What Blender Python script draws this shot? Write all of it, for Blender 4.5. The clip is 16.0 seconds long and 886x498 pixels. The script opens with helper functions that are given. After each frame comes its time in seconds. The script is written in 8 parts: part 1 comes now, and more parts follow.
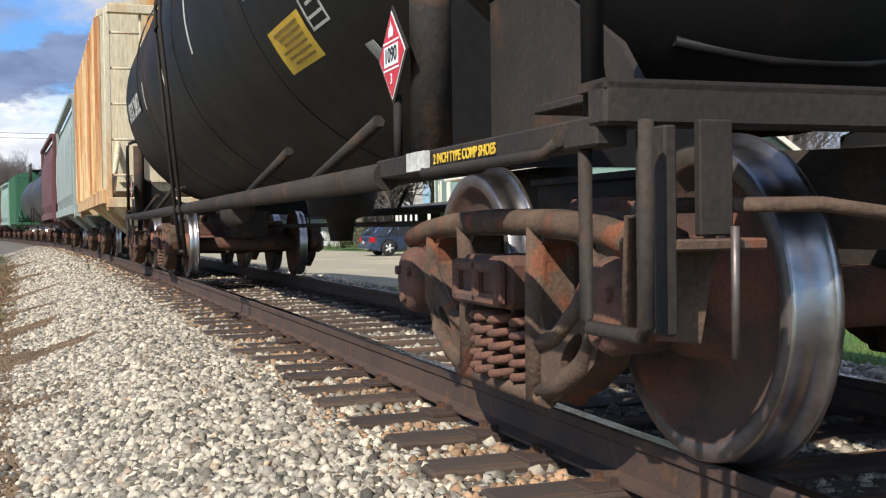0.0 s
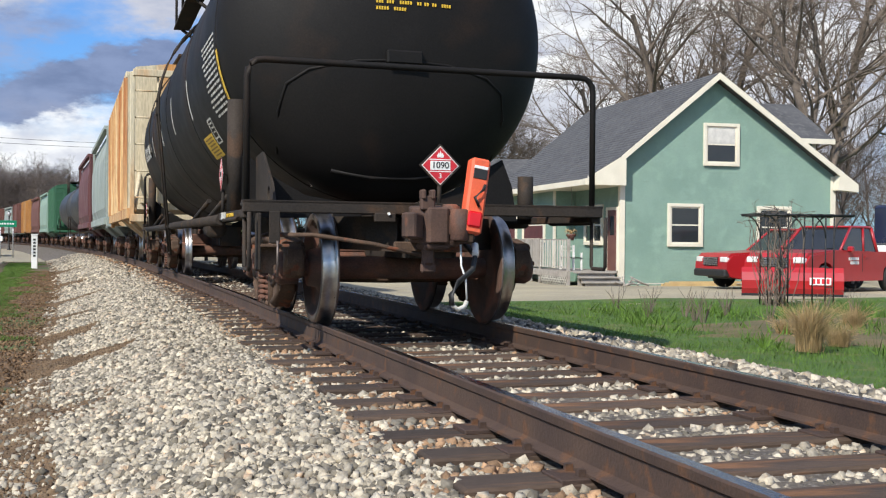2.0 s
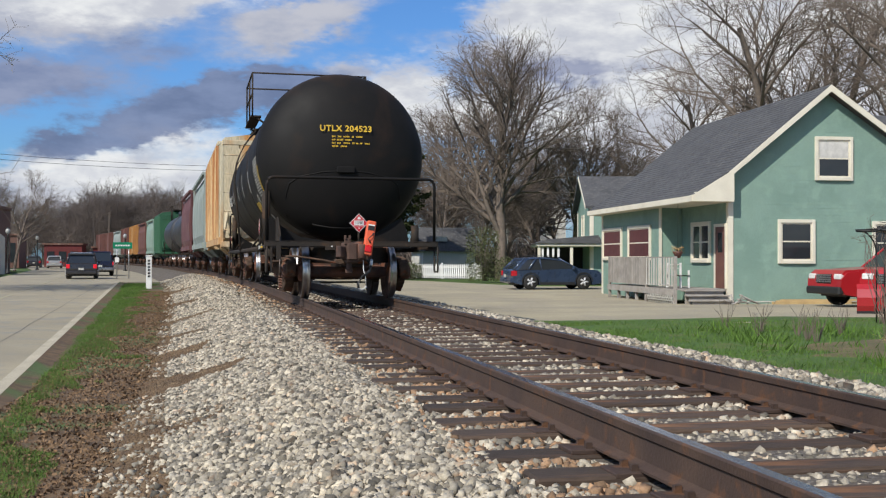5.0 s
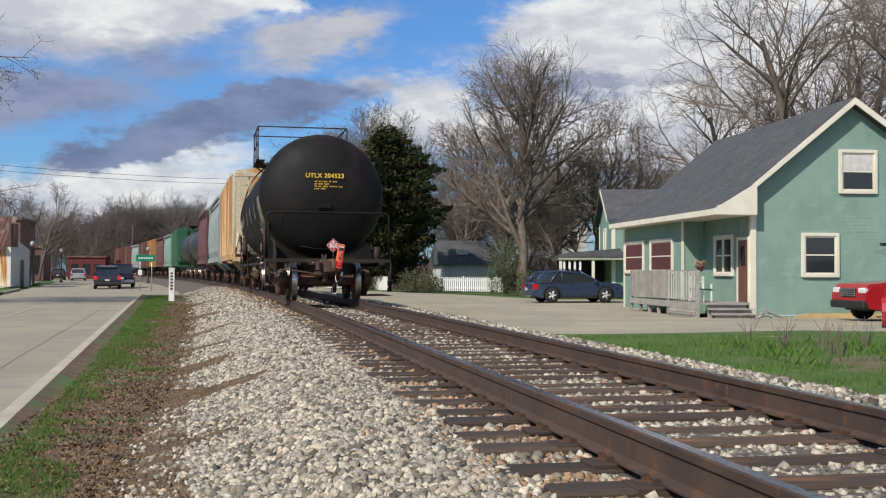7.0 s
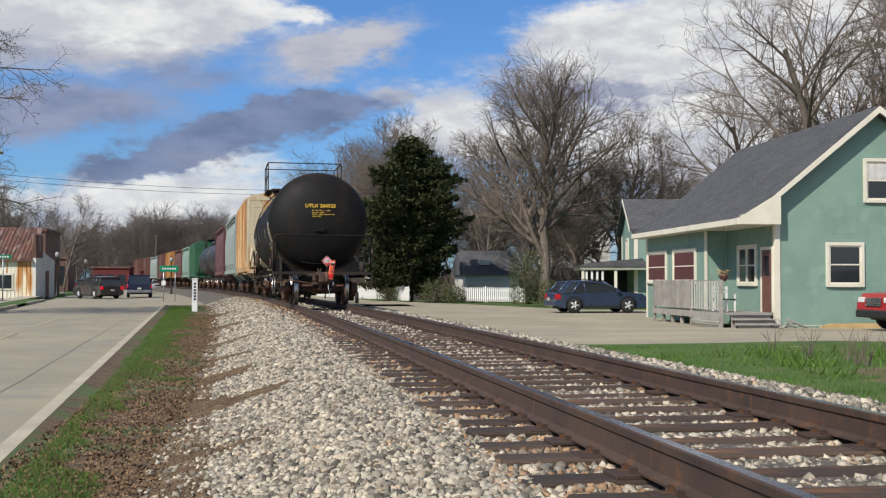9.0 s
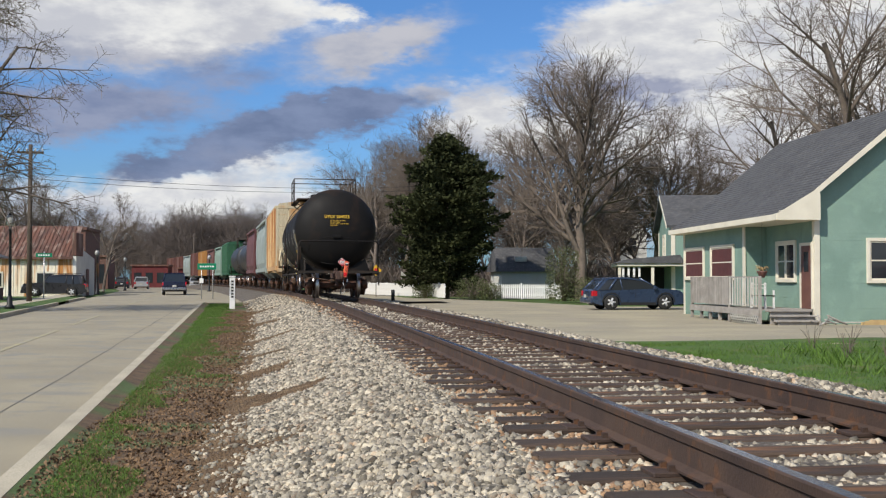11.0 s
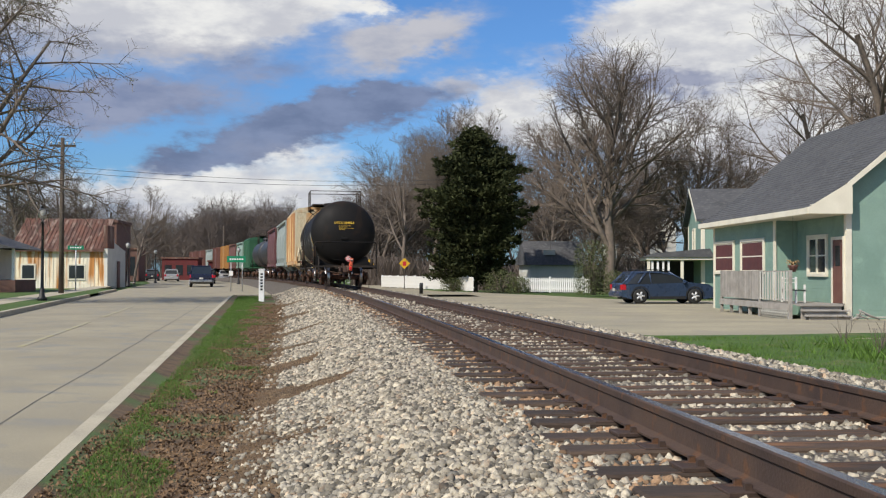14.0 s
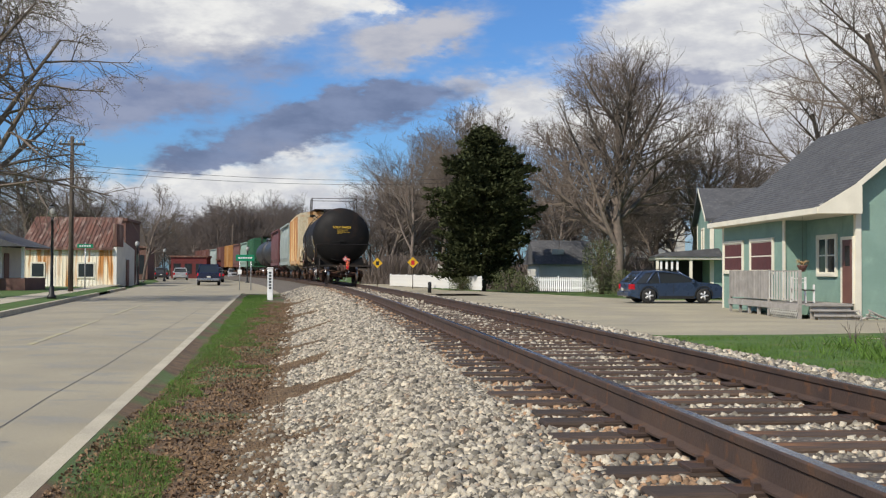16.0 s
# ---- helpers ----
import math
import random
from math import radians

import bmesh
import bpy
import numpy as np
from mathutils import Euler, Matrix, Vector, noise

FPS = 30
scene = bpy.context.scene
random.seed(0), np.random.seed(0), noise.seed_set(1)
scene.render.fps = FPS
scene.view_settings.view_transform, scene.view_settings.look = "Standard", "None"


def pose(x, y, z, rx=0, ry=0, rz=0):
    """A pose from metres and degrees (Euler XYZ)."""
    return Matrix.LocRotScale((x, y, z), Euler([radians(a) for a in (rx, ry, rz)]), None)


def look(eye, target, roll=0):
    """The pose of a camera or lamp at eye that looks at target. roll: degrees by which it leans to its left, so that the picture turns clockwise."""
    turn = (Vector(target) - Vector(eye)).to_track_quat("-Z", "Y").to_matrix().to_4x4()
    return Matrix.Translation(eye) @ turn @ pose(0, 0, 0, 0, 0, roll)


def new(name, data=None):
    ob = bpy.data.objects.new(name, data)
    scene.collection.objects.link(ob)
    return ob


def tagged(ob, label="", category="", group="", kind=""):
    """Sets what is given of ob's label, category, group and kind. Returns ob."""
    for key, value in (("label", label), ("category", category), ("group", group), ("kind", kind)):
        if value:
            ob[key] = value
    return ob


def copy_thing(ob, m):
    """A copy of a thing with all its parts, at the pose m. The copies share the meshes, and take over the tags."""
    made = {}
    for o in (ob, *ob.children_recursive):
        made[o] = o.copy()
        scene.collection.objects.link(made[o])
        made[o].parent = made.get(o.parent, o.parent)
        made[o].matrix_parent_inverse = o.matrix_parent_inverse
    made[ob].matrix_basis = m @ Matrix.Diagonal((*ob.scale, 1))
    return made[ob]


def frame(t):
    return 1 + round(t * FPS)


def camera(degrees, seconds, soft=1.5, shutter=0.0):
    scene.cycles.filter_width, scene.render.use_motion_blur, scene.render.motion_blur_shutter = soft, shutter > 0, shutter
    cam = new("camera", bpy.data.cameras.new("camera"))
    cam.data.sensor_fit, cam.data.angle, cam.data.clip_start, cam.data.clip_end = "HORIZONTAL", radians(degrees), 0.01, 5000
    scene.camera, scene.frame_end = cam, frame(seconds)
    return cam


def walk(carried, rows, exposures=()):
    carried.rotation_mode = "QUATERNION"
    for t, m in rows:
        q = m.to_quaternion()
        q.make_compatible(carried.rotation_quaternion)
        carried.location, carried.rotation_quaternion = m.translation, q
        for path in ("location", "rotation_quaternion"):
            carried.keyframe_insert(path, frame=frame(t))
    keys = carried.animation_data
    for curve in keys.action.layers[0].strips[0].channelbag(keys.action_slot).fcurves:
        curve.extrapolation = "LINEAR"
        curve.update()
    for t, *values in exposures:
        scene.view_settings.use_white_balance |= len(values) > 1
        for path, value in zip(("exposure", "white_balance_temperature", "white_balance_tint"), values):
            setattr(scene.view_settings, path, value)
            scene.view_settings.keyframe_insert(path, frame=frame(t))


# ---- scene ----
cam = camera(44.0, 16.0, 1.22)
EYE = 0.692
walk(cam, [
    (0.0, pose(0, 0, EYE, 88.71, 0.80, -19.31)),
    (0.5, pose(0, 0, EYE, 88.93, 0.16, -18.65)),
    (1.0, pose(0, 0, EYE, 89.07, -0.42, -18.06)),
    (1.5, pose(0, 0, EYE, 89.22, -0.62, -17.83)),
    (2.0, pose(0, 0, EYE, 89.55, -0.50, -17.33)),
    (2.5, pose(0, 0, EYE, 89.85, -0.31, -16.35)),
    (3.0, pose(0, 0, EYE, 90.01, -0.22, -15.30)),
    (3.5, pose(0, 0, EYE, 90.03, -0.09, -14.18)),
    (4.0, pose(0, 0, EYE, 90.09, -0.12, -13.28)),
    (4.5, pose(0, 0, EYE, 90.28, -0.12, -12.51)),
    (7.0, pose(0, 0, EYE, 91.18, -0.22, -10.79)),
    (7.5, pose(0, 0, EYE, 91.30, -0.19, -10.64)),
    (8.0, pose(0, 0, EYE, 91.47, -0.15, -10.37)),
    (8.5, pose(0, 0, EYE, 91.57, -0.15, -10.09)),
    (9.0, pose(0, 0, EYE, 91.71, -0.15, -9.64)),
    (11.5, pose(0, 0, EYE, 91.48, -0.04, -7.42)),
    (12.0, pose(0, 0, EYE, 91.38, -0.11, -7.15)),
    (12.5, pose(0, 0, EYE, 91.34, -0.11, -6.90)),
    (13.0, pose(0, 0, EYE, 91.29, -0.14, -6.65)),
    (13.5, pose(0, 0, EYE, 91.21, -0.19, -6.44)),
    (14.0, pose(0, 0, EYE, 91.20, -0.17, -6.29)),
    (14.5, pose(0, 0, EYE, 91.22, -0.21, -6.10)),
    (15.0, pose(0, 0, EYE, 91.23, -0.27, -5.95)),
    (15.5, pose(0, 0, EYE, 91.20, -0.29, -5.85)),
    (16.0, pose(0, 0, EYE, 91.15, -0.30, -5.85)),
], exposures=[(0.0, 0.44, 6250, 9), (1.0, 0.48, 6250, 9), (1.5, 0.44, 6250, 9), (2.0, 0.32, 6250, 9), (2.5, 0.18, 6250, 9), (3.0, 0.08, 6250, 9), (4.0, 0.02, 6250, 9), (9.0, 0.0, 6400, 9), (16.0, 0.0, 6450, 9)])

# ---- light ----
SUN_AZ, SUN_EL = 228.5, 42.0          # degrees clockwise from +y, and above the horizon


def make_world():
    w = bpy.data.worlds.new("sky")
    scene.world = w
    w.use_nodes = True
    nt = w.node_tree
    N, L = nt.nodes, nt.links
    bg = N["Background"]
    bg.inputs["Strength"].default_value = 0.088
    sky = N.new("ShaderNodeTexSky")
    sky.sky_type = "NISHITA"
    sky.sun_disc = False
    sky.sun_elevation = radians(SUN_EL)
    sky.sun_rotation = radians(SUN_AZ)

    def sock(v, s):
        if isinstance(v, bpy.types.NodeSocket):
            L.new(v, s)
        else:
            s.default_value = v

    def op(kind, a, b=0.0):
        n = N.new("ShaderNodeMath")
        n.operation = kind
        sock(a, n.inputs[0])
        sock(b, n.inputs[1])
        return n.outputs[0]

    def soft(v, lo, hi):
        r = N.new("ShaderNodeMapRange")
        r.interpolation_type = "SMOOTHSTEP"
        r.inputs["From Min"].default_value, r.inputs["From Max"].default_value = lo, hi
        L.new(v, r.inputs[0])
        return r.outputs[0]

    def mix(a, c, fac):
        x = N.new("ShaderNodeMix")
        x.data_type = "RGBA"
        sock(fac, x.inputs[0])
        sock(a, x.inputs[6])
        sock(c, x.inputs[7])
        return x.outputs[2]

    way = N.new("ShaderNodeTexCoord").outputs["Generated"]

    def cloud_noise(scale, detail, shift):
        mp = N.new("ShaderNodeMapping")
        mp.inputs["Location"].default_value = (shift, shift * 0.7, 0)
        mp.inputs["Scale"].default_value = (1, 1, 2.4)
        L.new(way, mp.inputs[0])
        n = N.new("ShaderNodeTexNoise")
        n.inputs["Scale"].default_value, n.inputs["Detail"].default_value = scale, detail
        n.inputs["Roughness"].default_value = 0.58
        L.new(mp.outputs[0], n.inputs["Vector"])
        return n

    sp = N.new("ShaderNodeSeparateXYZ")
    L.new(way, sp.inputs[0])
    az = op("MULTIPLY", op("ARCTAN2", sp.outputs[0], sp.outputs[1]), 57.3)
    el = op("MULTIPLY", op("ARCSINE", sp.outputs[2]), 57.3)
    for scale, amp, shift in ((9.0, 4.0, 1.3), (30.0, 3.2, 5.1), (90.0, 1.5, 2.2)):
        n = cloud_noise(scale, 4.0, shift)
        spn = N.new("ShaderNodeSeparateColor")
        L.new(n.outputs["Color"], spn.inputs[0])
        az = op("ADD", az, op("MULTIPLY", op("SUBTRACT", spn.outputs[0], 0.5), amp))
        el = op("ADD", el, op("MULTIPLY", op("SUBTRACT", spn.outputs[1], 0.5), amp * 0.5))

    def bank(clouds):
        total = None
        for a0, e0, ra, re, tilt, wgt in clouds:
            c, s = math.cos(radians(tilt)), math.sin(radians(tilt))
            u, v = op("SUBTRACT", az, a0), op("SUBTRACT", el, e0)
            p = op("DIVIDE", op("ADD", op("MULTIPLY", u, c), op("MULTIPLY", v, s)), ra)
            q = op("DIVIDE", op("SUBTRACT", op("MULTIPLY", v, c), op("MULTIPLY", u, s)), re)
            d = op("ADD", op("MULTIPLY", p, p), op("MULTIPLY", q, q))
            g = op("MULTIPLY", op("POWER", 2.718, op("MULTIPLY", d, -0.9)), wgt)
            total = g if total is None else op("ADD", total, g)
        return total

    rest = cloud_noise(3.2, 6.0, 8.8).outputs[0]
    white = bank([(-4.9, 13.6, 5.6, 1.8, 0, 1.2), (-13.3, 13.5, 3.5, 1.6, 0, 1.0), (-1.8, 6.0, 3.8, 1.2, 0, 0.9), (-6.0, 4.0, 11.8, 1.2, 0, 1.2), (2.2, 13.5, 1.3, 0.5, 0, 0.8),
                 (9.4, 9.2, 2.5, 1.5, 15, 1.1), (16.1, 12.5, 3.0, 1.8, 0, 1.1), (22.0, 13.1, 4.1, 1.6, 0, 1.1), (26.9, 13.1, 4.1, 1.8, 0, 1.1), (11.7, 7.4, 4.1, 1.2, 0, 0.9),
                 (20.7, 8.3, 6.5, 1.3, 0, 0.8), (27.5, 9.6, 6.5, 2.4, 0, 1.0), (34, 6.0, 9.0, 2.2, 0, 0.8), (38, 12, 6.0, 2.5, 0, 1.0), (21.0, 6.5, 7.0, 2.2, 0, 0.9), (30.0, 11.0, 9.0, 3.0, 0, 0.9), (-9.0, 13.4, 9.0, 1.8, 0, 0.8)])
    grey = bank([(-10.1, 12.1, 8.3, 1.8, 0, 1.3), (4.4, 12.1, 3.8, 1.1, 20, 1.1), (18.1, 10.3, 6.5, 1.4, 0, 1.2), (25.3, 10.8, 6.5, 1.6, 0, 1.0), (6.7, 9.9, 1.5, 0.7, 0, 0.7),
                (-6.9, 2.9, 14.8, 1.2, 0, 0.9), (25, 6.8, 10.0, 2.0, 0, 1.0), (37, 9.0, 9.0, 3.0, 0, 1.0), (30, 3.5, 16.0, 2.5, 0, 0.9)])
    lilac = bank([(-8.5, 8.6, 4.4, 1.1, 0, 1.0), (-12.5, 8.0, 3.5, 1.1, 0, 0.8), (18.7, 9.6, 3.5, 0.5, 0, 0.5), (19.0, 9.6, 6.0, 0.9, 4, 0.6), (-3.0, 10.2, 4.0, 0.8, 0, 0.6)])
    streak = bank([(-0.3, 7.8, 5.6, 1.1, 14, 1.3), (-6.0, 5.7, 3.4, 0.8, 12, 1.1), (2.5, 8.8, 2.2, 0.8, 10, 1.0)])
    ragged = op("MULTIPLY", op("SUBTRACT", cloud_noise(16.0, 7.0, 6.1).outputs[0], 0.5), 0.9)
    far_off = soft(op("ABSOLUTE", op("SUBTRACT", az, 8.0)), 34.0, 55.0)
    high = soft(el, 17.0, 24.0)
    gen = op("MULTIPLY", soft(rest, 0.46, 0.62), op("MAXIMUM", far_off, high))
    blue = N.new("ShaderNodeMix")
    blue.data_type, blue.blend_type = "RGBA", "MULTIPLY"
    blue.inputs[0].default_value = 1.0
    L.new(sky.outputs[0], blue.inputs[6])
    blue.inputs[7].default_value = (0.60, 0.98, 1.5, 1)
    shade = soft(cloud_noise(14.0, 6.0, 3.3).outputs[0], 0.34, 0.66)
    col = mix(blue.outputs[2], mix((4.4, 4.7, 5.8, 1), (6.2, 6.2, 6.8, 1), shade), soft(op("ADD", grey, ragged), 0.12, 0.95))
    col = mix(col, mix((6.4, 6.5, 7.1, 1), (9.8, 9.7, 9.5, 1), shade), op("MAXIMUM", soft(op("ADD", white, ragged), 0.3, 1.1), gen))
    col = mix(col, mix((2.4, 2.8, 4.3, 1), (3.6, 3.9, 5.3, 1), shade), op("MULTIPLY", soft(op("ADD", lilac, ragged), 0.12, 0.9), 0.92))
    col = mix(col, mix((1.7, 2.1, 3.4, 1), (2.6, 3.1, 4.7, 1), shade), op("MULTIPLY", soft(op("ADD", streak, ragged), 0.22, 0.9), 0.93))
    L.new(col, bg.inputs[0])


make_world()
sun = new("sun", bpy.data.lights.new("sun", "SUN"))
sun.data.energy = 4.8
sun.data.angle = radians(0.6)
sun.data.color = (1.0, 0.925, 0.82)
_a, _e = radians(SUN_AZ), radians(SUN_EL)
sun.matrix_world = look((math.sin(_a) * math.cos(_e) * 60, math.cos(_a) * math.cos(_e) * 60, math.sin(_e) * 60), (0, 0, 0))
scene.view_settings.exposure = 0.0

# ---- materials ----
MATS = {}


def mat(name, base, rough=0.8, metal=0.0, var=None, scale=4.0, bump=0.0, bump_scale=30.0, fine=0.25, spots=None,
        spot_scale=3.0, spot_lo=0.52, spot_hi=0.66, rnd=0.0, stretch=(1, 1, 1), spec=0.5, emit=0.0, island=0.0, coat=0.0):
    """Base colour with large stains (var), fine grain, optional second colour in spots, bump, and variation from piece to piece."""
    if name in MATS:
        return MATS[name]
    m = bpy.data.materials.new(name)
    m.use_nodes = True
    N, L = m.node_tree.nodes, m.node_tree.links
    b = N["Principled BSDF"]
    b.inputs["Roughness"].default_value = rough
    b.inputs["Metallic"].default_value = metal
    b.inputs["Specular IOR Level"].default_value = spec
    b.inputs["Coat Weight"].default_value = coat
    tc = N.new("ShaderNodeTexCoord")
    mp = N.new("ShaderNodeMapping")
    mp.inputs["Scale"].default_value = stretch
    L.new(tc.outputs["Object"], mp.inputs[0])

    def tex(sc, detail=5.0, dist=0.0):
        n = N.new("ShaderNodeTexNoise")
        n.inputs["Scale"].default_value = sc
        n.inputs["Detail"].default_value = detail
        n.inputs["Distortion"].default_value = dist
        L.new(mp.outputs[0], n.inputs["Vector"])
        return n

    def ramp(src, lo, hi):
        r = N.new("ShaderNodeMapRange")
        r.inputs["From Min"].default_value = lo
        r.inputs["From Max"].default_value = hi
        L.new(src, r.inputs[0])
        return r.outputs[0]

    def mix(a, c, fac, kind="MIX"):
        x = N.new("ShaderNodeMix")
        x.data_type = "RGBA"
        x.blend_type = kind
        for s, v in ((x.inputs[0], fac), (x.inputs[6], a), (x.inputs[7], c)):
            if isinstance(v, bpy.types.NodeSocket):
                L.new(v, s)
            elif isinstance(v, (int, float)):
                s.default_value = v
            else:
                s.default_value = (*v, 1)
        return x.outputs[2]

    col = tuple(base)
    col = mix(base, var if var else tuple(c * 0.72 for c in base), ramp(tex(scale).outputs[0], 0.35, 0.68))
    if spots:
        col = mix(col, spots, ramp(tex(spot_scale, 7.0, 0.4).outputs[0], spot_lo, spot_hi))
    if fine:
        g = ramp(tex(bump_scale * 1.7, 3.0).outputs[0], 0.3, 0.7)
        v = N.new("ShaderNodeMapRange")
        v.inputs["To Min"].default_value = 1 - fine
        v.inputs["To Max"].default_value = 1 + fine * 0.5
        L.new(g, v.inputs[0])
        col = mix(col, v.outputs[0], 1.0, "MULTIPLY")
    if rnd or island:
        src = N.new("ShaderNodeObjectInfo").outputs["Random"] if rnd else N.new("ShaderNodeNewGeometry").outputs["Random Per Island"]
        v = N.new("ShaderNodeMapRange")
        v.inputs["To Min"].default_value = 1 - (rnd or island)
        v.inputs["To Max"].default_value = 1 + (rnd or island) * 0.7
        L.new(src, v.inputs[0])
        col = mix(col, v.outputs[0], 1.0, "MULTIPLY")
    L.new(col, b.inputs["Base Color"])
    rr = N.new("ShaderNodeMapRange")
    rr.inputs["To Min"].default_value = max(0.03, rough - 0.12)
    rr.inputs["To Max"].default_value = min(1.0, rough + 0.1)
    L.new(tex(scale * 2.3).outputs[0], rr.inputs[0])
    L.new(rr.outputs[0], b.inputs["Roughness"])
    if bump:
        bn = N.new("ShaderNodeBump")
        bn.inputs["Strength"].default_value = min(1.0, bump)
        bn.inputs["Distance"].default_value = 0.01 * max(1.0, bump)
        L.new(tex(bump_scale, 6.0).outputs[0], bn.inputs["Height"])
        L.new(bn.outputs[0], b.inputs["Normal"])
    if emit:
        b.inputs["Emission Color"].default_value = (*base, 1)
        b.inputs["Emission Strength"].default_value = emit
    MATS[name] = m
    return m


M_RAIL = mat("rail_rust", (0.072, 0.042, 0.027), 0.75, 0.0, (0.044, 0.026, 0.019), 3, 0.3, 60, spots=(0.105, 0.048, 0.021), spot_scale=9, spot_lo=0.56)
M_HEAD = mat("rail_head", (0.42, 0.43, 0.46), 0.22, 1.0, (0.3, 0.3, 0.32), 3, fine=0.1, stretch=(6, 0.3, 1))
M_TIE = mat("tie_wood", (0.085, 0.053, 0.033), 0.9, 0, (0.036, 0.026, 0.020), 3, 0.8, 40, spots=(0.17, 0.080, 0.034), spot_scale=5, rnd=0.3, stretch=(0.25, 2, 1))
M_STONE = mat("ballast_stone", (0.425, 0.368, 0.272), 0.9, 0, (0.270, 0.243, 0.196), 9, 0.4, 60, spots=(0.40, 0.280, 0.180), spot_scale=11, spot_lo=0.58, spot_hi=0.7, island=0.8)
# earthy bed colour, darkened to stand in for shade between stones and ties
M_BED_SHADED = mat("ballast_bed", (0.12, 0.099, 0.078), 0.95, 0, (0.072, 0.06, 0.048), 25, 1.5, 60, spots=(0.18, 0.162, 0.138), spot_scale=30)
M_DIRT = mat("dirt", (0.150, 0.096, 0.052), 0.95, 0, (0.090, 0.058, 0.033), 1.6, 1.5, 35, spots=(0.20, 0.14, 0.08), spot_scale=6)
M_GRASS = mat("grass_ground", (0.066, 0.128, 0.016), 0.95, 0, (0.046, 0.090, 0.013), 1.2, 1.0, 50, spots=(0.105, 0.120, 0.030), spot_scale=2.2)
M_BLADE = mat("grass_blade", (0.092, 0.172, 0.017), 0.8, 0, (0.060, 0.118, 0.012), 2, fine=0.1, island=0.4)
M_ROAD = mat("concrete_road", (0.345, 0.300, 0.205), 0.85, 0, (0.270, 0.237, 0.168), 0.5, 0.3, 70, spots=(0.2503, 0.2341, 0.1907), spot_scale=1.3)
M_CURB = mat("concrete_curb", (0.47, 0.415, 0.305), 0.88, 0, (0.36, 0.318, 0.235), 1.5, 0.4, 50)
M_GUTTER = mat("stained_gutter", (0.36, 0.31, 0.215), 0.9, 0, (0.25, 0.215, 0.15), 1.2, 0.4, 50, spots=(0.17, 0.14, 0.10), spot_scale=1.8, spot_lo=0.58, spot_hi=0.72)
M_LOT = mat("gravel_lot", (0.375, 0.327, 0.218), 0.95, 0, (0.2668, 0.2382, 0.1741), 0.4, 0.8, 40, spots=(0.3128, 0.2748, 0.2025), spot_scale=0.7)
M_TANK = mat("tank_black", (0.0095, 0.0088, 0.0084), 0.62, 0, (0.0135, 0.0118, 0.0106), 1.2, 0.1, 40, spots=(0.050, 0.027, 0.015), spot_scale=0.8, spot_lo=0.52, spot_hi=0.82, spec=0.16)
M_FRAME = mat("frame_black", (0.025, 0.0208, 0.0175), 0.8, 0, (0.040, 0.030, 0.0225), 3, 0.3, 40, spots=(0.062, 0.036, 0.021), spot_scale=4, spot_lo=0.55, spec=0.25)
M_TRUCK = mat("truck_rust", (0.125, 0.080, 0.053), 0.9, 0, (0.060, 0.039, 0.028), 5, 0.5, 50, spots=(0.17, 0.062, 0.032), spot_scale=7, spot_lo=0.56, spec=0.25)
M_RUST = mat("rust_red", (0.15, 0.064, 0.038), 0.9, 0, (0.07, 0.036, 0.025), 6, 0.5, 50, spots=(0.08, 0.05, 0.04), spot_scale=5)
M_TREAD = mat("wheel_tread", (0.44, 0.42, 0.405), 0.33, 1.0, (0.26, 0.235, 0.22), 6, fine=0.1)
M_SIDING = mat("green_siding", (0.222, 0.330, 0.268), 0.75, 0, (0.185, 0.285, 0.23), 0.8, 0.1, 50, spots=(0.23, 0.345, 0.275), spot_scale=2)
M_CREAM = mat("cream_trim", (0.72, 0.67, 0.54), 0.65, 0, (0.64, 0.59, 0.47), 1.5, fine=0.08)
M_ROOF = mat("asphalt_shingle", (0.085, 0.085, 0.088), 0.95, 0, (0.06, 0.06, 0.063), 1.2, 0.8, 30, spots=(0.11, 0.108, 0.108), spot_scale=5)
M_BARK = mat("bark", (0.185, 0.145, 0.113), 0.95, 0, (0.115, 0.092, 0.074), 3, 0.8, 20)
M_TWIG = mat("twig", (0.172, 0.134, 0.104), 0.9, 0, (0.125, 0.098, 0.078), 1, fine=0.1)
M_BUD = mat("pale_buds", (0.20, 0.20, 0.085), 0.8, 0, (0.15, 0.15, 0.07), 2, fine=0.1, island=0.4)
M_NEEDLE = mat("conifer_needles", (0.058, 0.066, 0.027), 0.85, 0, (0.034, 0.040, 0.018), 0.7, fine=0.3, bump_scale=4, island=0.45, spec=0.08)
M_GLASS = mat("dark_glass", (0.02, 0.023, 0.026), 0.06, 0, (0.03, 0.033, 0.036), 0.7, fine=0.0, spec=0.6)


def verge_mat():
    """Bare earth near the ballast, grass nearer the kerb, with an uneven border."""
    m = mat("verge_earth", (0.155, 0.098, 0.050), 0.95, 0, (0.075, 0.048, 0.027), 5.5, 1.5, 35, spots=(0.075, 0.115, 0.03), spot_scale=0.9, spot_lo=0.5, spot_hi=0.6)
    return m


M_VERGE = verge_mat()

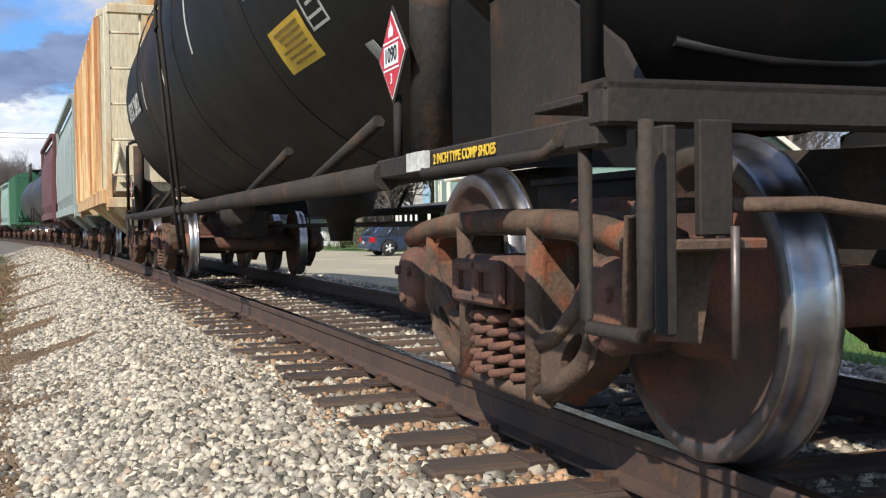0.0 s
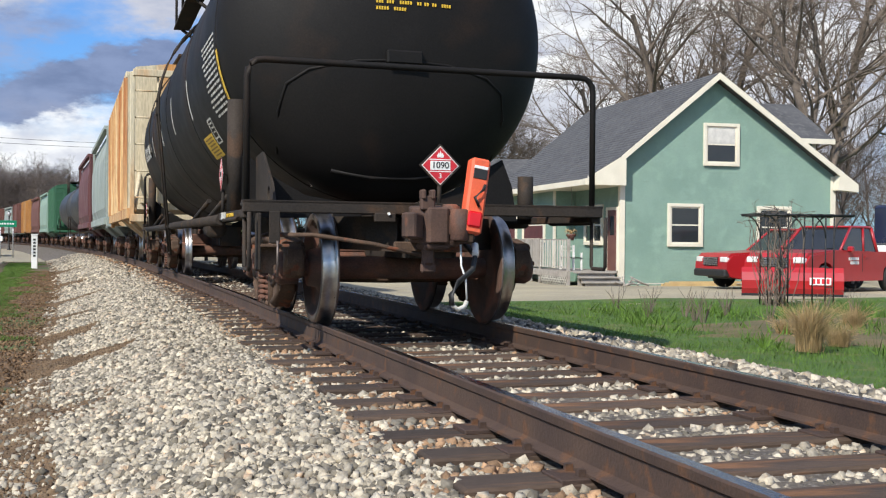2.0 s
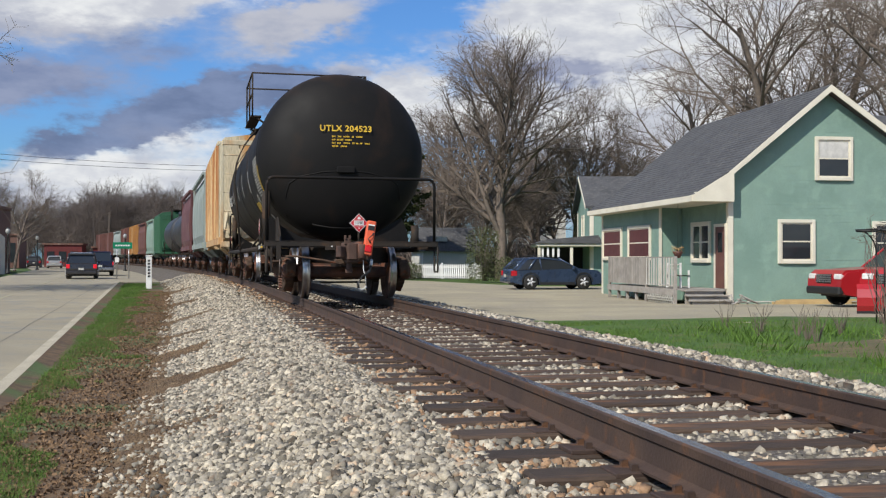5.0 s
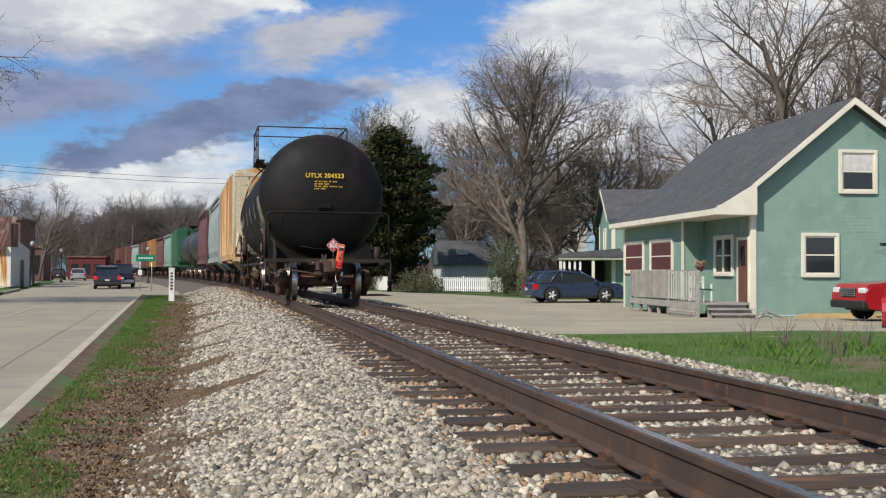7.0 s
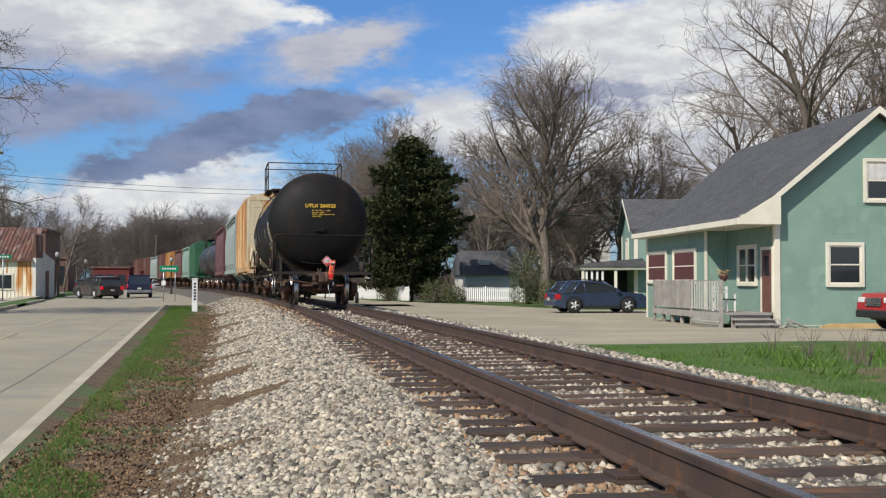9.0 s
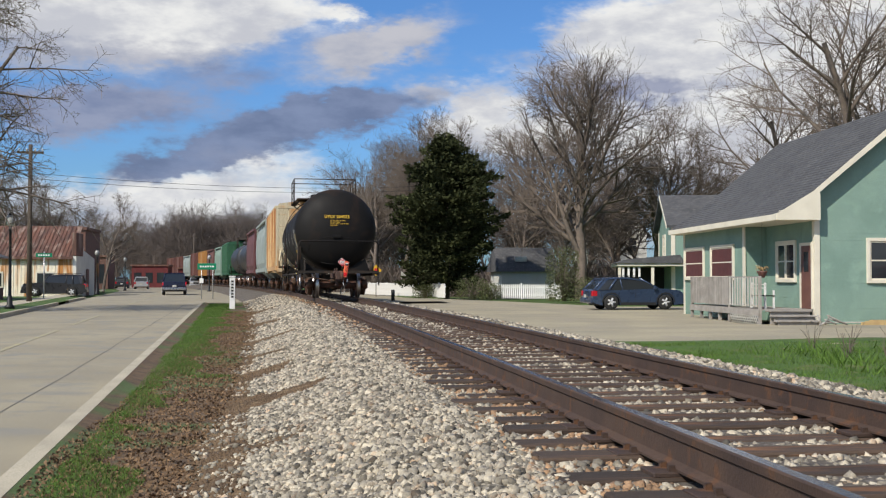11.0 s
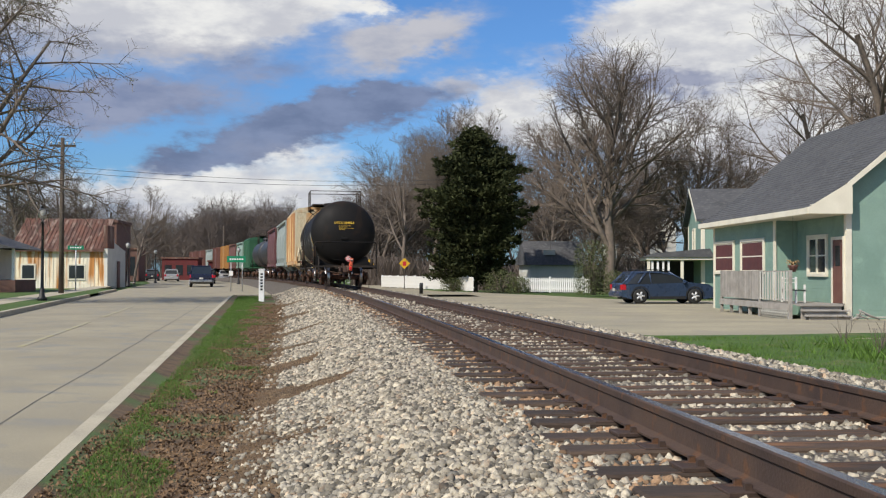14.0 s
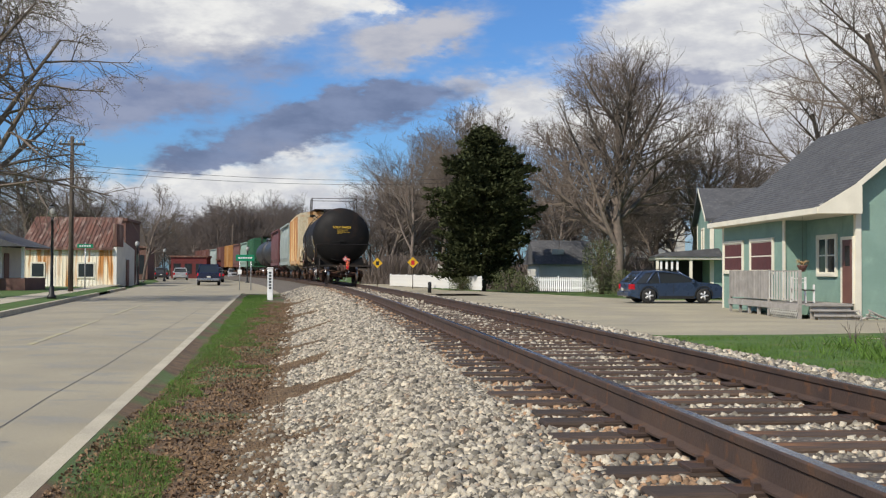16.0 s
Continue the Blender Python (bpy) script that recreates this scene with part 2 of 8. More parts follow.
M_WHEELFACE = mat("wheel_face", (0.105, 0.056, 0.038), 0.85, 0, (0.05, 0.030, 0.023), 4, 0.3, 50, spots=(0.20, 0.072, 0.038), spot_scale=3)
M_WORN = mat("worn_steel", (0.16, 0.13, 0.115), 0.5, 0.6, (0.10, 0.08, 0.07), 6, fine=0.2)
M_TANKFAR = mat("tank_grey_black", (0.0375, 0.0375, 0.039), 0.5, 0, (0.02625, 0.0255, 0.0255), 0.8, fine=0.1)
M_WHITE = mat("white_paint", (0.78, 0.77, 0.74), 0.6, 0, (0.68, 0.67, 0.63), 4, fine=0.08)
M_WHITEWORN = mat("worn_white_paint", (0.62, 0.60, 0.54), 0.7, 0, (0.36, 0.35, 0.31), 9, fine=0.3)
M_REDPAINT = mat("red_placard", (0.55, 0.02, 0.03), 0.5, 0, (0.48, 0.02, 0.03), 4, fine=0.05)
M_YELLOW = mat("yellow_paint", (0.72, 0.46, 0.03), 0.65, 0, (0.6, 0.37, 0.03), 6, fine=0.15)
M_OCHRE = mat("ochre_print", (0.25, 0.14, 0.01), 0.7, fine=0.0)
M_INK = mat("black_rubber", (0.018, 0.018, 0.018), 0.6, fine=0.1)
M_ORANGE = mat("orange_box", (0.74, 0.12, 0.045), 0.55, 0, (0.62, 0.10, 0.04), 5, fine=0.1, spots=(0.45, 0.09, 0.05), spot_scale=9, spot_lo=0.6, spot_hi=0.75)
M_REDLENS = mat("red_lens", (0.65, 0.01, 0.015), 0.2, fine=0.0)
M_LEAF = mat("dry_leaf", (0.225, 0.140, 0.072), 0.9, 0, (0.13, 0.077, 0.042), 9, fine=0.1, island=0.4)
M_BLIND = mat("pale_blind", (0.62, 0.60, 0.55), 0.8, fine=0.05)
M_MAROONBLIND = mat("maroon_blind", (0.105, 0.032, 0.03), 0.6, 0, (0.085, 0.028, 0.027), 2, fine=0.05)
M_BROWNDOOR = mat("red_brown_door", (0.16, 0.07, 0.05), 0.6, 0, (0.12, 0.05, 0.04), 2, fine=0.1)
M_GREYWOOD = mat("weathered_wood", (0.36, 0.33, 0.29), 0.9, 0, (0.26, 0.235, 0.205), 3, 0.4, 40, rnd=0.2)
M_PALEWOOD = mat("pale_wood", (0.55, 0.53, 0.47), 0.85, 0, (0.45, 0.43, 0.38), 3, 0.3, 40, rnd=0.15)
M_DRYGRASS = mat("dry_grass", (0.475, 0.3375, 0.1625), 0.9, 0, (0.35, 0.2375, 0.1125), 3, fine=0.1, island=0.3)
M_FARTWIG = mat("far_twig", (0.138, 0.108, 0.090), 0.95, 0, (0.098, 0.078, 0.067), 0.3, fine=0.1)
M_PAINT_BLUE = mat("blue_grey_car_paint", (0.042, 0.066, 0.118), 0.3, 0.3, (0.038, 0.058, 0.105), 1, fine=0.03, coat=0.6)
M_PAINT_RED = mat("red_car_paint", (0.37, 0.012, 0.017), 0.35, 0, (0.31, 0.011, 0.015), 1, fine=0.05, coat=0.4)
M_PAINT_DARK = mat("dark_grey_car_paint", (0.035, 0.032, 0.034), 0.3, 0.2, (0.03, 0.028, 0.03), 1, fine=0.03, coat=0.5)
M_PAINT_NAVY = mat("navy_car_paint", (0.012, 0.016, 0.05), 0.3, 0.1, (0.01, 0.014, 0.04), 1, fine=0.03, coat=0.5)
M_PAINT_SILVER = mat("silver_car_paint", (0.45, 0.45, 0.45), 0.35, 0.5, (0.4, 0.4, 0.4), 1, fine=0.03)
M_TYRE = mat("tyre_rubber", (0.016, 0.016, 0.016), 0.85, 0, (0.025, 0.024, 0.022), 6, fine=0.15)
M_ALLOY = mat("alloy_wheel", (0.62, 0.62, 0.62), 0.4, 0.25, (0.45, 0.45, 0.46), 6, fine=0.05)
M_CHROME = mat("bumper_metal", (0.45, 0.45, 0.46), 0.3, 0.9, (0.35, 0.35, 0.36), 4, fine=0.05)
M_TAIL = mat("tail_lamp", (0.55, 0.01, 0.02), 0.2, fine=0.0, emit=0.6)
M_TAILOFF = mat("tail_lamp_off", (0.45, 0.01, 0.02), 0.2, fine=0.0)
M_HEADLAMP = mat("head_lamp", (0.75, 0.74, 0.70), 0.12, fine=0.0)
M_ASPHALTWHITE = mat("white_house_paint", (0.66, 0.64, 0.57), 0.75, 0, (0.58, 0.56, 0.50), 1.2, fine=0.08)
M_SHOP = mat("rusty_pale_sheet", (0.86, 0.82, 0.70), 0.8, 0, (0.80, 0.67, 0.44), 0.5, spots=(0.50, 0.22, 0.06), spot_scale=1.9, spot_lo=0.5, spot_hi=0.62, stretch=(1.2, 1, 0.12), fine=0.1)
M_RUSTROOF = mat("rusty_sheet_roof", (0.17, 0.075, 0.05), 0.85, 0, (0.075, 0.042, 0.033), 1.4, spots=(0.27, 0.19, 0.15), spot_scale=2.0, spot_lo=0.52, spot_hi=0.66, stretch=(1, 0.3, 0.3), fine=0.25)
M_BRICK = mat("dark_brick", (0.17, 0.085, 0.065), 0.9, 0, (0.12, 0.07, 0.055), 2, fine=0.2)
M_REDBARN = mat("red_painted_wall", (0.126, 0.0168, 0.0168), 0.8, 0, (0.0966, 0.0147, 0.0147), 1, fine=0.1)
M_SIGNGREEN = mat("sign_green", (0.0, 0.19, 0.09), 0.45, 0, (0.0, 0.17, 0.08), 2, fine=0.03)
M_SIGNYELLOW = mat("sign_yellow", (0.75, 0.45, 0.02), 0.5, fine=0.03)
M_POLE = mat("pole_wood", (0.10, 0.075, 0.055), 0.9, 0, (0.07, 0.055, 0.042), 4, 0.4, 30)
M_BLACKIRON = mat("black_iron", (0.015, 0.016, 0.017), 0.55, 0.3, (0.02, 0.02, 0.02), 6, fine=0.1)
M_LAMPGLASS = mat("lamp_globe", (0.4, 0.4, 0.38), 0.3, fine=0.0)
M_SHRUB = mat("olive_shrub", (0.10, 0.115, 0.04), 0.9, 0, (0.07, 0.08, 0.03), 1.5, fine=0.1, island=0.45)
M_MULCH = mat("mulch_bed", (0.150, 0.108, 0.055), 0.95, 0, (0.085, 0.085, 0.030), 3, 1.2, 30)
M_PLASTICBLUE = mat("blue_tailgate", (0.02, 0.03, 0.09), 0.4, fine=0.03)
M_LINE = mat("road_line", (0.39, 0.336, 0.18), 0.85, 0, (0.315, 0.296, 0.234), 1.5, fine=0.3)
M_TAR = mat("tar_seam", (0.10, 0.095, 0.09), 0.9, fine=0.2)
M_LIGHTPLY = mat("pale_plank", (0.55, 0.40, 0.19), 0.85, 0, (0.45, 0.32, 0.15), 3, fine=0.1)
M_STONERUST = mat("rust_stained_stone", (0.36, 0.22, 0.12), 0.92, 0, (0.26, 0.16, 0.09), 9, 0.4, 60, island=0.5)

# ---- building helpers ----
def box(bm, lo, hi, mi=0, bevel=0.0):
    """An upright box between two corners."""
    r = bmesh.ops.create_cube(bm, size=1.0)
    vs = r["verts"]
    c = [(a + b) / 2 for a, b in zip(lo, hi)]
    d = [abs(b - a) for a, b in zip(lo, hi)]
    for v in vs:
        v.co = Vector((v.co.x * d[0] + c[0], v.co.y * d[1] + c[1], v.co.z * d[2] + c[2]))
    es = list({e for v in vs for e in v.link_edges})
    fs = {f for v in vs for f in v.link_faces}
    for f in fs:
        f.material_index = mi
    if bevel:
        r = bmesh.ops.bevel(bm, geom=es, offset=bevel, segments=1, affect="EDGES")
        for f in r["faces"]:
            f.material_index = mi
    return bm


def rod(bm, pts, r, seg=8, mi=0, cap=True, r_end=None):
    """A round bar along a list of points, tapering to r_end."""
    pts = [Vector(p) for p in pts]
    rings = []
    n = len(pts)
    for i, p in enumerate(pts):
        d = (pts[min(i + 1, n - 1)] - pts[max(i - 1, 0)]).normalized()
        up = Vector((0, 0, 1)) if abs(d.z) < 0.9 else Vector((1, 0, 0))
        a = d.cross(up).normalized()
        b = a.cross(d)
        rr = r if r_end is None else r + (r_end - r) * i / (n - 1)
        rings.append([bm.verts.new(p + (a * math.cos(k * 2 * math.pi / seg) + b * math.sin(k * 2 * math.pi / seg)) * rr) for k in range(seg)])
    for q, w in zip(rings, rings[1:]):
        for k in range(seg):
            f = bm.faces.new((q[k], q[(k + 1) % seg], w[(k + 1) % seg], w[k]))
            f.material_index = mi
            f.smooth = True
    if cap and seg > 2:
        for ring, flip in ((rings[0], True), (rings[-1], False)):
            f = bm.faces.new(ring[::-1] if not flip else ring)
            f.material_index = mi
    return bm


def lathe(bm, prof, axis="x", seg=32, at=(0, 0, 0), mi=0, smooth=True, mis=None):
    """Turn a profile of (along, radius) round an axis through at."""
    rings = []
    for a, r in prof:
        ring = []
        for k in range(seg):
            t = 2 * math.pi * k / seg
            c, s = math.cos(t) * r, math.sin(t) * r
            v = {"x": (a, c, s), "y": (c, a, s), "z": (c, s, a)}[axis]
            ring.append(bm.verts.new(Vector(v) + Vector(at)))
        rings.append(ring)
    for i, (q, w) in enumerate(zip(rings, rings[1:])):
        for k in range(seg):
            f = bm.faces.new((q[k], q[(k + 1) % seg], w[(k + 1) % seg], w[k]))
            f.material_index = mis[i] if mis else mi
            f.smooth = smooth
    for ring in (rings[0], rings[-1]):
        f = bm.faces.new(ring)
        f.material_index = mi
    return bm


def slab(bm, poly, off, mi=0):
    """Extrude a flat polygon by a vector."""
    a = [bm.verts.new(Vector(p)) for p in poly]
    b = [bm.verts.new(Vector(p) + Vector(off)) for p in poly]
    fs = [bm.faces.new(a), bm.faces.new(b[::-1])]
    n = len(a)
    for i in range(n):
        fs.append(bm.faces.new((a[i], b[i], b[(i + 1) % n], a[(i + 1) % n])))
    for f in fs:
        f.material_index = mi
    return bm


def mesh_of(name, bm, material, fix=True):
    if fix:
        bmesh.ops.recalc_face_normals(bm, faces=bm.faces)
    me = bpy.data.meshes.new(name)
    bm.to_mesh(me)
    bm.free()
    for m in (material if isinstance(material, (list, tuple)) else [material]):
        me.materials.append(m)
    return me


def part(name, bm, material, parent=None, label="", fix=True, at=None):
    """Link a bmesh as one mesh object, under a thing or a part."""
    ob = new(name, mesh_of(name, bm, material, fix))
    if parent is not None:
        ob.parent = parent
    if at is not None:
        ob.matrix_basis = at
    if label:
        ob["label"] = label
    return ob


def share(name, me, parent, m):
    ob = new(name, me)
    ob.parent = parent
    ob.matrix_basis = m
    return ob


def boxpart(name, lo, hi, material, parent, label="", bevel=0.0):
    return part(name, box(bmesh.new(), lo, hi, 0, bevel), material, parent, label)


def thing(name, label, category, m=None, group="", kind=""):
    ob = new(name)
    ob.empty_display_size = 0.3
    if m is not None:
        ob.matrix_basis = m
    return tagged(ob, label, category, group, kind)


def raw(name, verts, faces, material, parent=None, smooth=False, mis=None):
    me = bpy.data.meshes.new(name)
    me.from_pydata(verts, [], faces)
    for m in (material if isinstance(material, (list, tuple)) else [material]):
        me.materials.append(m)
    if mis is not None:
        me.polygons.foreach_set("material_index", mis)
    if smooth:
        me.polygons.foreach_set("use_smooth", [True] * len(me.polygons))
    me.update()
    ob = new(name, me)
    if parent is not None:
        ob.parent = parent
    return ob


# ---- the line of the track ----
CURVE = 1 / 0.00112          # metres of radius, turning left
TRACK_X = 2.53
GAUGE = 1.505


def on_track(s, off=0.0, z=0.0):
    """The place s metres along the track, off metres to its right, and the heading in degrees."""
    a = s / CURVE
    return (TRACK_X - CURVE * (1 - math.cos(a)) + off * math.cos(a), CURVE * math.sin(a) + off * math.sin(a), z), math.degrees(a)


def track_pose(s, off=0.0, z=0.0):
    p, a = on_track(s, off, z)
    return pose(*p, 0, 0, a)


def rail_s(t):
    """How far along the track the rear axle of the last car stands at t seconds."""
    return float(np.interp(t, TRAIN_T, TRAIN_S))


TRAIN_T = [0.0, 0.5, 1.0, 1.5, 2.0, 2.5, 3.0, 3.5, 4.0, 4.5, 7.0, 8.0, 9.0, 11.5, 12.5, 14.0, 15.0, 16.0]
TRAIN_S = [2.545, 4.0, 5.56, 7.15, 8.82, 10.5, 12.14, 13.87, 15.55, 17.27, 26.15, 29.65, 33.2, 42.35, 46.1, 51.5, 55.0, 58.5]

# ---- ground, road and track ----
def strip(name, rows, material, kind_label, category, smooth=True):
    """A sheet from rows of points across, lofted along."""
    n = len(rows[0])
    verts = [p for r in rows for p in r]
    faces = [(i * n + k, i * n + k + 1, (i + 1) * n + k + 1, (i + 1) * n + k) for i in range(len(rows) - 1) for k in range(n - 1)]
    ob = raw(name, verts, faces, material, None, smooth)
    return tagged(ob, kind_label, category, "", "structure")


def curb_x(y):
    return -1.31 - 0.058 * y


def left_edge_x(y):
    return -6.0 - 0.105 * y


def rough_z(x, y, a=0.03, sc=0.7):
    return noise.noise(Vector((x * sc, y * sc, 3.1))) * a + noise.noise(Vector((x * sc * 5, y * sc * 5, 8.0))) * a * 0.35


def build_ground():
    s = 3000.0
    g = raw("ground", [(-s, -s, -0.82), (s, -s, -0.82), (s, s, -0.82), (-s, s, -0.82)], [(0, 1, 2, 3)], M_GRASS)
    tagged(g, "flat spring ground of thin grass and earth", "ground", "", "structure")
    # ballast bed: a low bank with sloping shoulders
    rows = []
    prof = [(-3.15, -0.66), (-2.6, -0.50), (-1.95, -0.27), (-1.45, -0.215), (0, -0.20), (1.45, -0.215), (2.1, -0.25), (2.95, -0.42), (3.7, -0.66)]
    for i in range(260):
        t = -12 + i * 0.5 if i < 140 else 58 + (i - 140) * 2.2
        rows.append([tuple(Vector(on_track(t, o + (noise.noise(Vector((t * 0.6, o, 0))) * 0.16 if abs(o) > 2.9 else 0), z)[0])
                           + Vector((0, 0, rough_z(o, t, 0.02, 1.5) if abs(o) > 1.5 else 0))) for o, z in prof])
    strip("ballast_bed", rows, M_BED_SHADED, "bank of crushed grey limestone ballast under the track, colour darkened for shade between stones", "ballast")
    # verge between ballast and kerb
    rows = []
    for i in range(150):
        y = -12 + i * 0.5
        if y > 61:
            break
        x1 = curb_x(y) + 0.02
        x0 = on_track(y, -2.75)[0][0]
        rows.append([(x0 + (x1 - x0) * k / 10, y, (-0.56 - 0.035 * min(k, 2) + rough_z(x0 + (x1 - x0) * k / 10, y, 0.035)) if 0 < k < 10 else (-0.585 if k == 10 else -0.66)) for k in range(11)])
    strip("verge", rows, M_VERGE, "strip of bare brown earth and patchy spring grass", "verge")
    # road
    rows = []
    for i in range(90):
        y = -14 + i * 1.6
        a, b = left_edge_x(y), curb_x(y) if y < 60 else -1.5
        rows.append([(a + (b - a) * k / 6, y, -0.70 + 0.05 * math.sin(math.pi * k / 6)) for k in range(7)])
    strip("road", rows, M_ROAD, "worn pale concrete street beside the track", "road")
    rows = [[(left_edge_x(y) + (curb_x(60) + 3 - left_edge_x(y)) * k / 4 - max(0, y - 128) * 0.07, y, -0.69) for k in range(5)] for y in range(128, 420, 6)]
    strip("road", rows, M_ROAD, "far stretch of the concrete street", "road")
    # cross street over the rails
    tagged(raw("road", [(-2, 62.0, -0.655), (9, 62.5, -0.60), (9, 71.5, -0.60), (-2, 73.0, -0.655)], [(0, 1, 2, 3)], M_ROAD),
           "side street that crosses the track", "road", "", "structure")
    bm = bmesh.new()
    pts = [(curb_x(-14 + i * 1.5), -14 + i * 1.5) for i in range(49)]
    pts += [(pts[-1][0] + 4 * (1 - math.cos(a)), pts[-1][1] + 3.2 * math.sin(a)) for a in (0.35, 0.7, 1.05, 1.4)]
    prev = None
    for x, y in pts:
        ring = [bm.verts.new(v) for v in ((x, y, -0.60), (x - 0.15, y, -0.605), (x - 0.165, y, -0.70), (x - 0.95, y, -0.687), (x - 0.95, y, -0.74), (x, y, -0.74))]
        if prev:
            for k in range(6):
                bm.faces.new((prev[k], prev[(k + 1) % 6], ring[(k + 1) % 6], ring[k])).material_index = 1 if k in (2, 3) else 0
        prev = ring
    tagged(part("curb", bm, [M_CURB, M_GUTTER]), "worn pale concrete kerb and gutter", "kerb", "", "structure")
    # lot and lawn on the house side
    rows = []
    for i in range(60):
        y = 20.5 + i * 1.6
        x0 = on_track(y, 3.05)[0][0]
        x1 = 40.0 if y < 55 else (17 - (y - 55) * 0.35 if y < 80 else 8.0)
        x1 = max(x1, x0 + 5)
        rows.append([(x0 + (x1 - x0) * k / 8, y, float(np.interp(y, [20, 24, 34, 50, 60, 70], [-0.60, -0.61, -0.79, -0.79, -0.74, -0.69])) + (rough_z(k, y, 0.02) if k else -0.04)) for k in range(9)])
    strip("gravel_lot", rows, M_LOT, "pale gravel and worn asphalt lane and lot", "lot")
    rows = []
    for i in range(60):
        y = -14 + i * 0.62
        x0 = on_track(y, 2.9)[0][0]
        rows.append([(x0 + (46 - x0) * (k / 24) ** 1.8, y, -0.585 + rough_z(k * 0.7, y, 0.05) if 0 < k < 24 and i < 59 else -0.66) for k in range(25)])
    strip("lawn", rows, M_GRASS, "bright green spring lawn beside the track", "lawn")


def build_rail(off):
    prof = [(-0.07, -0.168), (0.07, -0.168), (0.07, -0.157), (0.026, -0.138), (0.022, -0.05), (0.034, -0.04), (0.036, -0.008), (0.026, 0.0), (-0.026, 0.0), (-0.036, -0.008), (-0.034, -0.04), (-0.022, -0.05), (-0.026, -0.138), (-0.07, -0.157)]
    bm = bmesh.new()
    prev = None
    s = -12.0
    while s < 330:
        ring = [bm.verts.new(on_track(s, off + o, z)[0]) for o, z in prof]
        if prev:
            n = len(ring)
            for k in range(n):
                f = bm.faces.new((prev[k], prev[(k + 1) % n], ring[(k + 1) % n], ring[k]))
                f.material_index = 1 if k == 7 else 0
                f.smooth = k in (6, 8)
        prev = ring
        s += 1.0 if s < 60 else 6.0
    tagged(part("rail", bm, [M_RAIL, M_HEAD]), "rusty steel rail with a polished running surface", "rail", "rails of the track", "structure")


TIE_S = []


def build_ties():
    bm = bmesh.new()
    box(bm, (-1.3, -0.115, -0.38), (1.3, 0.115, -0.185), 0, 0.012)
    me = mesh_of("tie", bm, M_TIE)
    parent = thing("track_bed", "wooden cross ties laid in ballast under the rails", "track", None, "", "structure")
    rnd = random.Random(5)
    s, i = -6.0, 0
    far = []
    while s < 240:
        m = track_pose(s, rnd.uniform(-0.07, 0.07), rnd.uniform(-0.012, 0.008)) @ pose(0, 0, 0, 0, 0, rnd.uniform(-1.2, 1.2))
        TIE_S.append(s)
        if s < 110:
            share("tie", me, parent, m)
        else:
            far.append(m)
        s += rnd.uniform(0.47, 0.55)
        i += 1
    # steel plates and spike heads under the rails of the nearer ties
    bm = bmesh.new()
    box(bm, (-0.18, -0.095, -0.192), (0.18, 0.095, -0.1695), 0, 0.004)
    for x, y in ((-0.085, -0.05), (0.085, 0.05), (-0.085, 0.06), (0.085, -0.06)):
        box(bm, (x - 0.014, y - 0.014, -0.175), (x + 0.014, y + 0.014, -0.142))
    plate = mesh_of("tie_plate", bm, M_RAIL)
    for s in TIE_S:
        if 1.5 < s < 34:
            for off in (-GAUGE / 2, GAUGE / 2):
                share("tie_plate", plate, parent, track_pose(s, off, 0.0))
    bm = bmesh.new()
    for m in far:
        r = bmesh.ops.create_cube(bm, size=1.0)
        for v in r["verts"]:
            v.co = m @ Vector((v.co.x * 2.6, v.co.y * 0.23, v.co.z * 0.2 - 0.285))
    tagged(part("far_ties", bm, M_TIE, parent), "", "", "", "stuff")


build_ground()
build_rail(-GAUGE / 2)
build_rail(GAUGE / 2)
build_ties()


# ---- loose ballast, grass and litter ----
def rock_templates(rng, n=12):
    out = []
    for _ in range(n):
        v = np.array([(x, y, z) for x in (-1, 1) for y in (-1, 1) for z in (-1, 1)], float) * rng.uniform(0.55, 1.0, (8, 3))
        v *= rng.uniform(0.6, 1.2, 3)
        f = np.array([(0, 1, 3), (0, 3, 2), (4, 6, 7), (4, 7, 5), (0, 4, 5), (0, 5, 1), (2, 3, 7), (2, 7, 6), (0, 2, 6), (0, 6, 4), (1, 5, 7), (1, 7, 3)])
        out.append((v, f))
    return out


def scatter(name, pts, sizes, material, parent, rng, templates):
    """Many small pieces of uneven shape joined into one mesh."""
    V, F, base = [], [], 0
    which = rng.integers(0, len(templates), len(pts))
    for k, (tv, tf) in enumerate(templates):
        sel = which == k
        p, s = pts[sel], sizes[sel]
        n = len(p)
        if not n:
            continue
        q = rng.normal(size=(n, 4))
        q /= np.linalg.norm(q, axis=1)[:, None]
        w, x, y, z = q.T
        R = np.stack([np.stack([1 - 2 * (y * y + z * z), 2 * (x * y - z * w), 2 * (x * z + y * w)], -1),
                      np.stack([2 * (x * y + z * w), 1 - 2 * (x * x + z * z), 2 * (y * z - x * w)], -1),
                      np.stack([2 * (x * z - y * w), 2 * (y * z + x * w), 1 - 2 * (x * x + y * y)], -1)], -2)
        vv = np.einsum("nij,kj->nki", R, tv) * s[:, None, None] + p[:, None, :]
        V.append(vv.reshape(-1, 3))
        F.append((tf[None] + (np.arange(n) * len(tv))[:, None, None] + base).reshape(-1, 3))
        base += n * len(tv)
    V, F = np.concatenate(V), np.concatenate(F)
    me = bpy.data.meshes.new(name)
    me.vertices.add(len(V))
    me.vertices.foreach_set("co", V.ravel())
    me.loops.add(F.size)
    me.loops.foreach_set("vertex_index", F.ravel().astype(np.int32))
    me.polygons.add(len(F))
    me.polygons.foreach_set("loop_start", (np.arange(len(F)) * 3).astype(np.int32))
    me.update()
    me.materials.append(material)
    ob = new(name, me)
    if parent:
        ob.parent = parent
    return ob


